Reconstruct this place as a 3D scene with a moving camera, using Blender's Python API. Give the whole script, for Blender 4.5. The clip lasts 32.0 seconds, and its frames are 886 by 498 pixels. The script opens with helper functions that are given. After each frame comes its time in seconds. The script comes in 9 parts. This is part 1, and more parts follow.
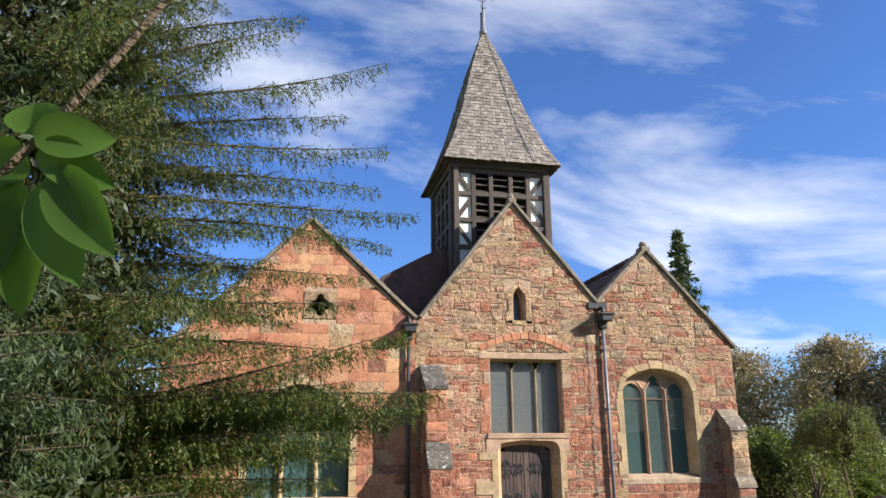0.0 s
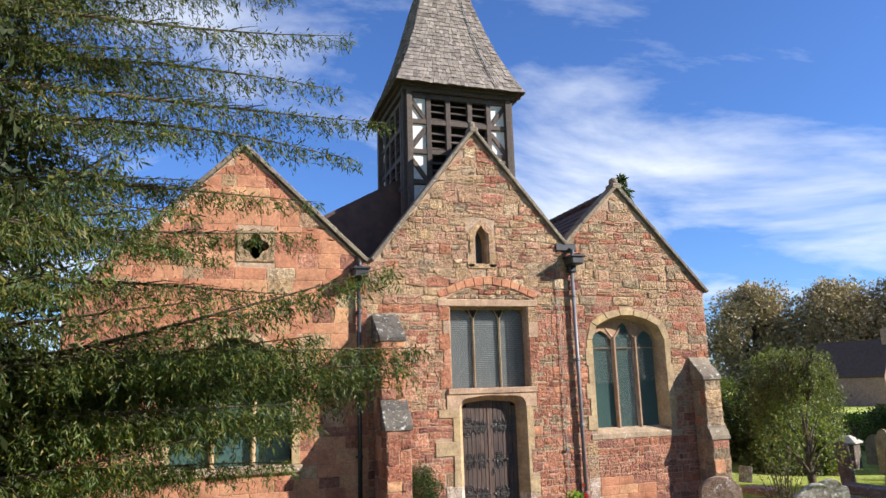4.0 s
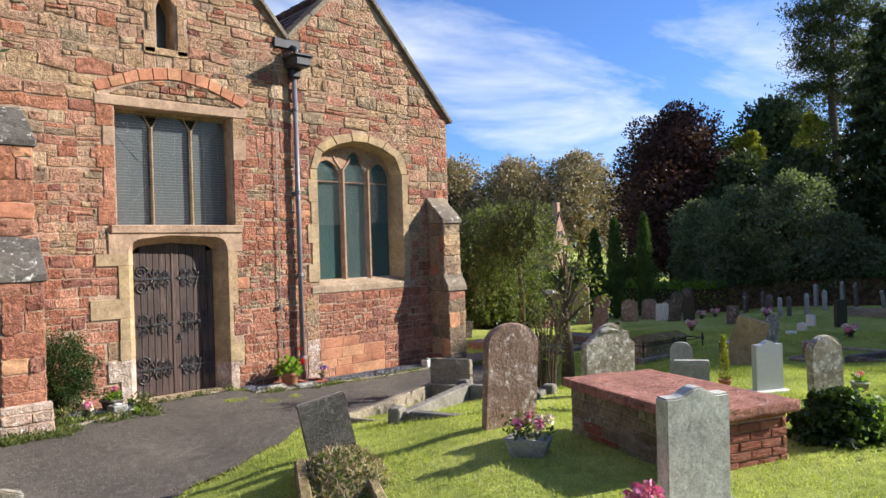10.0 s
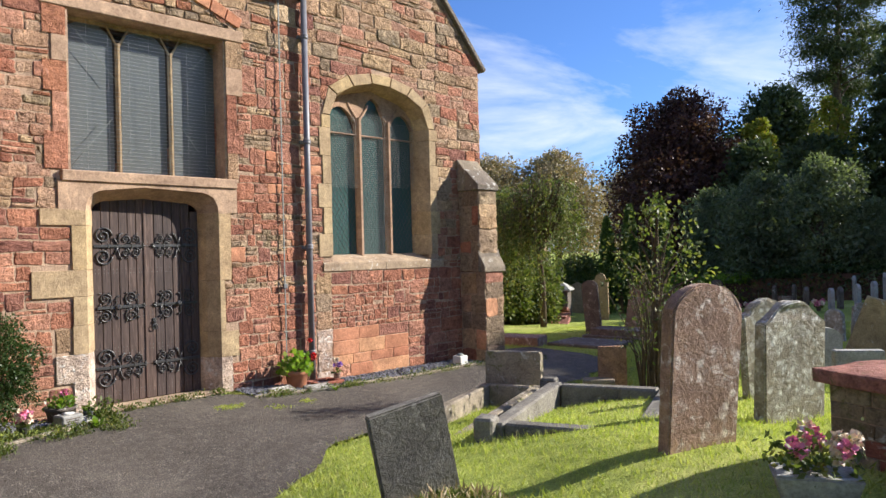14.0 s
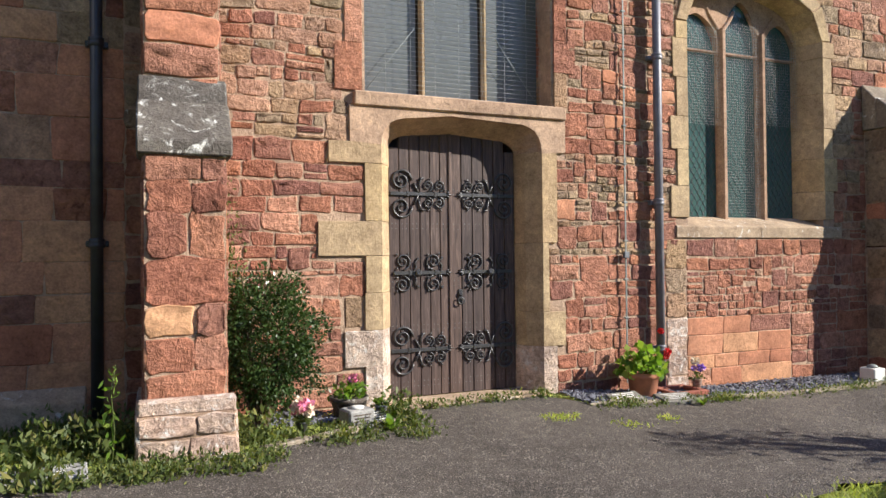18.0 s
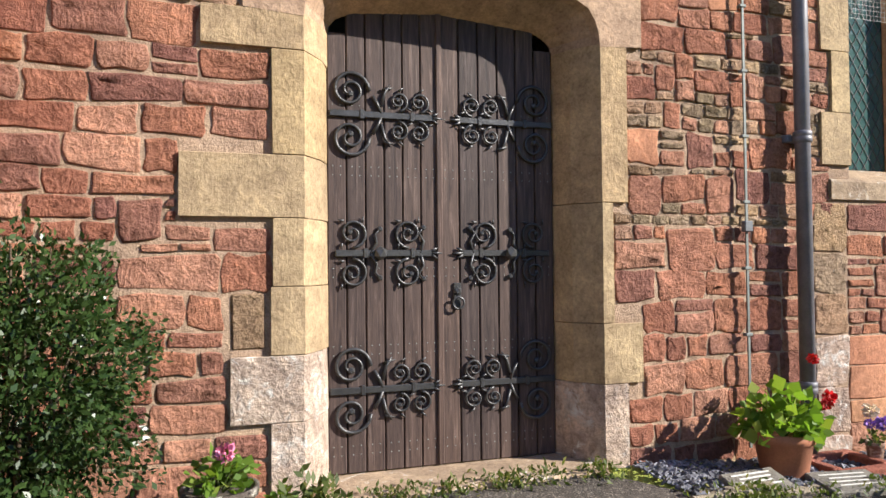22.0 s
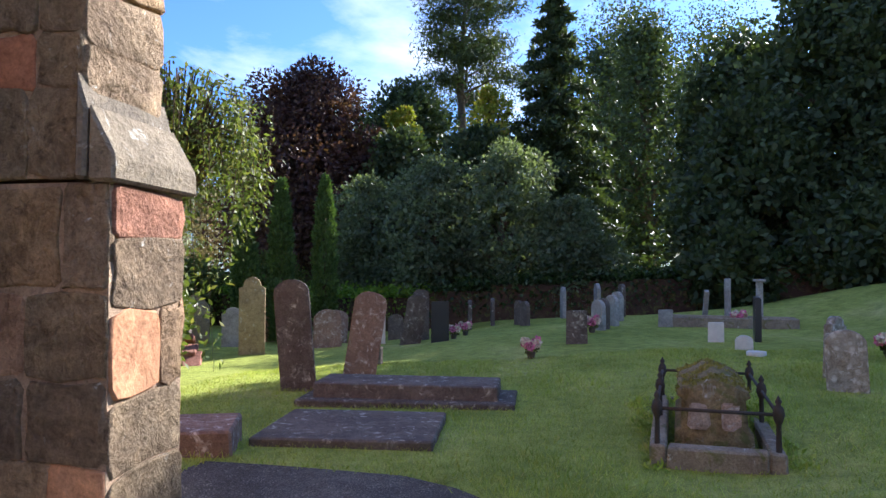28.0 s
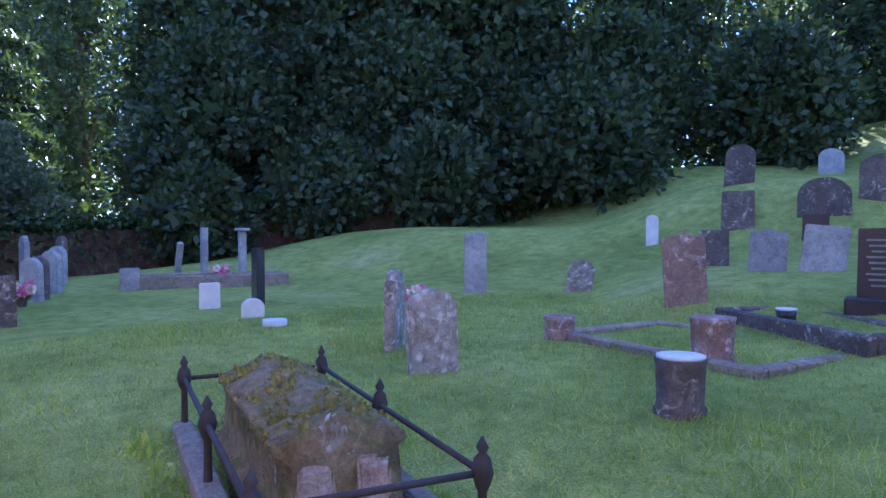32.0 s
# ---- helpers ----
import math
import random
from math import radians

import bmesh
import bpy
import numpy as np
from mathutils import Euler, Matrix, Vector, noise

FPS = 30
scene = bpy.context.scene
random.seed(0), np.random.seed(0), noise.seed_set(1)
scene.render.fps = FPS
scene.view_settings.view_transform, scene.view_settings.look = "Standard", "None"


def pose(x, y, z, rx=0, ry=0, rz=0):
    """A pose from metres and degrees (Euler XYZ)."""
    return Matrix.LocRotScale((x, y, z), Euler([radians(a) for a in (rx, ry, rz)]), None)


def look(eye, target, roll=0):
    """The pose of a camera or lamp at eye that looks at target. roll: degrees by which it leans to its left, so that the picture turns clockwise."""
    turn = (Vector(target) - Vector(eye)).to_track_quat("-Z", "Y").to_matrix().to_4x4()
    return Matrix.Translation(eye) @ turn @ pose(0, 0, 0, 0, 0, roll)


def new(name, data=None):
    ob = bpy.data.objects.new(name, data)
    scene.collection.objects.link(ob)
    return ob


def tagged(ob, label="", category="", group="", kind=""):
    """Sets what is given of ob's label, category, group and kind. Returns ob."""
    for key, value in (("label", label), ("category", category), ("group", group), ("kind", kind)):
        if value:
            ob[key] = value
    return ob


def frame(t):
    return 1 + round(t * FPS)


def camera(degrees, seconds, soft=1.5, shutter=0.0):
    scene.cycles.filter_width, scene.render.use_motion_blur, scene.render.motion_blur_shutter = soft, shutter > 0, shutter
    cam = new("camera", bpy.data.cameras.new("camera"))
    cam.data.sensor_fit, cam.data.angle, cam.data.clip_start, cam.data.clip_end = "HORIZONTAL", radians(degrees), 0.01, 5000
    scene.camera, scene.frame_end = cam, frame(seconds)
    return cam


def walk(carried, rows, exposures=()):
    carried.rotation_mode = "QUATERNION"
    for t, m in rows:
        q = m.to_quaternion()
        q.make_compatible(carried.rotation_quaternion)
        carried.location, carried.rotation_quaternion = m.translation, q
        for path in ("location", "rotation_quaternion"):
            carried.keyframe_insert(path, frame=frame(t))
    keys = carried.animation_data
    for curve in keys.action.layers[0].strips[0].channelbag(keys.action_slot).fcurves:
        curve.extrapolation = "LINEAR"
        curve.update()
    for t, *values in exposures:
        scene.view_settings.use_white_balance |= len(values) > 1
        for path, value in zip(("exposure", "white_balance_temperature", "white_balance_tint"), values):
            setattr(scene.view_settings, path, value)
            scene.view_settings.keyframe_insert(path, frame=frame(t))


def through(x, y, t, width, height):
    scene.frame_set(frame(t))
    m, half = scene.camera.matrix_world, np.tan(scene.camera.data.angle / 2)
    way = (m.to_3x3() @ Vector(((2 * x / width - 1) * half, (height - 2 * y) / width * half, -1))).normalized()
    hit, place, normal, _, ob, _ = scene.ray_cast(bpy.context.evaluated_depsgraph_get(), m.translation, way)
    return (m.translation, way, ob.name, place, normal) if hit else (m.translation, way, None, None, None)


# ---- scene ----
cam = camera(64.1, 32.0)
PATH = [
    (0, (-6.338, -18.748, 2.781), (-5.923, -16.863, 3.306), -0.5),
    (0.5, (-6.396, -18.52, 2.784), (-5.972, -16.651, 3.355), -0.5),
    (1, (-6.475, -18.307, 2.789), (-6.04, -16.456, 3.408), -0.6),
    (1.5, (-6.564, -18.098, 2.796), (-6.115, -16.262, 3.452), -0.7),
    (2, (-6.628, -17.851, 2.804), (-6.16, -16.028, 3.481), -0.8),
    (2.5, (-6.642, -17.533, 2.822), (-6.146, -15.714, 3.49), -0.9),
    (4.5, (-6.43, -15.906, 3.028), (-5.728, -14.051, 3.285), -2.0),
    (5, (-6.315, -15.56, 3.009), (-5.506, -13.737, 3.158), -2.1),
    (5.5, (-6.145, -15.244, 2.957), (-5.219, -13.474, 3.037), -2.1),
    (6, (-5.976, -14.985, 2.885), (-4.942, -13.274, 2.931), -2.1),
    (6.5, (-5.832, -14.727, 2.817), (-4.71, -13.071, 2.845), -2.0),
    (7, (-5.701, -14.402, 2.758), (-4.525, -12.785, 2.772), -1.9),
    (7.5, (-5.541, -14.01, 2.708), (-4.325, -12.421, 2.719), -1.9),
    (8, (-5.406, -13.614, 2.655), (-4.163, -12.048, 2.664), -1.9),
    (8.5, (-5.261, -13.271, 2.6), (-3.986, -11.73, 2.608), -1.9),
    (9, (-5.146, -12.959, 2.538), (-3.844, -11.441, 2.548), -1.8),
    (9.5, (-4.988, -12.632, 2.453), (-3.661, -11.135, 2.459), -1.8),
    (10, (-4.803, -12.239, 2.378), (-3.459, -10.757, 2.384), -1.8),
    (10.5, (-4.63, -11.837, 2.315), (-3.271, -10.37, 2.321), -1.8),
    (11, (-4.489, -11.431, 2.27), (-3.117, -9.975, 2.279), -1.7),
    (11.5, (-4.401, -11.1, 2.224), (-3.017, -9.656, 2.235), -1.7),
    (12, (-4.292, -10.768, 2.147), (-2.893, -9.339, 2.16), -1.5),
    (12.5, (-4.194, -10.393, 2.014), (-2.782, -8.976, 2.022), -1.6),
    (13, (-4.03, -9.967, 1.93), (-2.608, -8.56, 1.941), -1.6),
    (13.5, (-3.906, -9.596, 1.884), (-2.479, -8.195, 1.897), -1.6),
    (15.5, (-3.529, -8.254, 1.638), (-2.326, -6.656, 1.668), -1.0),
    (16, (-3.424, -7.88, 1.601), (-2.329, -6.207, 1.629), -0.9),
    (16.5, (-3.308, -7.489, 1.556), (-2.306, -5.758, 1.578), -0.8),
    (17, (-3.161, -7.137, 1.513), (-2.248, -5.357, 1.536), -0.7),
    (17.5, (-3.006, -6.781, 1.469), (-2.17, -4.965, 1.49), -0.7),
    (18, (-2.844, -6.407, 1.4), (-2.068, -4.564, 1.426), -0.6),
    (18.5, (-2.689, -5.986, 1.296), (-1.972, -4.119, 1.309), -0.4),
    (19, (-2.493, -5.534, 1.224), (-1.81, -3.654, 1.25), -0.5),
    (19.5, (-2.372, -5.143, 1.184), (-1.706, -3.257, 1.215), -0.6),
    (20, (-2.203, -4.824, 1.16), (-1.539, -2.937, 1.191), -0.5),
    (20.5, (-1.982, -4.551, 1.166), (-1.325, -2.662, 1.204), -0.5),
    (21, (-1.769, -4.277, 1.162), (-1.122, -2.386, 1.21), -0.6),
    (21.5, (-1.509, -3.985, 1.172), (-0.86, -2.094, 1.22), -0.6),
    (22, (-1.261, -3.7, 1.167), (-0.625, -1.804, 1.221), -0.5),
    (22.5, (-0.972, -3.432, 1.149), (-0.319, -1.543, 1.218), -0.5),
    (23, (-0.66, -3.143, 1.139), (0.043, -1.273, 1.218), -0.5),
    (23.5, (-0.337, -2.915, 1.158), (0.47, -1.087, 1.249), -0.4),
    (24, (0.028, -2.706, 1.163), (0.981, -0.951, 1.261), -0.2),
    (24.5, (0.389, -2.472, 1.164), (1.505, -0.815, 1.259), -0.2),
    (25, (0.779, -2.326, 1.161), (2.057, -0.79, 1.239), -0.2),
    (25.5, (1.237, -2.218, 1.182), (2.672, -0.826, 1.243), -0.1),
    (26, (1.688, -2.162, 1.202), (3.272, -0.942, 1.256), -0.2),
    (26.2, (1.876, -2.166, 1.202), (3.514, -1.019, 1.22), -0.8),
    (26.5, (2.155, -2.193, 1.197), (3.879, -1.18, 1.242), -0.2),
    (28.5, (3.903, -2.38, 1.137), (5.896, -2.21, 1.177), -0.2),
    (29, (4.315, -2.445, 1.136), (6.315, -2.446, 1.171), -0.2),
    (29.5, (4.762, -2.447, 1.13), (6.754, -2.626, 1.153), -0.3),
    (30, (5.192, -2.474, 1.091), (7.158, -2.84, 1.1), -0.2),
    (30.5, (5.602, -2.451, 1.078), (7.522, -3.009, 1.071), -0.1),
    (31, (5.987, -2.383, 1.057), (7.842, -3.129, 1.028), -0.1),
    (31.5, (6.351, -2.348, 1.059), (8.12, -3.279, 1.01), -0.2),
    (32, (6.729, -2.24, 1.033), (8.399, -3.338, 0.968), -0.0),
]
walk(cam, [(t, look(eye, target, roll)) for t, eye, target, roll in PATH],
     exposures=[(0, 1.0, 6500, 10), (22.0, 1.0, 6500, 10), (25.0, 1.15, 6500, 10), (26.5, 1.25, 6400, 10), (28.5, 1.75, 5900, 12), (30.0, 2.15, 5000, 22), (32.0, 2.35, 4800, 25)])

# ---- world, sun, exposure ----
SUN_DIR = Vector((1.6, -1.0, 1.0)).normalized()
world = bpy.data.worlds.new("world")
scene.world = world
world.use_nodes = True
wn, wl = world.node_tree.nodes, world.node_tree.links
wn.clear()
w_out = wn.new("ShaderNodeOutputWorld")
w_bg = wn.new("ShaderNodeBackground")
w_sky = wn.new("ShaderNodeTexSky")
w_sky.sky_type = 'NISHITA'
w_sky.sun_disc = False
w_sky.sun_elevation = math.asin(SUN_DIR.z)
w_sky.sun_rotation = math.atan2(SUN_DIR.x, SUN_DIR.y)
w_sky.air_density, w_sky.dust_density, w_sky.ozone_density = 1.0, 0.4, 2.5
# thin broken cloud, brighter towards the horizon
w_tc = wn.new("ShaderNodeTexCoord")
w_sep = wn.new("ShaderNodeSeparateXYZ")
wl.new(w_tc.outputs["Generated"], w_sep.inputs[0])
w_add = wn.new("ShaderNodeMath"); w_add.operation = 'MAXIMUM'; w_add.inputs[1].default_value = 0.0
wl.new(w_sep.outputs[2], w_add.inputs[0])
w_add2 = wn.new("ShaderNodeMath"); w_add2.operation = 'ADD'; w_add2.inputs[1].default_value = 0.16
wl.new(w_add.outputs[0], w_add2.inputs[0])
w_div = wn.new("ShaderNodeVectorMath"); w_div.operation = 'DIVIDE'
wl.new(w_tc.outputs["Generated"], w_div.inputs[0])
w_comb = wn.new("ShaderNodeCombineXYZ")
for k in range(3):
    wl.new(w_add2.outputs[0], w_comb.inputs[k])
wl.new(w_comb.outputs[0], w_div.inputs[1])
w_map = wn.new("ShaderNodeMapping")
w_map.inputs["Scale"].default_value = (0.55, 1.05, 1.0)
w_map.inputs["Rotation"].default_value = (0, 0, 0.5)
w_map.inputs["Location"].default_value = (0.37, 1.9, 0)
wl.new(w_div.outputs[0], w_map.inputs[0])
w_noise = wn.new("ShaderNodeTexNoise")
w_noise.inputs["Scale"].default_value = 1.25
w_noise.inputs["Detail"].default_value = 9.0
w_noise.inputs["Roughness"].default_value = 0.58
w_noise.inputs["Distortion"].default_value = 0.5
wl.new(w_map.outputs[0], w_noise.inputs["Vector"])
w_ramp = wn.new("ShaderNodeValToRGB")
w_ramp.color_ramp.elements[0].position, w_ramp.color_ramp.elements[1].position = 0.49, 0.74
wl.new(w_noise.outputs[0], w_ramp.inputs[0])
w_mix = wn.new("ShaderNodeMix"); w_mix.data_type = 'RGBA'
w_mix.inputs[7].default_value = (8.0, 8.5, 9.2, 1)
wl.new(w_ramp.outputs[0], w_mix.inputs[0])
w_blue = wn.new("ShaderNodeMix"); w_blue.data_type = 'RGBA'; w_blue.blend_type = 'MULTIPLY'
w_blue.inputs[0].default_value = 1.0
w_blue.inputs[7].default_value = (0.66, 0.95, 1.5, 1)
wl.new(w_sky.outputs[0], w_blue.inputs[6])
wl.new(w_blue.outputs[2], w_mix.inputs[6])
wl.new(w_mix.outputs[2], w_bg.inputs[0])
w_bg.inputs[1].default_value = 0.066
wl.new(w_bg.outputs[0], w_out.inputs[0])

sun_data = bpy.data.lights.new("sun", 'SUN')
sun_data.energy = 4.9
sun_data.angle = radians(0.55)
sun_data.color = (1.0, 0.955, 0.88)
sun = new("sun", sun_data)
sun.matrix_world = Matrix.Translation((30, -20, 40)) @ SUN_DIR.to_track_quat("Z", "Y").to_matrix().to_4x4()


# ---- materials ----
def mat_new(name):
    m = bpy.data.materials.new(name)
    m.use_nodes = True
    nt = m.node_tree
    return m, nt, nt.nodes["Principled BSDF"]


def nd(nt, kind, **kw):
    n = nt.nodes.new("ShaderNode" + kind)
    for k, v in kw.items():
        n.inputs[k.replace("_", " ")].default_value = v
    return n


def ramp(nt, src, stops):
    r = nt.nodes.new("ShaderNodeValToRGB")
    el = r.color_ramp.elements
    while len(el) < len(stops):
        el.new(0.5)
    for e, (p, c) in zip(el, stops):
        e.position = p
        e.color = (*c, 1) if len(c) == 3 else c
    nt.links.new(src, r.inputs[0])
    return r.outputs[0]


def mixc(nt, fac, a, b, mode='MIX'):
    n = nt.nodes.new("ShaderNodeMix")
    n.data_type = 'RGBA'
    n.blend_type = mode
    for sock, val in ((n.inputs[0], fac), (n.inputs[6], a), (n.inputs[7], b)):
        if hasattr(val, "links"):
            nt.links.new(val, sock)
        elif isinstance(val, (int, float)):
            sock.default_value = val
        else:
            sock.default_value = (*val, 1)
    return n.outputs[2]


def coords(nt):
    return nt.nodes.new("ShaderNodeNewGeometry").outputs["Position"]


def noise_of(nt, vec, scale, detail=4.0, rough=0.55, dist=0.0):
    n = nd(nt, "TexNoise", Scale=scale, Detail=detail, Roughness=rough, Distortion=dist)
    nt.links.new(vec, n.inputs["Vector"])
    return n.outputs[0]


def bump(nt, bsdf, height, strength=0.5, distance=0.01):
    b = nt.nodes.new("ShaderNodeBump")
    b.inputs["Strength"].default_value = strength
    b.inputs["Distance"].default_value = distance
    nt.links.new(height, b.inputs["Height"])
    nt.links.new(b.outputs[0], bsdf.inputs["Normal"])


def piece_random(nt):
    """A number for each loose piece: by object and by island."""
    oi = nt.nodes.new("ShaderNodeObjectInfo").outputs["Random"]
    ri = nt.nodes.new("ShaderNodeNewGeometry").outputs["Random Per Island"]
    a = nt.nodes.new("ShaderNodeMath"); a.operation = 'ADD'
    nt.links.new(oi, a.inputs[0]); nt.links.new(ri, a.inputs[1])
    f = nt.nodes.new("ShaderNodeMath"); f.operation = 'FRACT'
    nt.links.new(a.outputs[0], f.inputs[0])
    return f.outputs[0]


def stone_mat(name, cols, lichen=0.0, lichen_col=(0.62, 0.6, 0.54), grain=55.0, bump_s=0.7, tool=False, moss=0.0, rough=0.92, rugged=False):
    """Stone: a colour for each piece, blotches, grain, pits, lichen."""
    m, nt, b = mat_new(name)
    pos = coords(nt)
    rnd = piece_random(nt)
    cols = list(cols) if len(cols) > 1 else list(cols) * 2
    n = len(cols)
    base = ramp(nt, rnd, [(i / max(1, n - 1), c) for i, c in enumerate(cols)])
    big = noise_of(nt, pos, 2.6, 5, 0.62)
    mid = noise_of(nt, pos, 13.0, 6, 0.65, 0.6)
    fine = noise_of(nt, pos, grain, 4, 0.7)
    c = mixc(nt, 0.75, base, ramp(nt, big, [(0.3, (0.62, 0.58, 0.56)), (0.68, (1.25, 1.22, 1.15))]), 'MULTIPLY')
    c = mixc(nt, 0.75 if rugged else 0.5, c, ramp(nt, mid, [(0.32, (0.5, 0.46, 0.44)), (0.52, (1, 1, 1)), (0.72, (1.4, 1.35, 1.26))]), 'MULTIPLY')
    c = mixc(nt, 0.5, c, ramp(nt, fine, [(0.32, (0.5, 0.48, 0.47)), (0.5, (1, 1, 1)), (0.68, (1.4, 1.38, 1.35))]), 'MULTIPLY')
    if rugged:
        # crevices darkened in the colour where the bump sinks, deepening their shade
        cr = noise_of(nt, pos, 9.0, 8, 0.7, 0.35)
        c = mixc(nt, 0.85, c, ramp(nt, cr, [(0.3, (0.25, 0.21, 0.2)), (0.41, (0.9, 0.88, 0.87)), (0.6, (1, 1, 1)), (0.75, (1.22, 1.16, 1.08))]), 'MULTIPLY')
    if moss:
        mo = noise_of(nt, pos, 5.5, 5, 0.7, 0.8)
        c = mixc(nt, ramp(nt, mo, [(0.62 - moss * 0.2, (0, 0, 0)), (0.7 - moss * 0.15, (0.8, 0.8, 0.8))]), c, (0.15, 0.15, 0.045))
    if lichen:
        v = nd(nt, "TexVoronoi", Scale=16.0)
        nt.links.new(pos, v.inputs["Vector"])
        ln = noise_of(nt, pos, 6.0, 6, 0.75, 1.2)
        spots = ramp(nt, ln, [(0.66 - 0.2 * lichen, (0, 0, 0)), (0.7 - 0.16 * lichen, (1, 1, 1))])
        spots = mixc(nt, 1.0, spots, ramp(nt, v.outputs["Distance"], [(0.25, (1, 1, 1)), (0.55, (0.25, 0.25, 0.25))]), 'MULTIPLY')
        c = mixc(nt, spots, c, lichen_col)
    nt.links.new(c, b.inputs["Base Color"])
    b.inputs["Roughness"].default_value = rough
    b.inputs["Specular IOR Level"].default_value = 0.2
    h = nt.nodes.new("ShaderNodeMath"); h.operation = 'MULTIPLY_ADD'
    nt.links.new(mid, h.inputs[0]); h.inputs[1].default_value = 2.4
    nt.links.new(fine, h.inputs[2])
    out = h.outputs[0]
    if tool:
        mp = nt.nodes.new("ShaderNodeMapping")
        mp.inputs["Rotation"].default_value = (0, 0.22, 0)
        mp.inputs["Scale"].default_value = (75, 75, 11)
        nt.links.new(pos, mp.inputs[0])
        tl = noise_of(nt, mp.outputs[0], 1.0, 2, 0.5)
        h2 = nt.nodes.new("ShaderNodeMath"); h2.operation = 'MULTIPLY_ADD'
        nt.links.new(tl, h2.inputs[0]); h2.inputs[1].default_value = 0.55
        nt.links.new(out, h2.inputs[2])
        out = h2.outputs[0]
    if rugged:
        h3 = nt.nodes.new("ShaderNodeMath"); h3.operation = 'MULTIPLY_ADD'
        nt.links.new(cr, h3.inputs[0]); h3.inputs[1].default_value = 4.0
        nt.links.new(out, h3.inputs[2])
        out = h3.outputs[0]
    bump(nt, b, out, bump_s, 0.02 if rugged else 0.014)
    return m


def plain_mat(name, col, rough=0.6, metal=0.0, var=0.25, scale=9.0, bump_s=0.2, spec=0.5, island=0.0):
    m, nt, b = mat_new(name)
    pos = coords(nt)
    n1 = noise_of(nt, pos, scale, 5, 0.6)
    n2 = noise_of(nt, pos, scale * 9, 3, 0.6)
    lo, hi = 1 - var, 1 + var
    c = mixc(nt, 1.0, col, ramp(nt, n1, [(0.3, (lo, lo, lo)), (0.7, (hi, hi, hi))]), 'MULTIPLY')
    c = mixc(nt, 0.5, c, ramp(nt, n2, [(0.3, (lo, lo, lo)), (0.7, (hi, hi, hi))]), 'MULTIPLY')
    if island:
        r = piece_random(nt)
        c = mixc(nt, 1.0, c, ramp(nt, r, [(0, (1 - island,) * 3), (1, (1 + island,) * 3)]), 'MULTIPLY')
    nt.links.new(c, b.inputs["Base Color"])
    b.inputs["Roughness"].default_value = rough
    b.inputs["Metallic"].default_value = metal
    b.inputs["Specular IOR Level"].default_value = spec
    if bump_s:
        bump(nt, b, n2, bump_s, 0.004)
    return m


def leaf_mat(name, a, b_col, dry=None, through=0.35, rough=0.55):
    """Leaves: a shade for each leaf, some light let through."""
    m, nt, b = mat_new(name)
    r = piece_random(nt)
    pos = coords(nt)
    big = noise_of(nt, pos, 0.9, 3, 0.5)
    stops = [(0.0, a), (0.75, b_col)] + ([(1.0, dry)] if dry else [])
    c = ramp(nt, r, stops)
    c = mixc(nt, 0.7, c, ramp(nt, big, [(0.3, (0.6, 0.62, 0.6)), (0.7, (1.25, 1.25, 1.1))]), 'MULTIPLY')
    nt.links.new(c, b.inputs["Base Color"])
    b.inputs["Roughness"].default_value = rough
    b.inputs["Specular IOR Level"].default_value = 0.3
    tr = nt.nodes.new("ShaderNodeBsdfTranslucent")
    nt.links.new(mixc(nt, 1.0, c, (1.25, 1.35, 0.6), 'MULTIPLY'), tr.inputs[0])
    ms = nt.nodes.new("ShaderNodeMixShader")
    ms.inputs[0].default_value = through
    nt.links.new(b.outputs[0], ms.inputs[1]); nt.links.new(tr.outputs[0], ms.inputs[2])
    nt.links.new(ms.outputs[0], nt.nodes["Material Output"].inputs[0])
    return m


RED = stone_mat("red sandstone", [(0.345, 0.142, 0.095), (0.460, 0.214, 0.137), (0.390, 0.163, 0.108), (0.540, 0.283, 0.193), (0.246, 0.109, 0.090), (0.485, 0.242, 0.168), (0.304, 0.128, 0.090), (0.455, 0.204, 0.121)], bump_s=0.85, tool=True, rugged=True)
ASHLAR = stone_mat("smooth red ashlar", [(0.46, 0.20, 0.12), (0.53, 0.285, 0.165), (0.38, 0.155, 0.095), (0.5, 0.25, 0.15), (0.43, 0.185, 0.115), (0.54, 0.31, 0.175)], bump_s=0.35)
BUFF = stone_mat("buff sandstone", [(0.46, 0.32, 0.19), (0.40, 0.26, 0.165), (0.52, 0.37, 0.23), (0.36, 0.25, 0.16), (0.50, 0.31, 0.205), (0.55, 0.42, 0.28)], bump_s=0.9, rugged=True)
GREY = stone_mat("brown grey stone", [(0.32, 0.245, 0.16), (0.38, 0.29, 0.2), (0.27, 0.2, 0.14), (0.42, 0.31, 0.215)], lichen=0.25, bump_s=0.9, rugged=True)
PINK = stone_mat("pinkish brown sandstone", [(0.45, 0.25, 0.17), (0.5, 0.3, 0.205), (0.40, 0.225, 0.165), (0.5, 0.335, 0.23), (0.43, 0.27, 0.18)], bump_s=0.9, rugged=True)
DRESS = stone_mat("dressed tan stone", [(0.43, 0.315, 0.175), (0.48, 0.365, 0.22), (0.40, 0.30, 0.19), (0.45, 0.325, 0.195)], bump_s=0.4, tool=True)
PINKTAN = stone_mat("pinkish tan dressed stone", [(0.40, 0.27, 0.19), (0.44, 0.31, 0.22)], bump_s=0.35)
MULLION = stone_mat("brown pink mullion stone", [(0.38, 0.25, 0.17), (0.42, 0.28, 0.2)], bump_s=0.3)
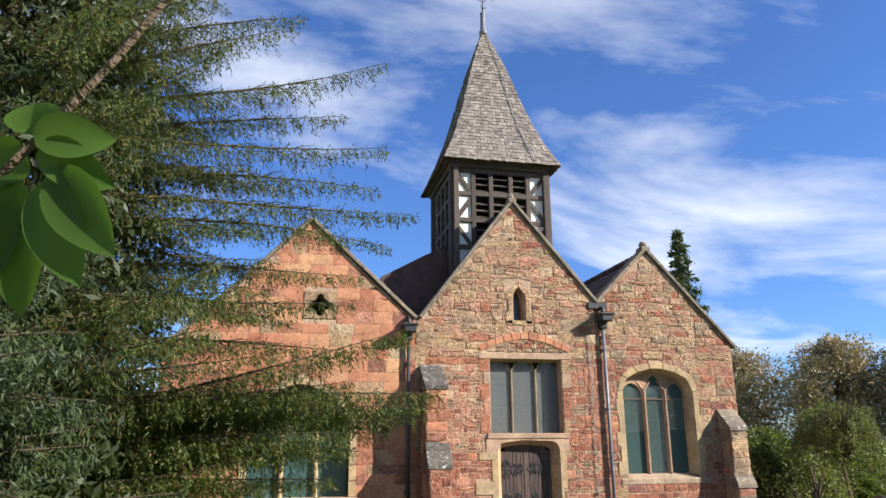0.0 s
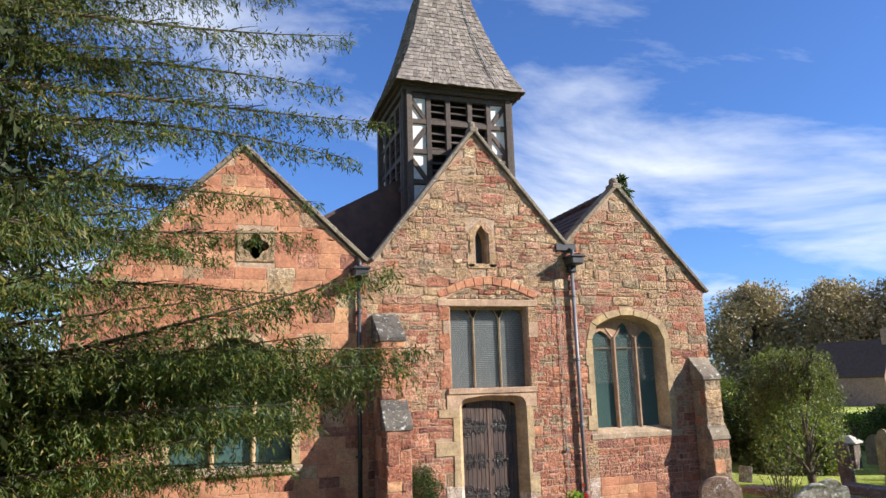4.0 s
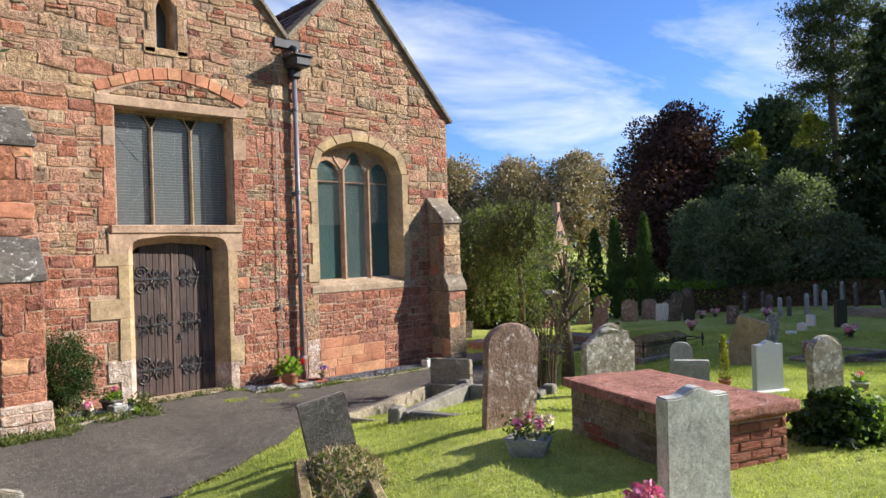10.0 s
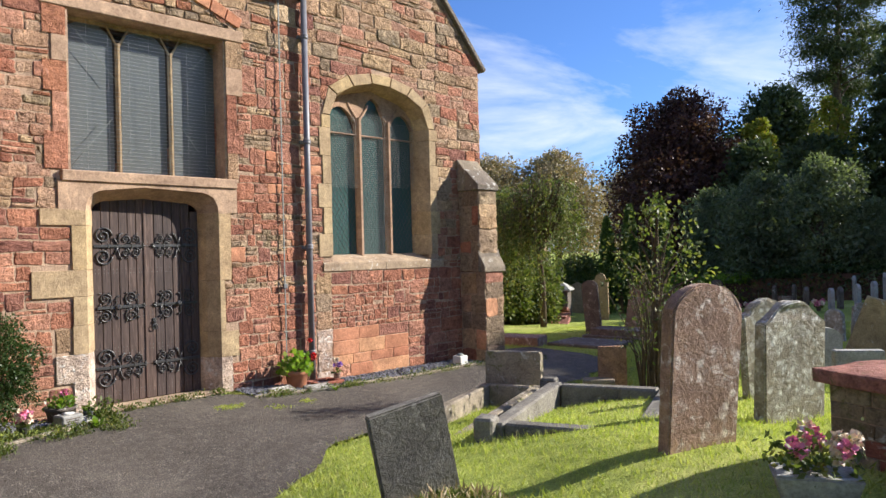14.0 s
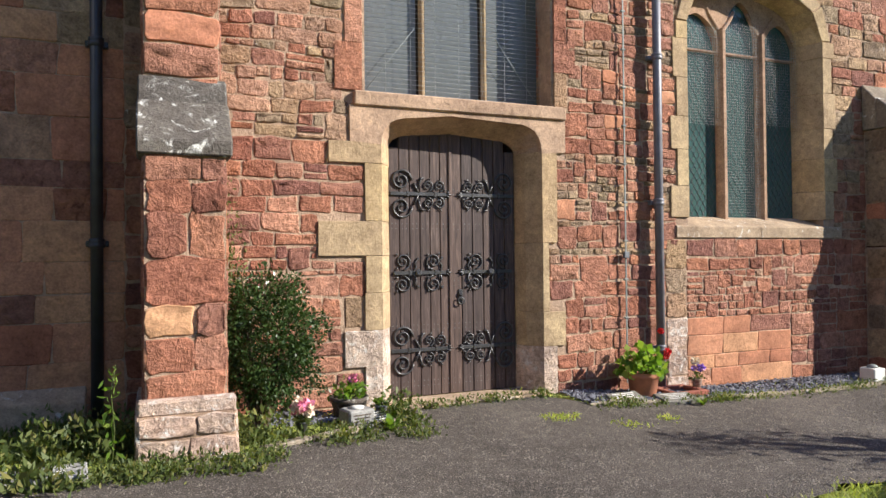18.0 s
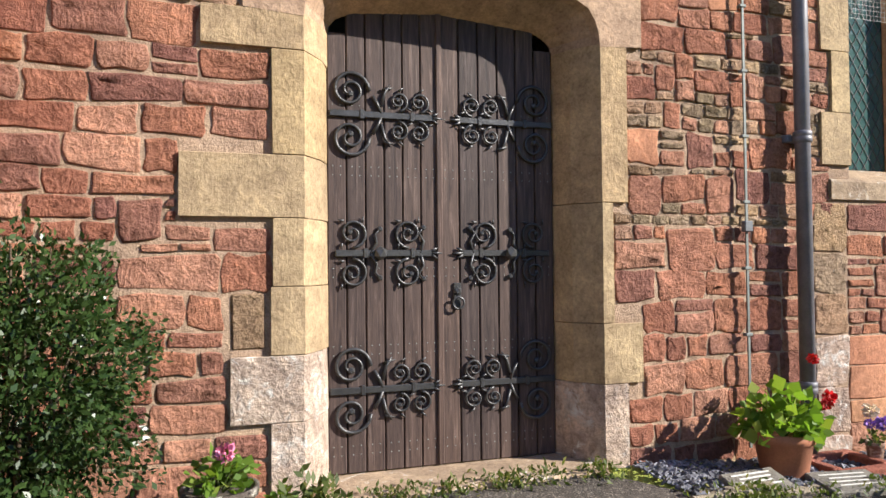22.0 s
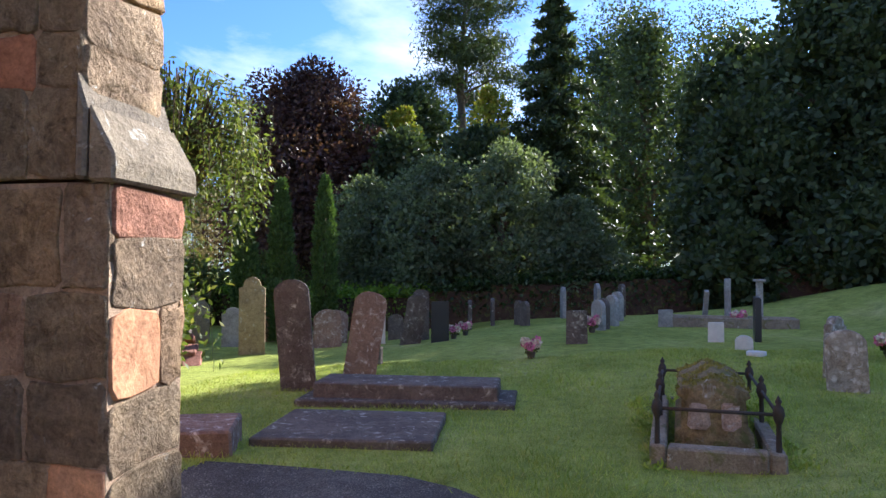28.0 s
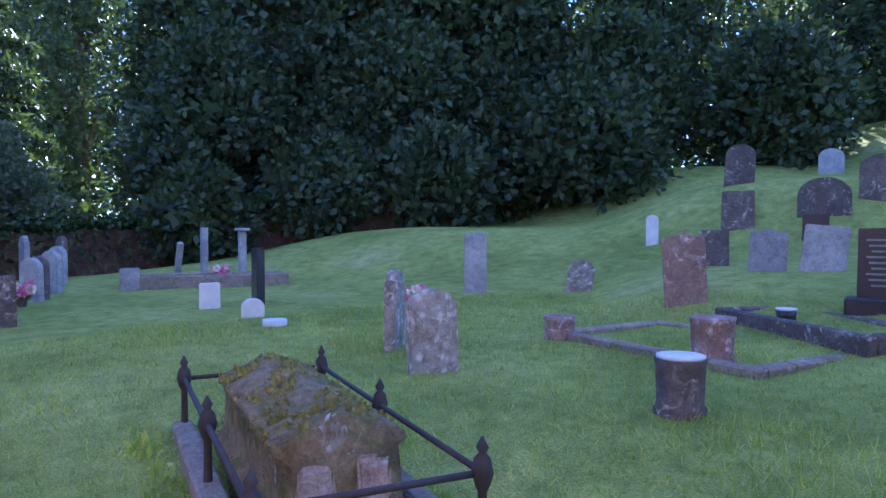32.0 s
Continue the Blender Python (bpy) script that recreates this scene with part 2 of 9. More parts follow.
WHITEWASH = stone_mat("limewashed stone", [(0.5, 0.36, 0.29), (0.58, 0.48, 0.4)], lichen=0.7, lichen_col=(0.72, 0.69, 0.64), rugged=True)
SILL = stone_mat("lichened sill stone", [(0.42, 0.31, 0.22), (0.39, 0.3, 0.21)], lichen=0.45, lichen_col=(0.7, 0.66, 0.58), bump_s=0.4)
MORTAR = stone_mat("pinkish lime mortar", [(0.45, 0.325, 0.235)], grain=90, bump_s=0.7)
CAP = stone_mat("dark lichened cap stone", [(0.105, 0.095, 0.085), (0.14, 0.125, 0.11)], lichen=0.55, lichen_col=(0.68, 0.66, 0.6))
COPING = stone_mat("weathered coping stone", [(0.27, 0.225, 0.17), (0.2, 0.17, 0.14)], lichen=0.4)
TOMB_RED = stone_mat("red slab stone", [(0.40, 0.19, 0.15)], moss=0.1, lichen=0.4, lichen_col=(0.52, 0.37, 0.31), rugged=True)
LIME_BRICK = stone_mat("dirty limewashed brick", [(0.34, 0.28, 0.19), (0.2, 0.12, 0.085), (0.42, 0.36, 0.26), (0.28, 0.22, 0.14)], lichen=0.4, moss=0.3, rugged=True)
G_LICHEN = stone_mat("brown lichened headstone", [(0.30, 0.19, 0.145), (0.34, 0.23, 0.175)], lichen=0.7, lichen_col=(0.68, 0.58, 0.5))
G_WHITE = stone_mat("white lichened headstone", [(0.27, 0.24, 0.19), (0.33, 0.29, 0.23)], lichen=1.0, lichen_col=(0.66, 0.63, 0.57))
G_GREY = stone_mat("grey headstone", [(0.33, 0.33, 0.32), (0.4, 0.4, 0.38)], bump_s=0.25)
G_PALE = stone_mat("pale grey headstone", [(0.5, 0.5, 0.48), (0.55, 0.55, 0.52)], bump_s=0.2)
G_POLISH = plain_mat("grey granite", (0.40, 0.42, 0.43), rough=0.35, var=0.12, scale=60, bump_s=0.0)
G_BLACK = plain_mat("black granite", (0.03, 0.03, 0.033), rough=0.3, var=0.2, scale=50, bump_s=0.0)
G_DARK = stone_mat("dark headstone", [(0.13, 0.11, 0.095), (0.17, 0.14, 0.12)], lichen=0.55, lichen_col=(0.5, 0.47, 0.4))
G_TAN = stone_mat("tan headstone", [(0.42, 0.32, 0.19), (0.38, 0.29, 0.19)], lichen=0.35)
G_SLATE = stone_mat("slate headstone", [(0.19, 0.18, 0.16), (0.22, 0.205, 0.18)], lichen=0.5, lichen_col=(0.34, 0.32, 0.27))
KERB = stone_mat("weathered kerb stone", [(0.27, 0.23, 0.18), (0.34, 0.29, 0.22)], moss=0.35, lichen=0.4)
MOSSY = stone_mat("mossy coped stone", [(0.30, 0.23, 0.12), (0.33, 0.26, 0.15)], moss=0.55, lichen=0.3, rugged=True)
WALL_BRICK = stone_mat("old dark wall brick", [(0.07, 0.04, 0.03), (0.1, 0.055, 0.04)], moss=0.5)
BRICK = stone_mat("red tomb brick", [(0.33, 0.12, 0.08), (0.27, 0.10, 0.075), (0.38, 0.16, 0.11)], lichen=0.15)
PALE_BRICK = stone_mat("weathered pinkish house brick", [(0.36, 0.24, 0.19), (0.31, 0.2, 0.155)])
IRON = plain_mat("wrought iron", (0.075, 0.074, 0.075), rough=0.42, metal=0.6, bump_s=0.5)
RUSTY = plain_mat("weathered iron rail", (0.06, 0.045, 0.036), rough=0.75, metal=0.2, bump_s=0.6)
PIPE = plain_mat("grey painted iron pipe", (0.16, 0.155, 0.17), rough=0.45, bump_s=0.3, var=0.2)
BLACKPIPE = plain_mat("black painted iron", (0.03, 0.03, 0.033), rough=0.45, bump_s=0.3)
STEEL = plain_mat("galvanised steel strip", (0.2, 0.215, 0.2), rough=0.65, metal=0.2, bump_s=0.2)
LEAD = plain_mat("dull lead", (0.15, 0.155, 0.165), rough=0.6, metal=0.2)
TERRACOTTA = plain_mat("terracotta", (0.38, 0.15, 0.08), rough=0.8, var=0.2)
PLASTER = plain_mat("white infill plaster", (0.72, 0.70, 0.64), rough=0.9, var=0.12)
INTERIOR_BLACK = plain_mat("black for unlit interior", (0.02, 0.02, 0.022), rough=0.9, bump_s=0)
SLATE_CHIP = plain_mat("slate chippings", (0.13, 0.13, 0.15), rough=0.7, island=0.6, bump_s=0.2)
RED_PETAL = plain_mat("red petals", (0.65, 0.01, 0.012), rough=0.6, var=0.15, bump_s=0)
PINK_PETAL = plain_mat("pink petals", (0.72, 0.22, 0.35), rough=0.6, var=0.2, bump_s=0, island=0.3)
CREAM_PETAL = plain_mat("cream petals", (0.78, 0.66, 0.50), rough=0.6, var=0.15, bump_s=0, island=0.15)
VIOLET_PETAL = plain_mat("violet petals", (0.32, 0.16, 0.55), rough=0.6, var=0.2, bump_s=0)
WHITE_PAINT = plain_mat("white stone", (0.68, 0.66, 0.6), rough=0.7, var=0.12)

LEAF_YEW = leaf_mat("conifer needles", (0.03, 0.052, 0.016), (0.095, 0.125, 0.028), (0.2, 0.15, 0.04), 0.3)
# on the low conifer by the path this darker green stands in for shade
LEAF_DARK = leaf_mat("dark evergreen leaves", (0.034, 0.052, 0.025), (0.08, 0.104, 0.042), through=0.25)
LEAF_PURPLE = leaf_mat("purple beech leaves", (0.055, 0.025, 0.028), (0.11, 0.05, 0.045), (0.16, 0.085, 0.055), 0.3)
LEAF_BROWN = leaf_mat("autumn brown leaves", (0.24, 0.19, 0.125), (0.36, 0.28, 0.18), (0.44, 0.29, 0.17), 0.15)
LEAF_GREEN = leaf_mat("green leaves", (0.06, 0.088, 0.024), (0.135, 0.165, 0.05), (0.24, 0.22, 0.075), 0.38)
LEAF_LIGHT = leaf_mat("bright green leaves", (0.11, 0.2, 0.03), (0.2, 0.32, 0.05), (0.3, 0.36, 0.08), 0.45)
LEAF_SILVER = leaf_mat("grey green leaves", (0.085, 0.11, 0.065), (0.18, 0.21, 0.135), through=0.4)
LEAF_YELLOW = leaf_mat("yellowing leaves", (0.16, 0.19, 0.03), (0.3, 0.31, 0.045), (0.34, 0.22, 0.05), 0.35)
LEAF_CYPRESS = leaf_mat("cypress foliage", (0.06, 0.11, 0.035), (0.13, 0.2, 0.06), through=0.25)
LEAF_GLOSSY = leaf_mat("glossy ivy leaves", (0.02, 0.045, 0.012), (0.05, 0.085, 0.025), through=0.2, rough=0.3)
GRASS_BLADE = leaf_mat("grass blades", (0.26, 0.32, 0.07), (0.46, 0.5, 0.13), (0.6, 0.54, 0.24), 0.45)
MOSS_LEAF = leaf_mat("yellow moss", (0.22, 0.18, 0.05), (0.36, 0.29, 0.09), through=0.2, rough=0.9)
BARK = stone_mat("tree bark", [(0.10, 0.075, 0.05), (0.13, 0.10, 0.07)], grain=30, bump_s=1.0)
LEAF_SHADE = leaf_mat("inner needles coloured as shade", (0.02, 0.03, 0.012), (0.04, 0.05, 0.018), through=0.1)
LEAF_WEEP = leaf_mat("pale willowy leaves", (0.065, 0.09, 0.03), (0.15, 0.18, 0.06), (0.27, 0.25, 0.09), 0.38)
LEAF_BROAD = leaf_mat("fresh broad leaves", (0.05, 0.1, 0.018), (0.1, 0.18, 0.03), through=0.5)



# ---- mesh helpers ----
def link_mesh(name, verts, faces, mats, parent=None, label="", idx=None, smooth=False):
    me = bpy.data.meshes.new(name)
    me.from_pydata([tuple(v) for v in verts], [], [tuple(f) for f in faces])
    for m in (mats if isinstance(mats, (list, tuple)) else [mats]):
        me.materials.append(m)
    if idx is not None:
        me.polygons.foreach_set("material_index", list(idx))
    if smooth:
        me.polygons.foreach_set("use_smooth", [True] * len(me.polygons))
    me.update()
    ob = new(name, me)
    if parent is not None:
        ob.parent = parent
    if label:
        tagged(ob, label)
    return ob


def part(name, bm, material, parent=None, label="", smooth=False):
    me = bpy.data.meshes.new(name)
    bmesh.ops.recalc_face_normals(bm, faces=bm.faces[:])
    bm.to_mesh(me)
    bm.free()
    for m in (material if isinstance(material, (list, tuple)) else [material]):
        me.materials.append(m)
    if smooth:
        me.polygons.foreach_set("use_smooth", [True] * len(me.polygons))
    ob = new(name, me)
    if parent is not None:
        ob.parent = parent
    if label:
        tagged(ob, label)
    return ob


def empty(name, m=None):
    ob = new(name)
    ob.empty_display_size = 0.1
    if m is not None:
        ob.matrix_basis = m
    return ob


def add_box(bm, x0, x1, y0, y1, z0, z1, bev=0.0, m=None, mi=0, jit=0.0, seg=1):
    """A box, its edges bevelled, into bm."""
    r = bmesh.ops.create_cube(bm, size=1.0)
    vs = r["verts"]
    for v in vs:
        v.co = Vector((x0 + (v.co.x + 0.5) * (x1 - x0), y0 + (v.co.y + 0.5) * (y1 - y0), z0 + (v.co.z + 0.5) * (z1 - z0)))
        if jit:
            v.co += Vector([random.uniform(-jit, jit) for _ in range(3)])
    fs = list({f for v in vs for f in v.link_faces})
    if bev:
        g = bmesh.ops.bevel(bm, geom=list({e for v in vs for e in v.link_edges}), offset=bev, segments=seg, profile=0.6, affect='EDGES')
        fs = [f for f in g["faces"]] + [f for f in fs if f.is_valid]
        vs = list({v for f in fs for v in f.verts})
    for f in fs:
        if f.is_valid:
            f.material_index = mi
    if m is not None:
        bmesh.ops.transform(bm, matrix=m, verts=[v for v in vs if v.is_valid])
    return vs


def box_part(name, x0, x1, y0, y1, z0, z1, mat, parent=None, bev=0.01, label="", m=None, jit=0.0, seg=1):
    bm = bmesh.new()
    add_box(bm, x0, x1, y0, y1, z0, z1, bev, m, jit=jit, seg=seg)
    return part(name, bm, mat, parent, label)


def add_tube(bm, pts, rad, sides=8, closed_ends=True, mi=0):
    """A tube along pts; rad a number or one for each point."""
    pts = [Vector(p) for p in pts]
    rads = rad if isinstance(rad, (list, tuple)) else [rad] * len(pts)
    rings = []
    side = None
    for i, p in enumerate(pts):
        d = (pts[min(i + 1, len(pts) - 1)] - pts[max(i - 1, 0)]).normalized()
        if side is None:
            side = d.orthogonal().normalized()
        side = (side - d * side.dot(d))
        side = side.normalized() if side.length > 1e-6 else d.orthogonal().normalized()
        up = d.cross(side)
        rings.append([bm.verts.new(p + (side * math.cos(2 * math.pi * k / sides) + up * math.sin(2 * math.pi * k / sides)) * rads[i]) for k in range(sides)])
    for a, b in zip(rings, rings[1:]):
        for k in range(sides):
            f = bm.faces.new((a[k], a[(k + 1) % sides], b[(k + 1) % sides], b[k]))
            f.material_index = mi
            f.smooth = True
    if closed_ends:
        for r in (rings[0][::-1], rings[-1]):
            f = bm.faces.new(r)
            f.material_index = mi
    return rings


def add_lathe(bm, prof, at=(0, 0, 0), sides=20, mi=0):
    rings = []
    for r, z in prof:
        rings.append([bm.verts.new((at[0] + r * math.cos(2 * math.pi * k / sides), at[1] + r * math.sin(2 * math.pi * k / sides), at[2] + z)) for k in range(sides)])
    for a, b in zip(rings, rings[1:]):
        for k in range(sides):
            f = bm.faces.new((a[k], a[(k + 1) % sides], b[(k + 1) % sides], b[k]))
            f.smooth = True
            f.material_index = mi
    bm.faces.new(rings[0][::-1]).material_index = mi
    bm.faces.new(rings[-1]).material_index = mi


def plate(outer, holes=(), depth=0.1, axis_y=0.0):
    """A flat shape in x and z with holes, thick towards +y, as a bmesh."""
    bm = bmesh.new()
    edges = []
    for loop in (outer, *holes):
        vs = [bm.verts.new((x, axis_y, z)) for x, z in loop]
        edges += [bm.edges.new((vs[i], vs[(i + 1) % len(vs)])) for i in range(len(vs))]
    bmesh.ops.triangle_fill(bm, use_beauty=True, use_dissolve=False, edges=edges)
    if depth:
        r = bmesh.ops.extrude_face_region(bm, geom=bm.faces[:])
        bmesh.ops.translate(bm, verts=[g for g in r["geom"] if isinstance(g, bmesh.types.BMVert)], vec=(0, depth, 0))
    return bm


def arch(x0, x1, spring, apex, n=7, sharp=0.55):
    """The head of a pointed or four-centred arch from (x1, spring) over to (x0, spring)."""
    c, half = (x0 + x1) / 2, (x1 - x0) / 2
    pts = []
    for i in range(n + 1):
        u = i / n
        x = half * (1 - u)
        z = spring + (apex - spring) * ((1 - (1 - u) ** 2.2) * (1 - sharp) + u ** 0.62 * sharp)
        pts.append((c + x, z))
    left = [(2 * c - x, z) for x, z in pts[:-1]][::-1]
    return pts + left


# ---- terrain ----
TERRAIN = [(-6.5, -18.5, 1.65), (-6.5, -15.6, 1.8), (-5.5, -13.5, 1.45), (-4.9, -12.1, 1.17), (-4.3, -10.6, 0.93), (-3.55, -8.2, 0.42),
           (-3, -6.75, 0.22), (-2.4, -5.1, -0.03), (-1.5, -4, -0.06), (0, -2.7, -0.07), (0, -0.2, -0.02), (-2.6, -1.3, 0.06), (2.1, -2.2, -0.12),
           (3.6, -2.4, -0.2), (6.4, -2.3, -0.26), (5.3, -0.2, -0.14), (6.3, -0.7, -0.22), (-0.6, -5.7, 0.24), (0.9, -7, 0.48), (2.9, -6.9, 0.3),
           (1, -9.6, 0.62), (0.3, -8.3, 0.56), (9.9, -1.8, -0.28), (9, -3.2, -0.24), (10.98, -4.95, 0.0), (9.16, -5.35, 0.02), (11.45, -6.6, 0.02), (12, 0.4, -0.34), (17, -5.5, 0.0), (13.5, -8, 0.05),
           (-5, -2, 0.12), (-9, -2, 0.3), (22, 5, -0.7), (4, -12, 0.95), (9, -12, 0.95), (-10, -12, 1.4), (20, -12, 1.0), (12, -10.5, 0.5), (6.5, -7.5, 0.25),
           (14, -15, 1.9), (10, -20, 3.0), (20, -20, 2.7), (3, -20, 2.4), (16, -26, 4.2), (28, -4, -0.2), (16, 4, -0.55)]
TP = np.array(TERRAIN)


def ground_z(x, y):
    x, y = np.asarray(x, float), np.asarray(y, float)
    d2 = (x[..., None] - TP[:, 0]) ** 2 + (y[..., None] - TP[:, 1]) ** 2
    w = 1 / (d2 + 0.5) ** 1.8
    z = (w * TP[:, 2]).sum(-1) / w.sum(-1)
    far = np.clip((np.hypot(x - 4, y + 4) - 26) / 30, 0, 1)
    z = z * (1 - far) + far * -0.6
    z = z + 0.018 * np.sin(x * 1.9 + 0.6 * np.sin(y * 1.3)) * np.sin(y * 1.6 + 0.8) * (1 - far)
    return z


def gz(x, y):
    return float(ground_z(np.array([x]), np.array([y]))[0])


def path_low(x):
    """The far edge (from the church) of the tarmac along the west front."""
    return float(np.interp(x, [-30, -7, -4.2, -3.3, -1.3, 0.3, 1.7, 3.5, 6.0, 7.3, 8.2], [-4.2, -4.2, -4.6, -6.0, -4.75, -3.6, -3.2, -2.9, -2.75, -2.35, -1.2]))


def path_up(x):
    return float(np.interp(x, [-30, -7, -3.2, -2.0, -0.9, -0.7, 0.9, 1.1, 5.5, 6.5, 6.9, 8.2], [-1.9, -1.9, -1.7, -1.25, -0.75, -0.1, -0.1, -0.62, -0.72, -0.85, 0.3, 0.2]))


LANE = [(-3.2, -5.2), (-3.9, -7.6), (-4.7, -10.3), (-5.6, -12.8), (-6.6, -15.4), (-7.2, -18.5), (-7.6, -24.0)]


def lane_x(y):
    ys = [p[1] for p in LANE][::-1]
    xs = [p[0] for p in LANE][::-1]
    return float(np.interp(y, ys, xs))


def on_path(x, y):
    if path_low(x) < y < path_up(x) and -30 < x < 8.2:
        return True
    return y < -4.4 and y > -24 and abs(x - lane_x(y)) < 0.85


# ground: one sheet to the horizon
def axis_steps(lo, hi, step, far):
    a = list(np.arange(lo, hi + 1e-6, step))
    g = [step]
    while sum(g) < far:
        g.append(g[-1] * 1.35)
    c = np.cumsum(g)
    return np.array([lo - v for v in c[::-1]] + a + [hi + v for v in c])


gx, gy = axis_steps(-12, 26, 0.3, 900), axis_steps(-24, 10, 0.3, 900)
GX, GY = np.meshgrid(gx, gy, indexing="ij")
GZ = ground_z(GX, GY)
for i in range(len(gx)):
    for j in range(len(gy)):
        if abs(GX[i, j]) < 30 and abs(GY[i, j]) < 30 and on_path(GX[i, j], GY[i, j]):
            GZ[i, j] -= 0.05
gv = np.stack([GX, GY, GZ], -1).reshape(-1, 3)
nj = len(gy)
gf = [(i * nj + j, (i + 1) * nj + j, (i + 1) * nj + j + 1, i * nj + j + 1) for i in range(len(gx) - 1) for j in range(nj - 1)]


def grass_mat():
    m, nt, b = mat_new("mown grass")
    pos = coords(nt)
    big, mid, fine = noise_of(nt, pos, 0.45, 4, 0.6), noise_of(nt, pos, 5.0, 5, 0.7), noise_of(nt, pos, 70.0, 3, 0.7)
    c = ramp(nt, big, [(0.3, (0.25, 0.30, 0.075)), (0.55, (0.38, 0.42, 0.12)), (0.75, (0.52, 0.50, 0.22))])
    c = mixc(nt, 0.8, c, ramp(nt, mid, [(0.3, (0.55, 0.6, 0.5)), (0.7, (1.35, 1.3, 1.2))]), 'MULTIPLY')
    c = mixc(nt, 0.8, c, ramp(nt, fine, [(0.3, (0.5, 0.52, 0.45)), (0.7, (1.4, 1.4, 1.2))]), 'MULTIPLY')
    nt.links.new(c, b.inputs["Base Color"])
    b.inputs["Roughness"].default_value = 0.9
    b.inputs["Specular IOR Level"].default_value = 0.1
    bump(nt, b, fine, 0.9, 0.03)
    return m


def asphalt_mat():
    m, nt, b = mat_new("worn asphalt")
    pos = coords(nt)
    big, mid, fine = noise_of(nt, pos, 0.8, 5, 0.65, 0.4), noise_of(nt, pos, 12, 4, 0.6), noise_of(nt, pos, 85, 3, 0.65)
    v = nd(nt, "TexVoronoi", Scale=52.0)
    nt.links.new(pos, v.inputs["Vector"])
    c = ramp(nt, big, [(0.3, (0.043, 0.036, 0.03)), (0.58, (0.078, 0.066, 0.055)), (0.8, (0.15, 0.128, 0.102))])
    c = mixc(nt, 0.7, c, ramp(nt, mid, [(0.3, (0.7, 0.7, 0.7)), (0.7, (1.25, 1.25, 1.25))]), 'MULTIPLY')
    c = mixc(nt, 0.8, c, ramp(nt, fine, [(0.35, (0.35, 0.35, 0.35)), (0.65, (1.7, 1.7, 1.7))]), 'MULTIPLY')
    st = mixc(nt, 1.0, ramp(nt, v.outputs["Distance"], [(0.2, (1, 1, 1)), (0.36, (0, 0, 0))]), ramp(nt, noise_of(nt, pos, 9, 3), [(0.44, (0, 0, 0)), (0.6, (1, 1, 1))]), 'MULTIPLY')
    c = mixc(nt, st, c, (0.36, 0.31, 0.26))
    c = mixc(nt, ramp(nt, noise_of(nt, pos, 110, 2, 0.5), [(0.56, (0, 0, 0)), (0.66, (0.75, 0.75, 0.75))]), c, (0.3, 0.25, 0.2))
    nt.links.new(c, b.inputs["Base Color"])
    b.inputs["Roughness"].default_value = 0.85
    b.inputs["Specular IOR Level"].default_value = 0.3
    bump(nt, b, fine, 1.0, 0.012)
    return m


GRASS, ASPHALT = grass_mat(), asphalt_mat()
ground = tagged(link_mesh("ground", gv, gf, GRASS, smooth=True), "short mown churchyard grass on gently sloping ground", "grass", kind="structure")


def strip(name, us, edges, n, mat, lift):
    """A sheet between two edges, laid on the terrain."""
    vs, fs = [], []
    for u in us:
        (xa, ya), (xb, yb) = edges(u)
        for k in range(n + 1):
            x, y = xa + (xb - xa) * k / n, ya + (yb - ya) * k / n
            vs.append((x, y, gz(x, y) + lift))
    for i in range(len(us) - 1):
        for k in range(n):
            a = i * (n + 1) + k
            fs.append((a, a + 1, a + n + 2, a + n + 1))
    return link_mesh(name, vs, fs, mat, smooth=True)


def wob(v, s=0.0):
    return 0.10 * math.sin(v * 2.3 + s) + 0.06 * math.sin(v * 6.1 + 2 * s) + 0.03 * math.sin(v * 17 + s)


forecourt = strip("pavement", list(np.arange(-30, 8.3, 0.2)), lambda x: ((x, path_low(x) + wob(x)), (x, path_up(x) + 0.06)), 14, ASPHALT, 0.006)
tagged(forecourt, "worn grey tarmac path along the church front", "path", kind="structure")
lane = strip("pavement", list(np.arange(-24, -4.2, 0.25)), lambda y: ((lane_x(y) - 0.85 + wob(y, 1), y), (lane_x(y) + 0.85 + wob(y, 2), y)), 8, ASPHALT, 0.0)
tagged(lane, "worn tarmac path running down to the church door", "path", kind="structure")

# ---- church: walls with openings ----
DOOR = [(-0.79, -0.05), (0.985, -0.05), (0.985, 2.52), (0.97, 2.64), (0.91, 2.73), (0.79, 2.79), (-0.06, 2.82), (-0.61, 2.76), (-0.73, 2.7), (-0.78, 2.6), (-0.79, 2.52)]
DOOR_L, DOOR_R = -0.615, 0.80
HEAD_DEEP = [(0.80, 2.48), (0.79, 2.55), (0.74, 2.6), (0.65, 2.63), (0.05, 2.675), (-0.46, 2.63), (-0.55, 2.6), (-0.6, 2.55), (-0.615, 2.48)]
HEAD_FRONT = [(0.97, 2.48), (0.96, 2.6), (0.9, 2.7), (0.78, 2.765), (-0.06, 2.80), (-0.6, 2.74), (-0.72, 2.68), (-0.77, 2.58), (-0.78, 2.48)]
JAMB_L = [(-0.1, 0.39, -0.95), (0.39, 0.73, -1.146), (0.73, 1.08, -0.945), (1.08, 1.43, -0.935), (1.43, 1.755, -1.385), (1.755, 2.3, -0.94), (2.3, 2.5, -1.285)]
JAMB_R = [(-0.1, 0.47, 1.135), (0.47, 0.83, 1.24), (0.83, 1.55, 1.045), (1.55, 2.5, 1.15)]
WIN_A = [(-0.93, 2.95), (1.11, 2.95), (1.11, 4.95), (-0.93, 4.95)]
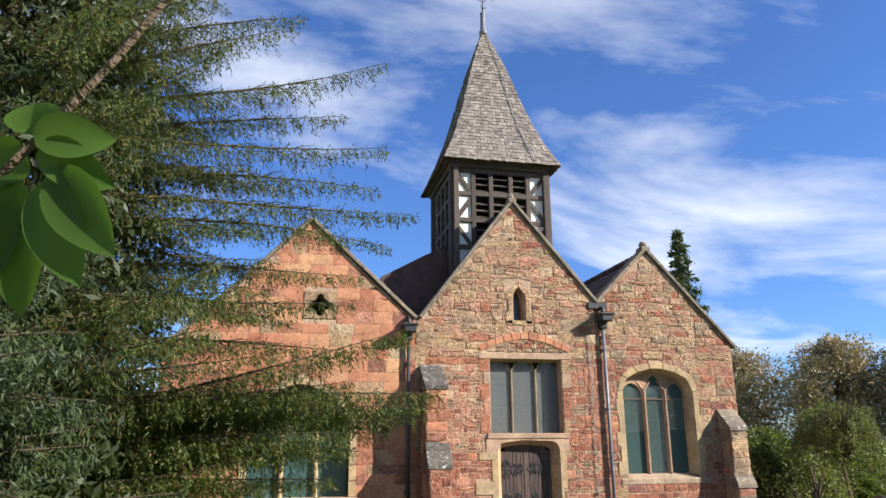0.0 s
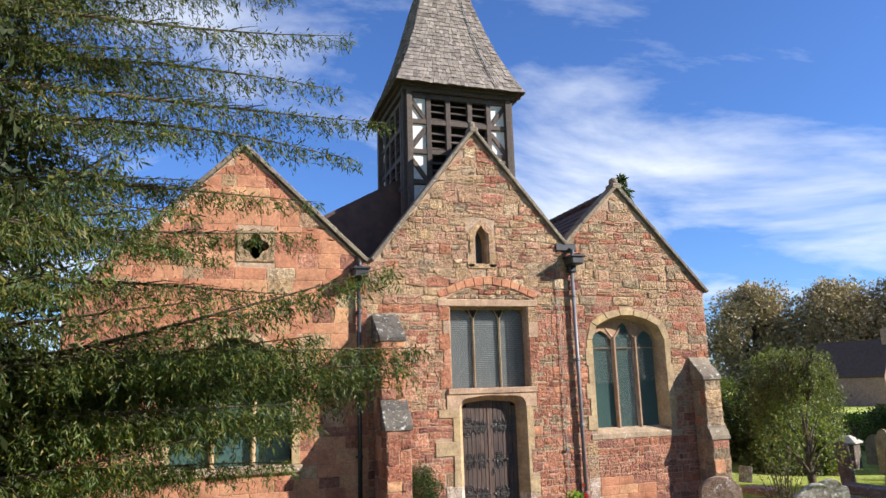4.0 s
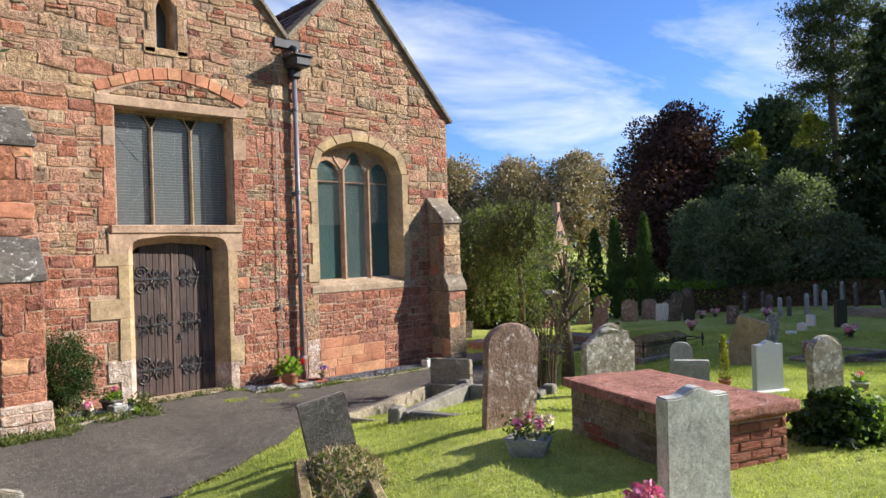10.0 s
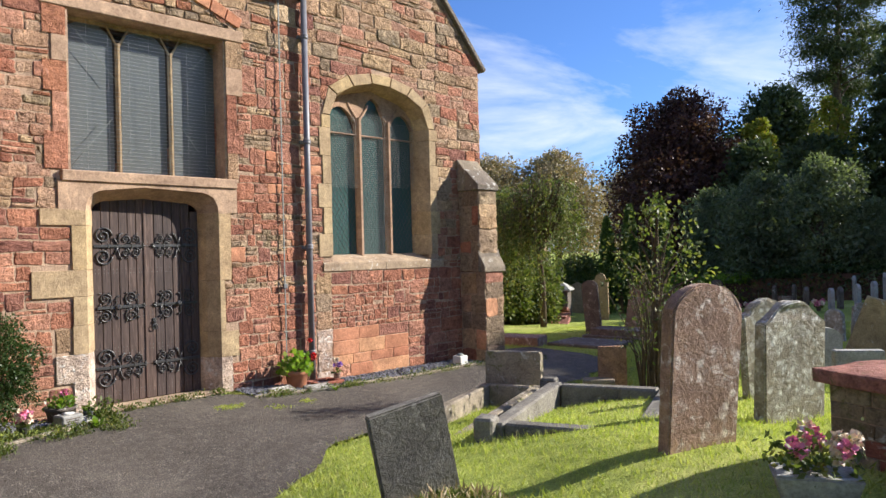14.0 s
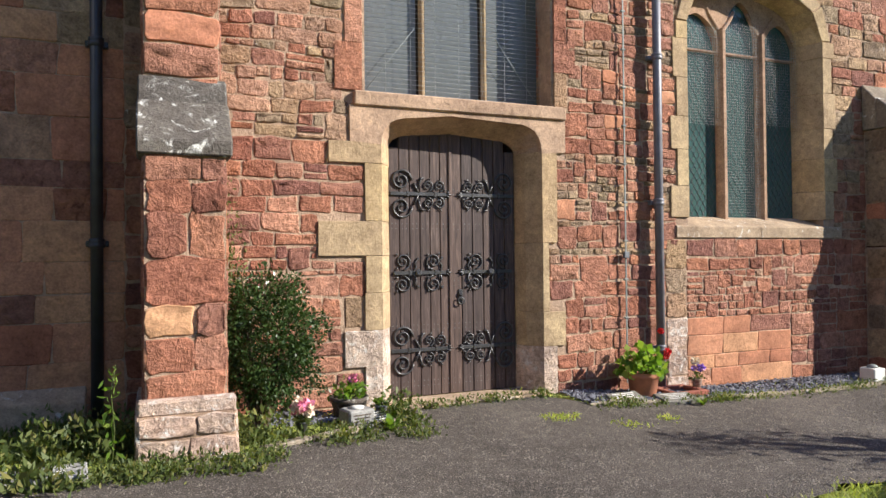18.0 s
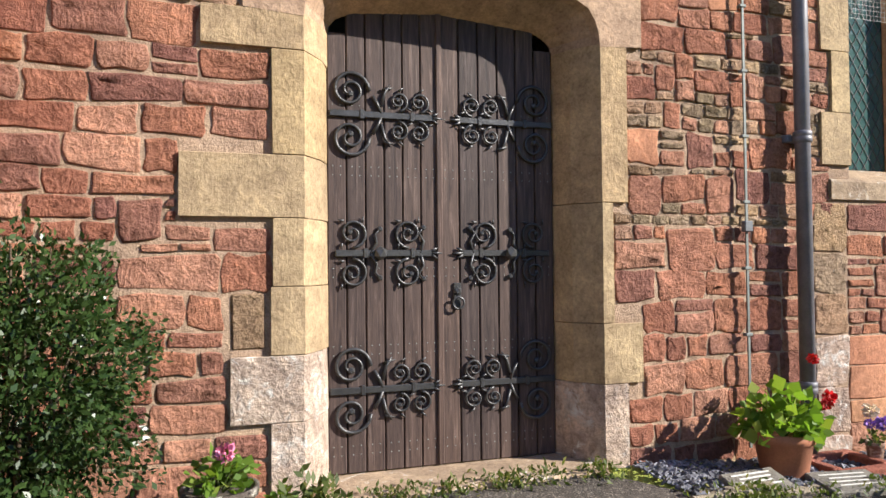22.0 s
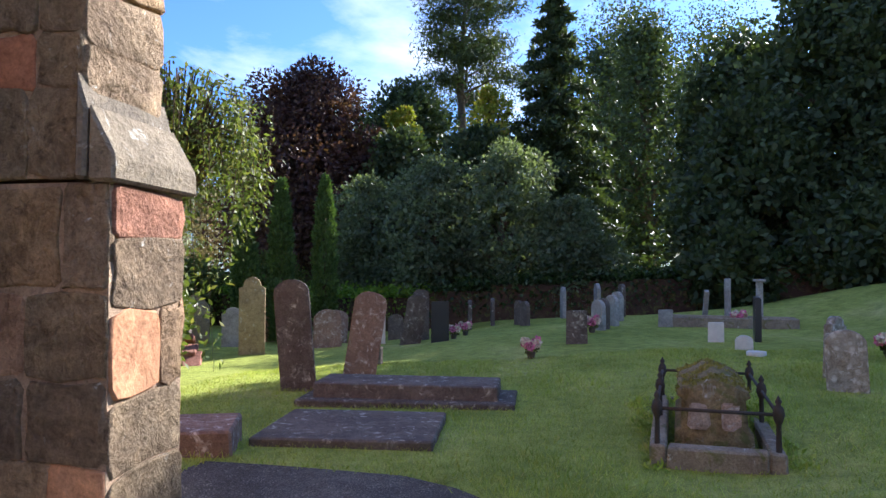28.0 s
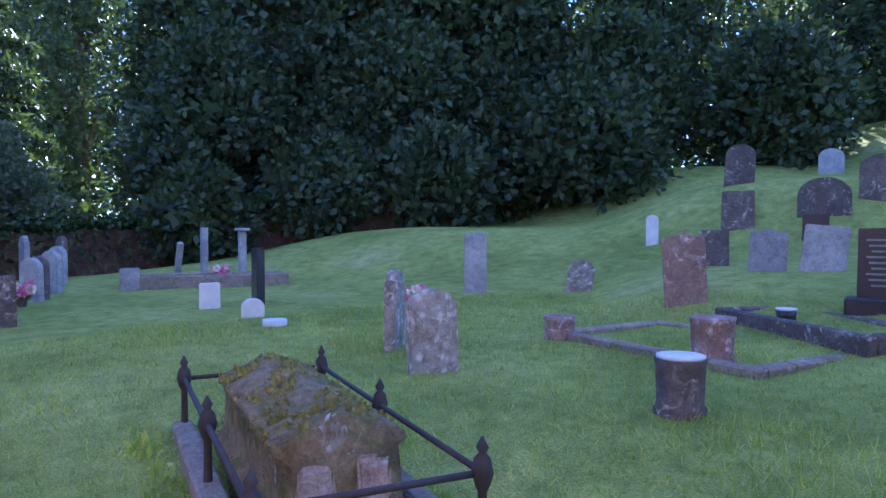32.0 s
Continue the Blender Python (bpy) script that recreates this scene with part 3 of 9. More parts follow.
ARCH_B = [(5.1, 4.1), (5.05, 4.32), (4.92, 4.49), (4.72, 4.61), (4.36, 4.70), (4.0, 4.79), (3.66, 4.70), (3.3, 4.61), (3.1, 4.49), (2.97, 4.32), (2.92, 4.1)]
WIN_B = [(2.92, 1.72), (5.1, 1.72)] + ARCH_B
LANCET = [(-0.2, 6.02), (0.12, 6.02)] + arch(-0.2, 0.12, 6.7, 7.0, 4, 0.6)
WIN_C = [(-7.2, 1.45), (-4.7, 1.45)] + arch(-7.2, -4.7, 3.3, 4.25, 8, 0.3)
QX, QZ = -5.55, 6.3
QUAT = [(QX + 0.25 * math.cos(a) * (1 + 0.22 * math.cos(4 * a)), QZ + 0.25 * math.sin(a) * (1 + 0.22 * math.cos(4 * a))) for a in [2 * math.pi * k / 24 for k in range(24)]]
OUTLINE = [(-9.4, -0.6), (6.5, -0.6), (6.5, 5.5), (3.98, 8.2), (2.3, 6.62), (-0.15, 9.45), (-2.75, 6.1), (-3.2, 6.1), (-5.85, 8.6), (-9.4, 5.0)]
wall_bm = plate(OUTLINE, [DOOR, WIN_A, WIN_B, LANCET, WIN_C, QUAT], 0.75, 0.0)
wall_west = tagged(part("wall_west", wall_bm, MORTAR), "west front of the church in coursed red and buff sandstone with wide lime joints", "wall", kind="structure")
for nm, x in (("wall_south", 6.5), ("wall_north", -9.4)):
    s = -1 if x > 0 else 1
    ob = box_part(nm, min(x, x + s * 0.7), max(x, x + s * 0.7), 0.76, 24, -0.8, 5.4 if x > 0 else 4.9, RED, None, 0.0)
    tagged(ob, "side wall of the church in red sandstone", "wall", kind="structure")
ob = box_part("wall_east", -9.4, 6.5, 24, 24.6, -0.8, 6.2, RED, None, 0.0)
tagged(ob, "east end wall of the church", "wall", kind="structure")
ob = box_part("floor", -9.3, 6.4, 0.8, 23.9, -0.3, -0.06, GREY, None, 0.0)
tagged(ob, "stone floor inside the church", "floor", kind="structure")


def tile_mat():
    m, nt, b = mat_new("dark clay roof tiles")
    pos = coords(nt)
    r = piece_random(nt)
    mid = noise_of(nt, pos, 3.0, 5, 0.6)
    c = ramp(nt, r, [(0, (0.07, 0.046, 0.043)), (0.5, (0.095, 0.058, 0.05)), (1, (0.06, 0.048, 0.048))])
    c = mixc(nt, 0.8, c, ramp(nt, mid, [(0.3, (0.6, 0.6, 0.6)), (0.7, (1.3, 1.2, 1.1))]), 'MULTIPLY')
    nt.links.new(c, b.inputs["Base Color"])
    b.inputs["Roughness"].default_value = 0.85
    bump(nt, b, noise_of(nt, pos, 40, 3), 0.4, 0.006)
    return m


TILE = tile_mat()


def roof_slope(parent, xa, za, xb, zb, y0, y1):
    """Tiles from the eave (xa, za) up to the ridge (xb, zb), as one sheet of lapped pieces over a deck."""
    L = math.hypot(xb - xa, zb - za)
    ux, uz = (xb - xa) / L, (zb - za) / L
    nx, nz = (-uz, ux) if ux > 0 else (uz, -ux)
    vs, fs = [], []
    rows = int(L / 0.26)
    rng = random.Random(int(xa * 100) + 7)
    for r in range(rows):
        s0, s1 = r * 0.26 - 0.03, (r + 1) * 0.26
        y = y0 - rng.random() * 0.2
        while y < y1:
            w = 0.26 if y < y0 + 6 else 0.9
            lift = 0.03 + rng.uniform(-0.004, 0.006)
            k = len(vs)
            for s, h in ((s0, lift + 0.02), (s1, lift)):
                for yy in (max(y, y0), min(y + w - 0.006, y1)):
                    vs.append((xa + ux * s + nx * h, yy, za + uz * s + nz * h))
            for yy in (max(y, y0), min(y + w - 0.006, y1)):
                vs.append((xa + ux * s0 + nx * 0.0, yy, za + uz * s0 + nz * 0.0))
            fs += [(k, k + 1, k + 3, k + 2), (k + 4, k + 5, k + 1, k)]
            y += w
    ob = link_mesh("tiles", vs, fs, TILE, parent, "dark lapped clay tiles")
    tagged(ob, kind="stuff")
    bm = bmesh.new()
    q = [(xa, za), (xb, zb), (xb - nx * 0.12, zb - nz * 0.12), (xa - nx * 0.12, za - nz * 0.12)]
    a = [bm.verts.new((x, y0, z)) for x, z in q]
    b = [bm.verts.new((x, y1, z)) for x, z in q]
    bm.faces.new(a); bm.faces.new(b[::-1])
    for i in range(4):
        bm.faces.new((a[i], a[(i + 1) % 4], b[(i + 1) % 4], b[i]))
    part("roof_deck", bm, TILE, parent)


for nm, lab, (xl, zl), (xm, zm), (xr, zr) in (
        ("roof_1", "steep dark tiled roof over the north aisle", (-9.5, 4.9), (-5.85, 8.55), (-3.05, 6.0)),
        ("roof_2", "steep dark tiled nave roof behind the gable", (-2.85, 6.0), (-0.15, 9.4), (2.25, 6.5)),
        ("roof_3", "dark tiled roof over the south aisle", (2.35, 6.5), (3.98, 8.15), (6.62, 5.4))):
    rf = tagged(empty(nm), lab, "roof", kind="structure")
    roof_slope(rf, xl, zl, xm, zm, 0.3, 23.5)
    roof_slope(rf, xr, zr, xm, zm, 0.3, 23.5)
    bm = bmesh.new()
    y = 0.3
    while y < 23:
        add_tube(bm, [(xm, y, zm + 0.02), (xm, y + 0.42, zm + 0.035)], 0.11, 8)
        y += 0.44
    part("ridge_tiles", bm, TILE, rf)

# tiled skirt between the bell turret and the north aisle roof
bm = bmesh.new()
q = [(-3.75, 6.45), (-3.68, 7.6), (-2.4, 8.3), (-1.55, 8.75), (-1.55, 6.4)]
a = [bm.verts.new((x, 2.0, z)) for x, z in q]
b = [bm.verts.new((x, 3.8, z)) for x, z in q]
bm.faces.new(a); bm.faces.new(b[::-1])
for i in range(5):
    bm.faces.new((a[i], a[(i + 1) % 5], b[(i + 1) % 5], b[i]))
part("skirt_slope", bm, TILE, rf)



# ---- masonry ----
def roofline(x):
    return float(np.interp(x, [-9.4, -5.85, -3.2, -2.75, -0.15, 2.3, 3.98, 6.5], [5.0, 8.6, 6.1, 6.1, 9.45, 6.62, 8.2, 5.5]))


def stone_from(rng, o, proud, rough):
    """A faced stone over the outline o (x, z): dressed back at the arris, uneven face towards -y. Returns its centre, points and faces."""
    n = len(o)
    mx, mz = sum(a for a, b in o) / n, sum(b for a, b in o) / n
    w, h = max(a for a, b in o) - min(a for a, b in o), max(b for a, b in o) - min(b for a, b in o)
    m = min(w, h)
    tilt, lean = rng.uniform(-0.3, 0.3) * proud * rough, rng.uniform(-0.35, 0.35) * proud * rough
    ph = rng.uniform(0, 60)
    vs, fs = [], []
    for inset, dep, jig in ((0.0, -0.02, 0.0), (0.0, proud * 0.45, 0.12), (min(0.05 * m, 0.006), proud * 0.95, 0.16), (min(0.09 * m, 0.011), proud, 0.16), (0.34 * m, proud * 1.06, 0.35)):
        kx, kz = max(0.15, 1 - 2 * inset / w), max(0.15, 1 - 2 * inset / h)
        for a, b in o:
            x, z = (a - mx) * kx, (b - mz) * kz
            d = dep
            if dep > 0:
                d += tilt * x / w + lean * z / h + rng.uniform(-jig, jig) * proud * rough + 0.22 * proud * rough * math.sin(x * 23 + ph) * math.sin(z * 29 + 2 * ph)
            vs.append((x, -d, z))
    rings = len(vs) // n
    for ring in range(rings - 1):
        for i in range(n):
            fs.append((ring * n + i, ring * n + (i + 1) % n, (ring + 1) * n + (i + 1) % n, (ring + 1) * n + i))
    c = len(vs)
    vs.append((0.0, -proud * (1.05 + 0.3 * rough * rng.uniform(-1, 1)), 0.0))
    for i in range(n):
        fs.append(((rings - 1) * n + i, (rings - 1) * n + (i + 1) % n, c))
    return mx, mz, vs, fs


def stone_outline(rng, x0, x1, low, high, rough, tilt=(0.0, 0.0)):
    """Twelve points round a stone between two sides and two bed lines, its corners knocked off."""
    w, h = x1 - x0, high((x0 + x1) / 2) - low((x0 + x1) / 2)
    m = min(w, h)
    j = min(0.07 * m, 0.014) * rough
    k = [m * rng.uniform(0.02, 0.04 + 0.09 * rough) for _ in range(8)]
    tl, tr = tilt
    r = lambda: rng.uniform(-j, j)
    xm = (x0 + x1) / 2 + rng.uniform(-0.15, 0.15) * w
    return [(x0 + k[0] - tl, low(x0 + k[0]) + r()), (xm, low(xm) + r()), (x1 - k[1] - tr, low(x1 - k[1]) + r()), (x1 - tr, low(x1) + k[2]), (x1 + r(), (low(x1) + high(x1)) / 2),
            (x1 + tr, high(x1) - k[3]), (x1 - k[4] + tr, high(x1 - k[4]) + r()), (xm + r(), high(xm) + r()), (x0 + k[5] + tl, high(x0 + k[5]) + r()), (x0 + tl, high(x0) - k[6]),
            (x0 + r(), (low(x0) + high(x0)) / 2), (x0 - tl, low(x0) + k[7])]


def stone_shape(rng, w, h, proud, rough=1.0, top=None, cx=0.0, cz=0.0):
    """One squared stone about its own centre."""
    o = stone_outline(rng, -w / 2, w / 2, lambda x: -h / 2, lambda x: h / 2, rough)
    if top is not None:
        o = [(a, min(b, top(cx + a) - 0.03 - cz)) for a, b in o]
    mx, mz, vs, fs = stone_from(rng, o, proud, rough)
    return [(x + mx, y, z + mz) for x, y, z in vs], fs


class Masonry:
    """Gathers the stones of one wall: the nearest become parts, the rest one joined mesh."""

    def __init__(self, parent, basis, mats):
        self.parent, self.basis, self.mats = parent, basis, mats
        self.vs, self.fs, self.mi, self.count = [], [], [], 0

    def put(self, cx, cz, vs, fs, mi, single):
        if single and self.count < 300:
            self.count += 1
            ob = link_mesh("stone", vs, fs, self.mats[mi], self.parent, smooth=True)
            ob.matrix_basis = self.basis @ Matrix.Translation((cx, 0, cz))
        else:
            k = len(self.vs)
            self.vs += [self.basis @ Vector((x + cx, y, z + cz)) for x, y, z in vs]
            self.fs += [tuple(i + k for i in f) for f in fs]
            self.mi += [mi] * len(fs)

    def lay(self, rng, cx, cz, w, h, mi, proud, single, rough=1.0, top=None):
        vs, fs = stone_shape(rng, w, h, proud, rough, top, cx, cz)
        if top is not None and max(v[2] for v in vs) - min(v[2] for v in vs) < 0.04:
            return
        self.put(cx, cz, vs, fs, mi, single)

    def finish(self, name="stonework"):
        if self.vs:
            ob = link_mesh(name, self.vs, self.fs, self.mats, self.parent, idx=self.mi, smooth=True)
            tagged(ob, kind="stuff")


STONES = [RED, BUFF, GREY, ASHLAR, WHITEWASH, DRESS, PINK]


def openings(z0, z1):
    """The stretches of x on the west front taken up by openings and their dressings."""
    zm = (z0 + z1) / 2
    out = []
    if zm < 2.5:
        out.append((min(xo for a, b, xo in JAMB_L if a < zm + 0.05 and b > zm - 0.05 or zm < -0.05 and a < 0) - 0.006, max(xo for a, b, xo in JAMB_R if a < zm + 0.05 and b > zm - 0.05 or zm < -0.05 and a < 0) + 0.006))
        if 0.7 < zm < 1.1:
            out.append((-1.17, -0.9))
    if 2.45 < zm < 2.95:
        out.append((-1.09, 1.262))
    if 2.9 < zm < 5.2:
        out.append((-1.14, 1.31))
    if 5.15 < zm < 5.85:
        k = max(0.0, 1 - (zm - 5.15) / 0.62)
        out.append((-0.05 - 1.25 * k, 0.05 + 1.3 * k))
    if 1.62 < zm < 4.95:
        k = 1.0 if zm < 4.1 else max(0.0, 1 - ((zm - 4.1) / 0.86) ** 2.2)
        out.append((4.02 - 1.27 * k, 4.02 + 1.27 * k))
    if 5.92 < zm < 7.2:
        out.append((-0.42, 0.34))
    if 1.3 < zm < 4.45:
        k = 1.0 if zm < 3.3 else max(0.0, 1 - ((zm - 3.3) / 1.15) ** 1.6)
        out.append((-5.95 - 1.4 * k, -5.95 + 1.4 * k))
    if QZ - 0.4 < zm < QZ + 0.4:
        out.append((QX - 0.42, QX + 0.42))
    return sorted(out)


def pick_red(rng, x, z, h):
    r = rng.random()
    return (0 if r < 0.985 else 6), rng.uniform(0.005, 0.015), 1.3


def pick_mixed(rng, x, z, h):
    r = rng.random()
    return (0 if r < 0.36 else 6 if r < 0.66 else 1 if r < 0.9 else 2), rng.uniform(0.005, 0.018), 1.4


def pick_band(rng, x, z, h):
    """Red squared stones between thin brown courses."""
    r = rng.random()
    if h > 0.105:
        return (3 if r > 0.93 else 0), rng.uniform(0.006, 0.016), 1.2
    return (0 if r < 0.16 else 1 if r < 0.5 else 6 if r < 0.64 else 2), rng.uniform(0.006, 0.018), 1.5


def pick_gable(rng, x, z, h):
    r = rng.random()
    return (0 if r < 0.2 else 6 if r < 0.48 else 1 if r < 0.88 else 2), rng.uniform(0.006, 0.024), 1.5


def pick_ashlar(rng, x, z, h):
    return (3 if rng.random() < 0.82 else 0), rng.uniform(0.005, 0.011), 0.35


def pick_north(rng, x, z, h):
    r = rng.random()
    return (3 if r < 0.62 else 0 if r < 0.93 else 1), rng.uniform(0.004, 0.010), 0.45


def pick_quoin(rng, x, z, h):
    return (4 if z < 0.78 else 2 if rng.random() < 0.5 else 1), rng.uniform(0.008, 0.014), 0.9


def lay_zone(mas, rng, x0, x1, z0, z1, hr, ar, pick, amp=0.014, thin=0.15, tall=0.1, split=0.1, gap=0.015):
    """Courses between wandering bed lines, with jumpers that span two courses and stones split in two."""
    zs = [z0]
    while zs[-1] < z1 - 1e-6:
        h = rng.uniform(*hr) * (0.55 if rng.random() < thin else 1.0)
        zs.append(z1 if z1 - (zs[-1] + h) < hr[0] * 0.6 else zs[-1] + h)
    beds = []
    for k, z in enumerate(zs):
        a = 0.0 if k in (0, len(zs) - 1) else amp
        p1, p2 = rng.uniform(0, 6), rng.uniform(0, 6)
        beds.append(lambda x, z=z, a=a, p1=p1, p2=p2: z + a * (math.sin(x * 1.9 + p1) + 0.5 * math.sin(x * 5.3 + p2)))
    taken = []
    for k in range(len(zs) - 1):
        busy, taken = taken, []
        for oa, ob in openings(zs[k], zs[k + 1]):
            busy.append((oa, ob))
        free, a = [], x0
        for oa, ob in sorted(busy):
            if ob <= a or oa >= x1:
                continue
            if oa > a + 0.02:
                free.append((a, oa))
            a = max(a, ob)
        if a < x1:
            free.append((a, x1))
        h = zs[k + 1] - zs[k]
        for fa, fb in free:
            u = fa
            while u < fb - 0.03:
                w = max(h * rng.uniform(*ar), 0.12)
                jump = rng.random() < tall and k + 2 < len(zs) and zs[k + 2] - zs[k] < 0.31
                if jump:
                    w = max(w, (zs[k + 2] - zs[k]) * rng.uniform(0.9, 1.5))
                if fb - (u + w) < max(0.09, 0.5 * h):
                    w = fb - u
                g = gap * rng.uniform(0.55, 1.5) / 2
                hi, low = beds[k + 1], beds[k]
                cuts = [(low, hi)]
                cx = u + w / 2
                if jump and w < 0.6 and not any(oa < u + w and ob > u for oa, ob in openings(zs[k + 1], zs[k + 2])):
                    cuts = [(low, beds[k + 2])]
                    taken.append((u, u + w))
                elif h > 0.12 and rng.random() < split:
                    f = rng.uniform(0.35, 0.65)
                    mid = lambda x, low=low, hi=hi, f=f: low(x) * (1 - f) + hi(x) * f
                    cuts = [(low, mid), (mid, hi)]
                t1, t2 = rng.uniform(-0.05, 0.05) * h, rng.uniform(-0.05, 0.05) * h
                for lo, up in cuts:
                    cz = (lo(cx) + up(cx)) / 2
                    if lo(cx) < roofline(cx) - 0.08:
                        mi, pr, ro = pick(rng, cx, cz, up(cx) - lo(cx))
                        gg = g * 0.35 if mi == 3 else g
                        o = stone_outline(rng, u + gg, u + w - gg, lambda x, lo=lo, gg=gg: lo(x) + gg, lambda x, up=up, gg=gg: min(up(x) - gg, roofline(x) - 0.03), ro, (t1, t2))
                        o = [(a2, min(b2, roofline(a2) - 0.03)) for a2, b2 in o]
                        if max(b2 for a2, b2 in o) - min(b2 for a2, b2 in o) > 0.035:
                            ox, oz, vs, fs = stone_from(rng, o, pr, ro)
                            mas.put(ox, oz, vs, fs, mi, -2.3 < cx < 4.6 and cz < 2.2)
                u += w


def face_front():
    rng = random.Random(11)
    mas = Masonry(wall_west, Matrix.Identity(4), STONES)
    for x0, x1, z0, z1, hr, ar, pick, amp, thin, tall, split, gap in (
            (-2.3, 0.0, -0.3, 2.5, (0.12, 0.2), (1.3, 2.9), pick_red, 0.012, 0.14, 0.1, 0.12, 0.018),
            (0.1, 2.58, -0.3, 1.42, (0.14, 0.23), (1.0, 2.1), pick_red, 0.014, 0.16, 0.12, 0.08, 0.018),
            (2.58, 2.88, -0.3, 1.58, (0.26, 0.36), (1.0, 1.3), pick_quoin, 0.0, 0.0, 0.0, 0.0, 0.012),
            (2.88, 4.5, -0.3, 0.68, (0.15, 0.24), (1.6, 3.6), pick_ashlar, 0.0, 0.0, 0.1, 0.0, 0.01),
            (4.5, 6.5, -0.3, 0.68, (0.14, 0.24), (1.0, 2.2), pick_red, 0.01, 0.1, 0.1, 0.1, 0.014),
            (2.88, 6.5, 0.68, 1.6, (0.1, 0.18), (0.9, 2.2), pick_red, 0.014, 0.2, 0.12, 0.12, 0.016),
            (0.1, 2.76, 1.42, 2.5, (0.11, 0.17), (1.1, 2.2), pick_band, 0.018, 0.6, 0.22, 0.3, 0.014),
            (1.2, 2.76, 2.5, 5.0, (0.09, 0.15), (1.3, 3.0), pick_band, 0.02, 0.4, 0.2, 0.25, 0.014),
            (2.76, 6.5, 1.6, 5.0, (0.13, 0.24), (1.0, 2.2), pick_mixed, 0.012, 0.15, 0.15, 0.15, 0.014),
            (-3.0, -2.3, -0.3, 2.5, (0.16, 0.26), (1.2, 2.4), pick_red, 0.01, 0.1, 0.1, 0.1, 0.014),
            (-3.0, 0.0, 2.5, 5.0, (0.1, 0.2), (1.2, 2.8), pick_mixed, 0.018, 0.3, 0.18, 0.2, 0.015),
            (-3.0, 6.5, 5.0, 9.4, (0.12, 0.25), (1.1, 2.8), pick_gable, 0.03, 0.25, 0.2, 0.2, 0.015),
            (-9.4, -3.0, -0.3, 8.6, (0.22, 0.36), (1.2, 2.6), pick_north, 0.0, 0.0, 0.0, 0.0, 0.008)):
        lay_zone(mas, rng, x0, x1, z0, z1, hr, ar, pick, amp, thin, tall, split, gap)
    mas.finish()


def face_panel(parent, basis, width, height, hmin, hmax, wmin, wmax, mats_w, seed, single=False, proud=(0.006, 0.02), top=None, rough=1.2):
    """Courses of stone over a rectangle whose lower left corner is the basis' origin."""
    rng = random.Random(seed)
    mas = Masonry(parent, basis, STONES)
    z = 0.0
    while z < height - 0.03:
        h = rng.uniform(hmin, hmax)
        if height - (z + h) < hmin * 0.6:
            h = height - z
        u = 0.0
        while u < width - 0.02:
            w = rng.uniform(wmin, wmax)
            if width - (u + w) < wmin * 0.6:
                w = width - u
            mi = rng.choices(range(len(mats_w)), mats_w)[0]
            mas.lay(rng, u + w / 2, z + h / 2, w - rng.uniform(0.005, 0.016), h - rng.uniform(0.005, 0.016), mi, rng.uniform(*proud), single, rough, top)
            u += w
        z += h
    mas.finish()


# dressings round the openings
def dressing(parent, name, x0, x1, z0, z1, mat=None, proud=0.03, back=0.12, bev=0.012):
    return box_part(name, x0 + 0.004, x1 - 0.004, -proud, back, z0 + 0.004, z1 - 0.004, mat or DRESS, parent, bev, jit=0.004)


def arch_blocks(parent, inner_f, outer_f, n, mat, proud, back):
    """Voussoirs between two arches, each a block of its own."""
    for i in range(n):
        a, b = i / n + 0.003, (i + 1) / n - 0.003
        bm = bmesh.new()
        q = [inner_f(a), inner_f(b), outer_f(b), outer_f(a)]
        f0 = [bm.verts.new((x, -proud, z)) for x, z in q]
        f1 = [bm.verts.new((x, back, z)) for x, z in q]
        bm.faces.new(f0); bm.faces.new(f1[::-1])
        for k in range(4):
            bm.faces.new((f0[k], f1[k], f1[(k + 1) % 4], f0[(k + 1) % 4]))
        bmesh.ops.bevel(bm, geom=bm.edges[:], offset=0.008, segments=1, affect='EDGES')
        part("voussoir", bm, mat, parent)


def along(pts):
    """A function from 0..1 to the point that far along the line of points."""
    L = [0.0]
    for a, b in zip(pts, pts[1:]):
        L.append(L[-1] + math.dist(a, b))

    def f(u):
        s = u * L[-1]
        return (float(np.interp(s, L, [p[0] for p in pts])), float(np.interp(s, L, [p[1] for p in pts])))
    return f


rng_d = random.Random(5)
# door surround: chamfered jambs and a flat four-centred head under the window sill
door_surround = tagged(empty("door_frame"), "chamfered tan sandstone surround with worn whitened feet", "door frame", kind="structure")


def jamb_block(parent, xi, xo, z0, z1, mat, proud=0.028, cham=0.13, depth=0.26):
    """A jamb stone: xi the edge at the opening, xo the outer edge; the inner arris chamfered back to the door."""
    s = 1 if xo > xi else -1
    q = [(xo, depth + 0.06), (xo, -proud), (xi + s * cham, -proud), (xi + s * cham * 0.75, 0.03), (xi + s * cham * 0.3, depth * 0.5), (xi, depth), (xi, depth + 0.06)]
    bm = bmesh.new()
    a = [bm.verts.new((x + rng_d.uniform(-0.004, 0.004), y, z0 + 0.0018)) for x, y in q]
    b = [bm.verts.new((x + rng_d.uniform(-0.004, 0.004), y, z1 - 0.0018)) for x, y in q]
    bm.faces.new(a); bm.faces.new(b[::-1])
    for i in range(len(q)):
        bm.faces.new((a[i], b[i], b[(i + 1) % len(q)], a[(i + 1) % len(q)]))
    bmesh.ops.bevel(bm, geom=[e for e in bm.edges if abs(e.verts[0].co.z - e.verts[1].co.z) < 0.01], offset=0.003, segments=1, affect='EDGES')
    return part("jamb_stone", bm, mat, parent)


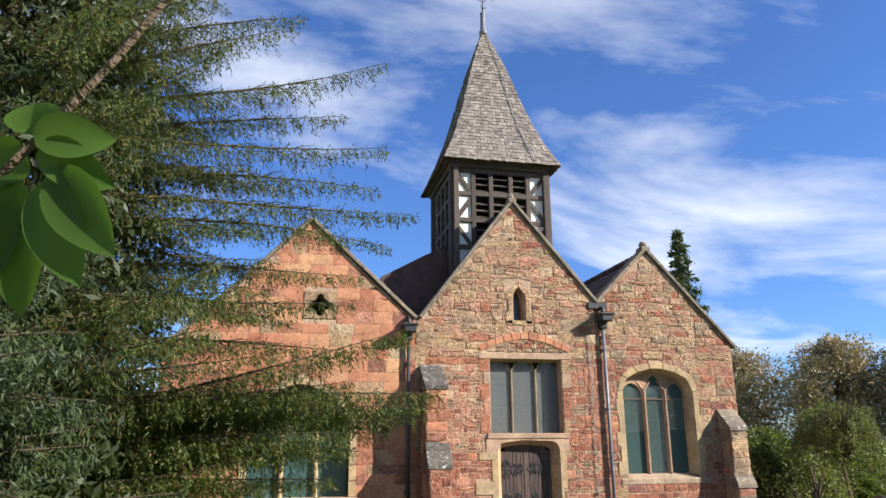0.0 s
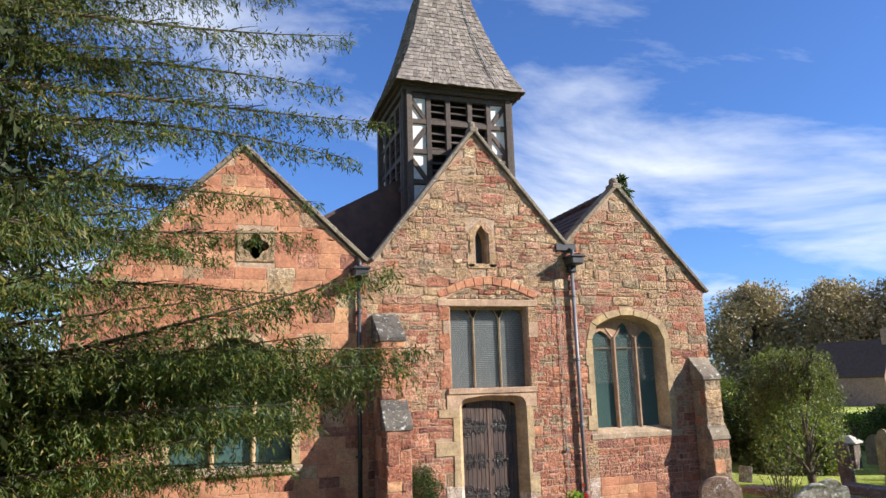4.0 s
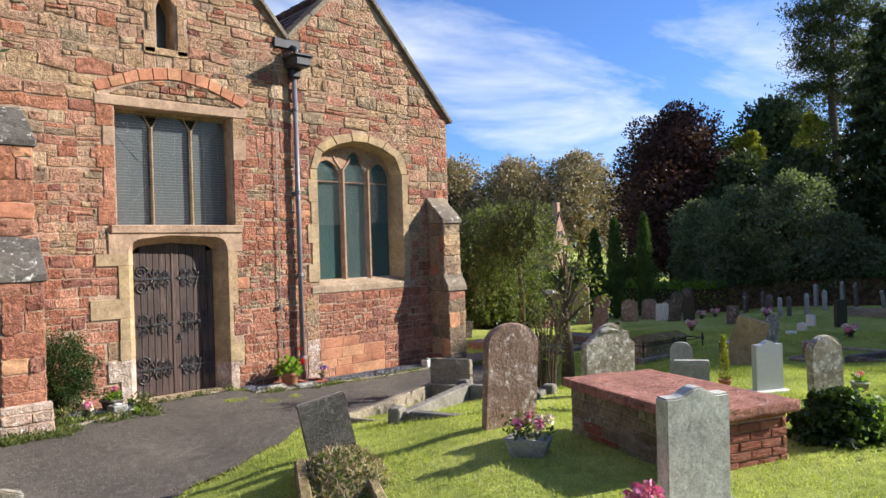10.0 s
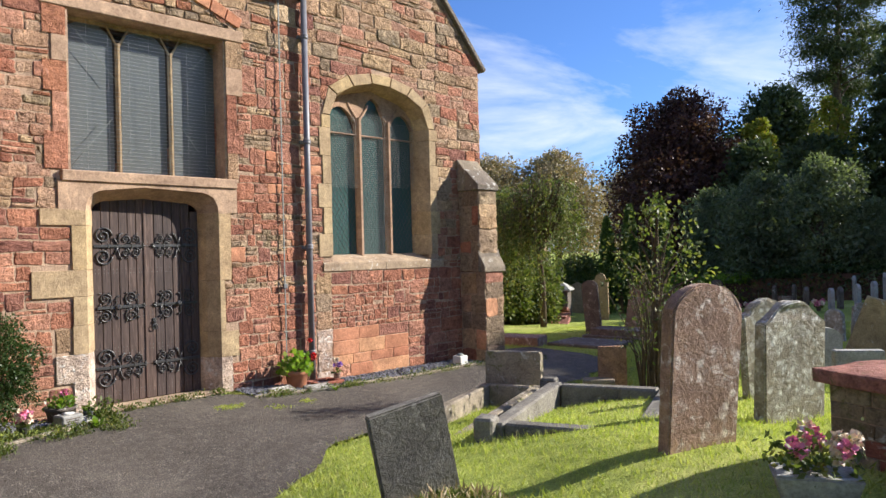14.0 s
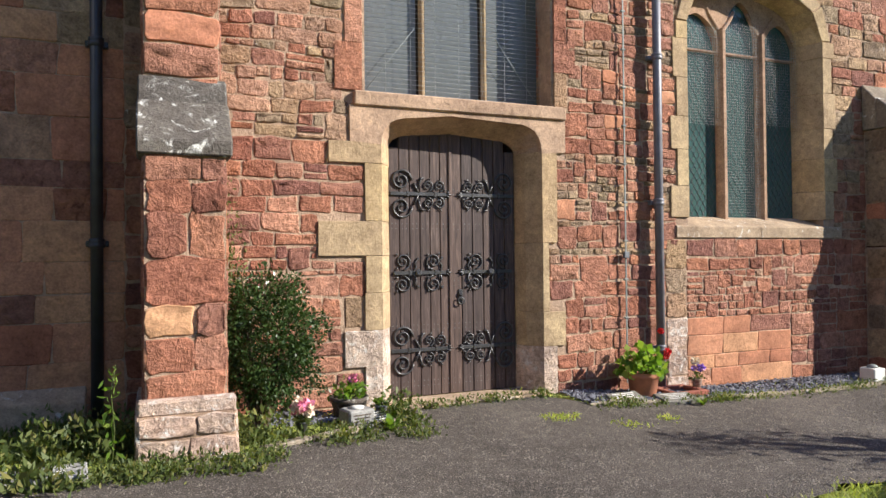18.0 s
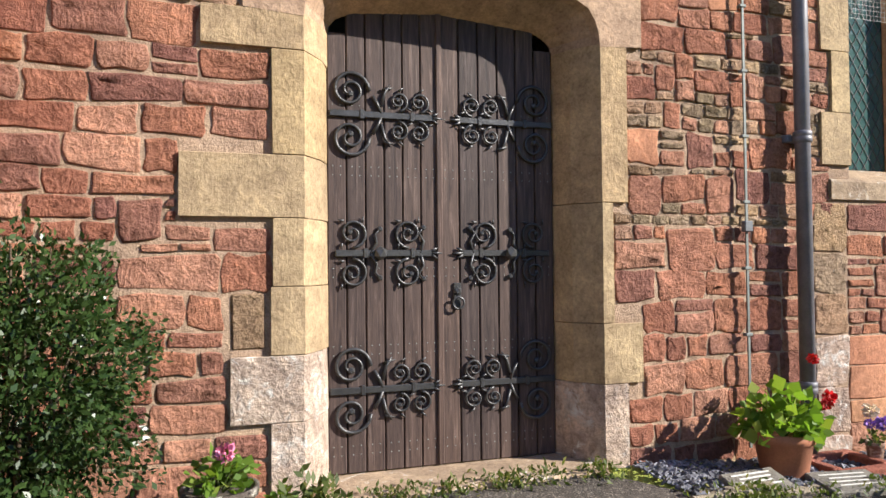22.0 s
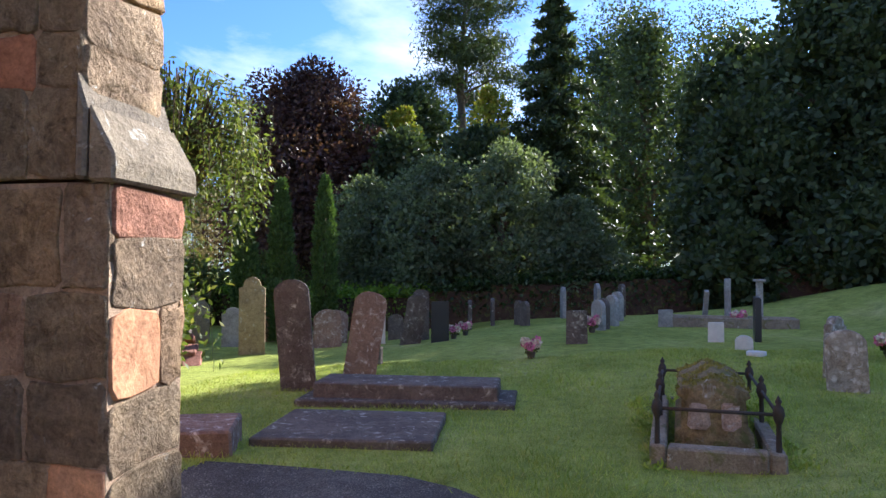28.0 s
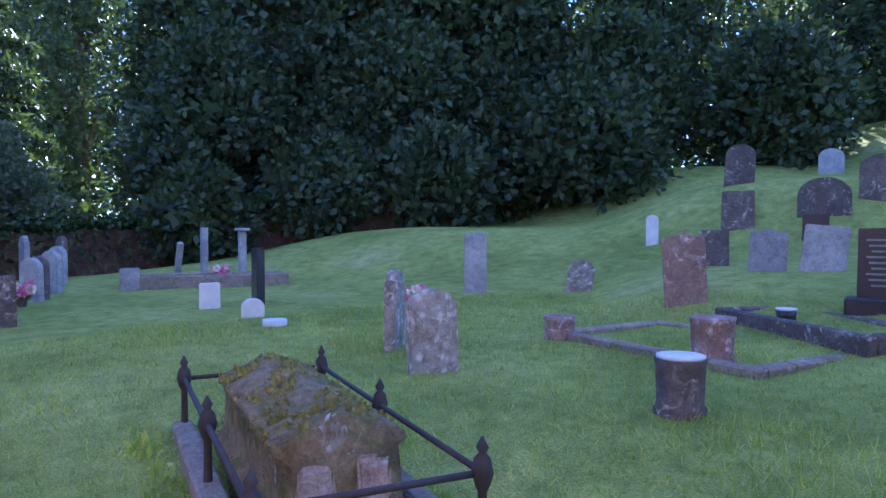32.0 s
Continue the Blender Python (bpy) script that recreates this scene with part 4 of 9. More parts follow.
for z0, z1, xo in JAMB_L:
    jamb_block(door_surround, DOOR_L, xo, z0, z1, WHITEWASH if z1 < 0.8 else DRESS, cham=0.165)
for z0, z1, xo in JAMB_R:
    jamb_block(door_surround, DOOR_R, xo, z0, z1, WHITEWASH if z1 < 0.5 else DRESS, cham=0.17)
dressing(door_surround, "rough_block", -1.165, -0.95, 0.74, 1.07, BUFF, 0.012, 0.1, 0.03)
head_front, head_deep = along(HEAD_FRONT), along(HEAD_DEEP)
bm = bmesh.new()
N = 26
rows_v = [[], [], [], []]
for i in range(N + 1):
    (fx, fz), (dx, dz) = head_front(i / N), head_deep(i / N)
    rows_v[0].append(bm.verts.new((fx, -0.03, fz)))
    rows_v[1].append(bm.verts.new((fx * 0.9 + dx * 0.1, 0.03, fz * 0.9 + dz * 0.1)))
    rows_v[2].append(bm.verts.new((fx * 0.42 + dx * 0.58, 0.14, fz * 0.42 + dz * 0.58)))
    rows_v[3].append(bm.verts.new((dx, 0.275, dz)))
outer = []
for i in range(N + 1):
    u = i / N
    x = 1.257 + (-1.085 - 1.257) * min(1, max(0, (u - 0.16) / 0.68))
    z = 2.5 + 0.35 * min(1, u / 0.16) if u < 0.16 else (2.85 if u < 0.84 else 2.85 - 0.35 * (u - 0.84) / 0.16)
    outer.append(bm.verts.new((x, -0.03, max(z, 2.5))))
back = [bm.verts.new((v.co.x, 0.05, v.co.z)) for v in outer]
for ra, rb in ((back, outer), (outer, rows_v[0]), (rows_v[0], rows_v[1]), (rows_v[1], rows_v[2]), (rows_v[2], rows_v[3])):
    for i in range(N):
        bm.faces.new((ra[i], rb[i], rb[i + 1], ra[i + 1]))
part("head_stone", bm, PINKTAN, door_surround, "flat arched tan head stone with a hollow chamfer")
box_part("threshold", -0.74, 0.94, -0.16, 0.3, -0.12, 0.012, SILL, door_surround, 0.015, "worn pale stone threshold", jit=0.004)

# square window over the door
win_frame_a = tagged(empty("window_1"), "square three-light leaded window behind a wire guard", "window", kind="structure")
dressing(win_frame_a, "window_sill", -1.05, 1.26, 2.83, 2.98, PINKTAN, 0.06, 0.3)
dressing(win_frame_a, "lintel", -1.25, 1.42, 4.95, 5.13, PINKTAN, 0.032, 0.24)
for xi, xo in ((-0.93, -1.12), (1.11, 1.29)):
    z = 2.98
    while z < 4.94:
        h = min(rng_d.uniform(0.28, 0.5), 4.95 - z)
        if 4.95 - (z + h) < 0.2:
            h = 4.95 - z
        e = rng_d.choice((0, 0, 0.1)) * (1 if xo > 0 else -1)
        jamb_block(win_frame_a, xi, xo + e, z, z + h, rng_d.choice((PINKTAN, BUFF, RED, RED)), 0.022, 0.03, 0.28)
        z += h


def glass_mat(name, col, clear=0.75):
    m, nt, b = mat_new(name)
    pos = coords(nt)
    n = noise_of(nt, pos, 14, 3, 0.5)
    b.inputs["Base Color"].default_value = (*col, 1)
    b.inputs["Roughness"].default_value = 0.12
    b.inputs["Transmission Weight"].default_value = clear
    b.inputs["IOR"].default_value = 1.45
    bump(nt, b, n, 0.35, 0.02)
    return m


CAME = plain_mat("dark lead came", (0.075, 0.08, 0.085), rough=0.6, metal=0.1, bump_s=0)
GLASS = glass_mat("old greenish glass", (0.075, 0.15, 0.14), 0.3)
GLASS_DULL = glass_mat("grey leaded glass", (0.22, 0.26, 0.27))
GLASS_GREY = glass_mat("nearly opaque grey glass", (0.17, 0.185, 0.185), 0.25)
WIRE = plain_mat("bright galvanised wire", (0.32, 0.33, 0.32), rough=0.5, metal=0.3, bump_s=0)


def light_pane(parent, outline, y, glass, lattice=True, diamond=0.075):
    """One light: the pane and its diamond leading."""
    bm = plate(outline, (), 0.006, y)
    part("pane", bm, glass, parent)
    if not lattice:
        return
    xs, zs = [p[0] for p in outline], [p[1] for p in outline]
    x0, x1, z0, z1 = min(xs), max(xs), min(zs), max(zs)
    zt = max(z for x, z in outline if abs(x - x0) < 0.02 or abs(x - x1) < 0.02)
    bm = bmesh.new()
    k = 1.5
    c = z0 - (x1 - x0) * k
    st = diamond * 1.75
    while c < z1:
        for sgn in (1, -1):
            xa, xb = (x0, x1)
            za, zb = (c, c + (x1 - x0) * k) if sgn > 0 else (c + (x1 - x0) * k, c)
            pts = []
            for u in np.linspace(0, 1, 9):
                x, zz = xa + (xb - xa) * u, za + (zb - za) * u
                lim = zt + (z1 - zt) * (1 - abs(2 * (x - x0) / (x1 - x0) - 1) ** 1.7)
                if z0 < zz < lim:
                    pts.append((x, y - 0.004, zz))
            if len(pts) > 1:
                add_tube(bm, [pts[0], pts[-1]], 0.0028, 4, False)
        c += st
    part("leading", bm, CAME, parent, "dull diamond lead cames")


def wire_guard(parent, x0, x1, z0, z1, y, top=None, pitch=0.035, r=0.0016, upright=5.5):
    bm = bmesh.new()
    z = z0
    while z < z1:
        if top is None:
            add_tube(bm, [(x0, y, z), (x1, y, z)], r, 3, False)
        else:
            c, half = (x0 + x1) / 2, (x1 - x0) / 2
            k = top(z)
            if k > 0.05:
                add_tube(bm, [(c - half * k, y, z), (c + half * k, y, z)], r, 3, False)
        z += pitch
    x = x0
    while x < x1:
        zt = z1
        if top is not None:
            zt = max((zz for zz in np.linspace(z0, z1, 60) if abs(x - (x0 + x1) / 2) <= (x1 - x0) / 2 * top(zz)), default=z0)
        if zt > z0 + 0.05:
            add_tube(bm, [(x, y, z0), (x, y, zt)], r * 0.8, 3, False)
        x += pitch * upright
    return part("wire_guard", bm, WIRE, parent, "fine galvanised wire guard")


def mullion(parent, x, z0, z1, y, w=0.1, d=0.16, split=0.0, mat=None):
    """An upright with chamfered edges that forks under the head where split is set."""
    bm = bmesh.new()
    q = [(-w * 0.5, d * 0.4), (-w * 0.18, 0), (w * 0.18, 0), (w * 0.5, d * 0.4), (w * 0.5, d * 0.6), (w * 0.15, d), (-w * 0.15, d), (-w * 0.5, d * 0.6)]
    a = [bm.verts.new((x + u, y + v, z0)) for u, v in q]
    b = [bm.verts.new((x + u, y + v, z1)) for u, v in q]
    bm.faces.new(a); bm.faces.new(b[::-1])
    for i in range(8):
        bm.faces.new((a[i], b[i], b[(i + 1) % 8], a[(i + 1) % 8]))
    if split:
        for s in (-1, 1):
            pts = [(x + s * split * math.sin(u * 1.2) ** 1.4, y + d * 0.35, z1 - 0.08 + u * 0.32) for u in np.linspace(0, 1, 6)]
            add_tube(bm, pts, [w * 0.3, w * 0.28, w * 0.26, w * 0.24, w * 0.22, w * 0.18], 6)
    return part("mullion", bm, mat or DRESS, parent)


for x0, x1 in ((-0.93, -0.3), (-0.2, 0.4), (0.5, 1.11)):
    light_pane(win_frame_a, [(x0, 2.98), (x1, 2.98), (x1, 4.75)] + arch(x0, x1, 4.75, 4.93, 4, 0.3)[1:-1] + [(x0, 4.75)], 0.3, GLASS_GREY, False)
for x in (-0.25, 0.45):
    mullion(win_frame_a, x, 2.98, 4.7, 0.22, 0.06, 0.1, 0.16)
box_part("window_head", -0.95, 1.13, 0.28, 0.36, 4.9, 4.99, DRESS, win_frame_a, 0.01)
wire_guard(win_frame_a, -0.92, 1.1, 2.99, 4.93, 0.2, None, 0.048, 0.0022)
bm = bmesh.new()
for a, b in (((-0.9, 3.0), (-0.35, 3.7)), ((-0.9, 4.9), (-0.3, 4.2)), ((1.08, 3.0), (0.55, 3.7)), ((1.08, 4.9), (0.5, 4.25))):
    add_tube(bm, [(a[0], 0.195, a[1]), (b[0], 0.195, b[1])], 0.004, 4)
part("guard_stay", bm, STEEL, win_frame_a)

# relieving arch over the square window
relief = tagged(empty("trim"), "shallow red sandstone relieving arch", "trim", kind="structure")
arch_blocks(relief, along([(1.36, 5.16), (0.7, 5.42), (0.1, 5.52), (-0.5, 5.42), (-1.2, 5.16)]), along([(1.42, 5.3), (0.72, 5.62), (0.1, 5.73), (-0.5, 5.62), (-1.27, 5.3)]), 11, ASHLAR, 0.03, 0.1)
face_panel(relief, Matrix.Translation((-1.0, 0, 5.14)), 2.2, 0.36, 0.1, 0.16, 0.14, 0.3, (2, 2, 2, 0, 0, 0), 21, False, (0.01, 0.03), lambda u: 0.36 * max(0.03, 1 - ((u - 1.1) / 1.15) ** 2))

# lancet
lancet_f = tagged(empty("window_2"), "narrow pointed lancet in a pale stone surround", "window", kind="structure")
for z0, z1, e in ((5.94, 6.3, 0.12), (6.3, 6.62, 0.02), (6.62, 6.82, 0.1)):
    jamb_block(lancet_f, -0.2, -0.34 - e * 0.7, z0, z1, BUFF, 0.03, 0.04, 0.28)
    jamb_block(lancet_f, 0.12, 0.26 + e * 0.7, z0, z1, BUFF, 0.03, 0.04, 0.28)
arch_blocks(lancet_f, along(arch(-0.2, 0.12, 6.8, 7.0, 4, 0.6)), along([(0.34, 6.8), (0.34, 7.16), (-0.42, 7.16), (-0.42, 6.8)]), 2, BUFF, 0.03, 0.3)
box_part("window_sill", -0.42, 0.34, -0.03, 0.3, 5.9, 6.03, BUFF, lancet_f, 0.012)
part("pane", plate([(-0.22, 6.0), (0.14, 6.0), (0.14, 7.02), (-0.22, 7.02)], (), 0.01, 0.4), GLASS_DULL, lancet_f)

# south aisle window
win_b = tagged(empty("window_3"), "three-light pointed window with stone mullions and leaded diamonds", "window", kind="structure")
z = 1.84
for z1, el, er in ((2.2, 0.1, 0.0), (2.62, 0, 0.08), (3.0, 0.09, 0), (3.45, 0, 0.06), (3.9, 0.05, 0), (4.1, 0.0, 0.05)):
    jamb_block(win_b, 3.05, 2.76 - el, z, z1, DRESS, 0.026, 0.13, 0.34)
    jamb_block(win_b, 4.98, 5.26 + er, z, z1, DRESS, 0.026, 0.13, 0.34)
    z = z1
arch_blocks(win_b, along(ARCH_B), along([(4.0 + (x - 4.0) * 1.14, z + 0.17 * min(1.0, (z - 4.1) / 0.4 + 0.05)) for x, z in ARCH_B]), 7, DRESS, 0.026, 0.1)
bm = bmesh.new()
ring_f = [bm.verts.new((x, -0.022, z)) for x, z in ARCH_B]
ring_m = [bm.verts.new((4.01 + (x - 4.01) * 0.95, 0.1, 4.1 + (z - 4.1) * 0.93)) for x, z in ARCH_B]
ring_d = [bm.verts.new((4.015 + (x - 4.01) * 0.9, 0.34, 4.1 + (z - 4.1) * 0.86)) for x, z in ARCH_B]
for ra, rb in ((ring_f, ring_m), (ring_m, ring_d)):
    for i in range(len(ra) - 1):
        bm.faces.new((ra[i], rb[i], rb[i + 1], ra[i + 1]))
part("hollow_moulding", bm, DRESS, win_b, "deep hollow moulding round the arched head")
bm = bmesh.new()
for x0, x1 in ((2.74, 4.02), (4.026, 5.4)):
    q = [(-0.022, 1.61), (-0.024, 1.73), (-0.014, 1.745), (0.32, 1.87), (0.36, 1.87), (0.36, 1.6)]
    a = [bm.verts.new((x0, y, zz)) for y, zz in q]
    b = [bm.verts.new((x1, y, zz)) for y, zz in q]
    bm.faces.new(a); bm.faces.new(b[::-1])
    for i in range(6):
        bm.faces.new((a[i], a[(i + 1) % 6], b[(i + 1) % 6], b[i]))
part("window_sill", bm, SILL, win_b, "sloping pale sill spotted with lichen")
for i, (x0, x1) in enumerate(((3.0, 3.69), (3.79, 4.34), (4.44, 5.03))):
    t = 4.35 if i == 1 else 4.1
    ap = 4.66 if i == 1 else 4.5
    light_pane(win_b, [(x0, 1.84), (x1, 1.84)] + arch(x0, x1, t - 0.2, ap - 0.1, 5, 0.3), 0.36, GLASS)
for x in (3.74, 4.39):
    mullion(win_b, x, 1.84, 4.2, 0.24, 0.115, 0.18, 0.24, MULLION)
LIGHTS_B = ((3.03, 3.69), (3.79, 4.34), (4.44, 5.0))
bm = plate([(2.99, 3.9), (5.04, 3.9), (5.02, 4.25), (4.9, 4.44), (4.4, 4.64), (4.0, 4.72), (3.6, 4.64), (3.12, 4.44), (3.0, 4.25)], [[(x0 + 0.01, 3.92), (x1 - 0.01, 3.92)] + arch(x0 + 0.01, x1 - 0.01, 4.1 if k != 1 else 4.2, 4.36 if k != 1 else 4.58, 5, 0.35) for k, (x0, x1) in enumerate(LIGHTS_B)], 0.07, 0.3)
part("tracery", bm, MULLION, win_b)
for x0, x1, z0, z1 in ((3.79, 4.34, 1.86, 4.3), (3.04, 3.69, 3.0, 4.2), (4.44, 4.99, 3.05, 4.2)):
    wire_guard(win_b, x0, x1, z0, z1, 0.27, None, 0.036, 0.0013, 1.0)

# north aisle window and quatrefoil, mostly behind the branches
win_c = tagged(empty("window_4"), "wide traceried window in the red north aisle", "window", kind="structure")
arch_blocks(win_c, along([(-4.7, 1.45)] + arch(-7.2, -4.7, 3.3, 4.25, 8, 0.3) + [(-7.2, 1.45)]), along([(-4.52, 1.45)] + arch(-7.38, -4.52, 3.3, 4.45, 8, 0.3) + [(-7.38, 1.45)]), 19, DRESS, 0.03, 0.4)
box_part("window_sill", -7.45, -4.45, -0.09, 0.4, 1.3, 1.46, SILL, win_c, 0.02)
for x0, x1 in ((-7.2, -6.42), (-6.32, -5.55), (-5.45, -4.7)):
    light_pane(win_c, [(x0, 1.46), (x1, 1.46)] + arch(x0, x1, 3.5, 4.1, 5, 0.3), 0.4, GLASS, True, 0.14)
for x in (-6.37, -5.5):
    mullion(win_c, x, 1.46, 3.9, 0.28, 0.12, 0.18, 0.3)
quat = tagged(empty("window_5"), "small quatrefoil opening in a square stone frame", "window", kind="structure")
bm = plate([(QX - 0.42, QZ - 0.36), (QX + 0.42, QZ - 0.36), (QX + 0.42, QZ + 0.36), (QX - 0.42, QZ + 0.36)], [QUAT], 0.3, -0.03)
part("surround", bm, BUFF, quat)

# ---- door leaves ----
def wood_mat():
    m, nt, b = mat_new("dark weathered oak")
    pos = coords(nt)
    mp = nt.nodes.new("ShaderNodeMapping")
    mp.inputs["Scale"].default_value = (14, 14, 0.9)
    nt.links.new(pos, mp.inputs[0])
    g = noise_of(nt, mp.outputs[0], 3.0, 6, 0.7, 0.6)
    r = piece_random(nt)
    c = ramp(nt, g, [(0.3, (0.028, 0.019, 0.018)), (0.55, (0.085, 0.058, 0.05)), (0.75, (0.19, 0.14, 0.12))])
    c = mixc(nt, 1.0, c, ramp(nt, r, [(0, (0.75, 0.75, 0.78)), (1, (1.3, 1.2, 1.1))]), 'MULTIPLY')
    nt.links.new(c, b.inputs["Base Color"])
    b.inputs["Roughness"].default_value = 0.6
    b.inputs["Specular IOR Level"].default_value = 0.35
    bump(nt, b, g, 0.5, 0.006)
    return m


OAK = wood_mat()


def spiral(cx, cz, r, turns, start, sgn, n=26):
    return [(cx + (r * (1 - 0.82 * u)) * math.cos(start + sgn * u * turns * 2 * math.pi), cz + (r * (1 - 0.82 * u)) * math.sin(start + sgn * u * turns * 2 * math.pi)) for u in np.linspace(0, 1, n)]


def scroll(bm, pts, y, r):
    add_tube(bm, [(x, y, z) for x, z in pts], [r * (1 - 0.35 * i / len(pts)) for i in range(len(pts))], 5)
    x, z = pts[-1]
    add_lathe_y(bm, x, y, z, r * 1.8)


def add_lathe_y(bm, x, y, z, r):
    v = bmesh.ops.create_icosphere(bm, subdivisions=1, radius=r)["verts"]
    for q in v:
        q.co = Vector((q.co.x + x, q.co.y * 0.7 + y, q.co.z + z))


def hinge(parent, xj, s, z, kind):
    """Scrolled ironwork from the jamb xj towards s; kind 0 with large C scrolls, 1 the balanced middle one."""
    bm = bmesh.new()
    y = DOOR_Y - 0.012
    L = 0.62 if kind == 0 else 0.58
    x0 = xj + s * (0.0 if kind == 0 else 0.03)
    add_box(bm, min(x0, x0 + s * L), max(x0, x0 + s * L), y - 0.008, y + 0.012, z - 0.019, z + 0.019, 0.004)
    for k in (0.3, 0.78):
        add_box(bm, x0 + s * L * k - 0.013, x0 + s * L * k + 0.013, y - 0.013, y + 0.012, z - 0.028, z + 0.028, 0.004)
    tip = x0 + s * L
    for dz in (-0.02, 0, 0.02):
        add_tube(bm, [(tip - s * 0.01, y, z + dz * 0.6), (tip + s * (0.055 if dz == 0 else 0.025), y, z + dz * 1.6)], [0.013, 0.004], 5)
    for v in (1, -1):
        if kind == 0:
            base = x0 + s * 0.30
            cx, cz = x0 + s * 0.12, z + v * 0.135
            pts = [(base - s * 0.0, z + v * 0.01), (base - s * 0.02, z + v * 0.06), (base - s * 0.05, z + v * 0.11)]
            add_tube(bm, [(xx, y, zz) for xx, zz in pts], 0.011, 5)
            scroll(bm, spiral(cx, cz, 0.112, 1.75, 0 if s > 0 else math.pi, v * s, 34), y, 0.012)
            add_tube(bm, [(base, y, z + v * 0.05), (base + s * 0.02, y, z + v * 0.13), (base + s * 0.055, y, z + v * 0.18)], [0.011, 0.01, 0.004], 5)
            add_tube(bm, [(base + s * 0.01, y, z + v * 0.15), (base + s * 0.075, y, z + v * 0.165)], [0.01, 0.003], 5)
            for cx2, r2 in ((x0 + s * 0.405, 0.058), (x0 + s * 0.53, 0.062)):
                scroll(bm, spiral(cx2, z + v * 0.088, r2, 1.6, -v * math.pi / 2, s * v, 24), y, 0.0085)
                add_tube(bm, [(cx2, y, z + v * 0.148), (cx2 + s * 0.03, y, z + v * 0.17)], [0.009, 0.003], 5)
                add_tube(bm, [(cx2 + s * 0.05, y, z + v * 0.05), (cx2 + s * 0.085, y, z + v * 0.035)], [0.009, 0.003], 5)
        else:
            for cx2, r2, g in ((x0 + s * 0.1, 0.085, 1), (x0 + s * 0.43, 0.085, -1)):
                scroll(bm, spiral(cx2, z + v * 0.115, r2, 1.7, -v * math.pi / 2, g * s * v, 28), y, 0.0095)
                for a in (0.8, 2.2, 3.9):
                    add_tube(bm, [(cx2 + r2 * math.cos(a), y, z + v * 0.115 + r2 * math.sin(a)), (cx2 + (r2 + 0.028) * math.cos(a + 0.2), y, z + v * 0.115 + (r2 + 0.028) * math.sin(a + 0.2))], [0.009, 0.003], 5)
            scroll(bm, [(x0 + s * 0.2, z), (x0 + s * 0.24, z + v * 0.06), (x0 + s * 0.23, z + v * 0.11), (x0 + s * 0.26, z + v * 0.14)], y, 0.01)
            scroll(bm, [(x0 + s * 0.5, z), (x0 + s * 0.52, z + v * 0.07), (x0 + s * 0.49, z + v * 0.12), (x0 + s * 0.52, z + v * 0.15)], y, 0.01)
    if kind == 1:
        add_lathe_y(bm, x0 + s * 0.26, y - 0.015, z, 0.042)
    part("hinge", bm, IRON, parent, "black wrought-iron scrolled hinge")


DOOR_Y = 0.27


def head_z(x):
    pts = HEAD_DEEP[::-1]
    return float(np.interp(x, [p[0] for p in pts], [p[1] for p in pts])) + 0.02


def door_leaf(name, xa, xb, lab):
    leaf = tagged(empty(name), lab, "door", kind="structure")
    n = 6
    for i in range(n):
        a, b = xa + (xb - xa) * i / n + 0.003, xa + (xb - xa) * (i + 1) / n - 0.003
        bm = bmesh.new()
        zt = min(head_z(a), head_z(b))
        add_box(bm, a, b, DOOR_Y, DOOR_Y + 0.05, 0.015, zt, 0.006)
        part("plank", bm, OAK, leaf)
    bm = bmesh.new()
    for zz in (0.12, 0.68, 1.12, 1.7, 2.05):
        for i in range(n):
            for dx in (0.3, 0.7):
                x = xa + (xb - xa) * (i + dx) / n
                for dz in (0, 0.05):
                    v = bmesh.ops.create_icosphere(bm, subdivisions=1, radius=0.0045)["verts"]
                    for q in v:
                        q.co = Vector((q.co.x + x, q.co.y * 0.5 + DOOR_Y - 0.001, q.co.z + zz + dz))
    st = part("studs", bm, STEEL, leaf, "small pale nail heads")
    tagged(st, kind="stuff")
    return leaf


leaf_l = door_leaf("door_1", DOOR_L, 0.046, "closed dark oak plank door leaf with black scrolled hinges")
leaf_r = door_leaf("door_2", 0.05, DOOR_R, "closed dark oak plank door leaf with ring handle")
for lf, xj, s in ((leaf_l, DOOR_L + 0.012, 1), (leaf_r, DOOR_R - 0.012, -1)):
    hinge(lf, xj, s, 2.05, 0)
    hinge(lf, xj, s, 1.255, 1)
    hinge(lf, xj, s, 0.48, 0)
bm = bmesh.new()
ringp = [(0.155 + 0.035 * math.sin(a), DOOR_Y - 0.03, 0.96 - 0.035 * math.cos(a)) for a in np.linspace(0, 2 * math.pi, 17)]
add_tube(bm, ringp, 0.007, 6)
add_lathe_y(bm, 0.155, DOOR_Y - 0.012, 1.03, 0.028)
add_box(bm, 0.13, 0.18, DOOR_Y - 0.012, DOOR_Y, 0.93, 1.08, 0.005)
part("ring_handle", bm, IRON, leaf_r, "black iron ring handle")
box_part("cover_strip", 0.03, 0.068, DOOR_Y - 0.014, DOOR_Y, 0.02, 2.68, OAK, leaf_l, 0.006)

# ---- buttresses ----
rng_w = random.Random(19)


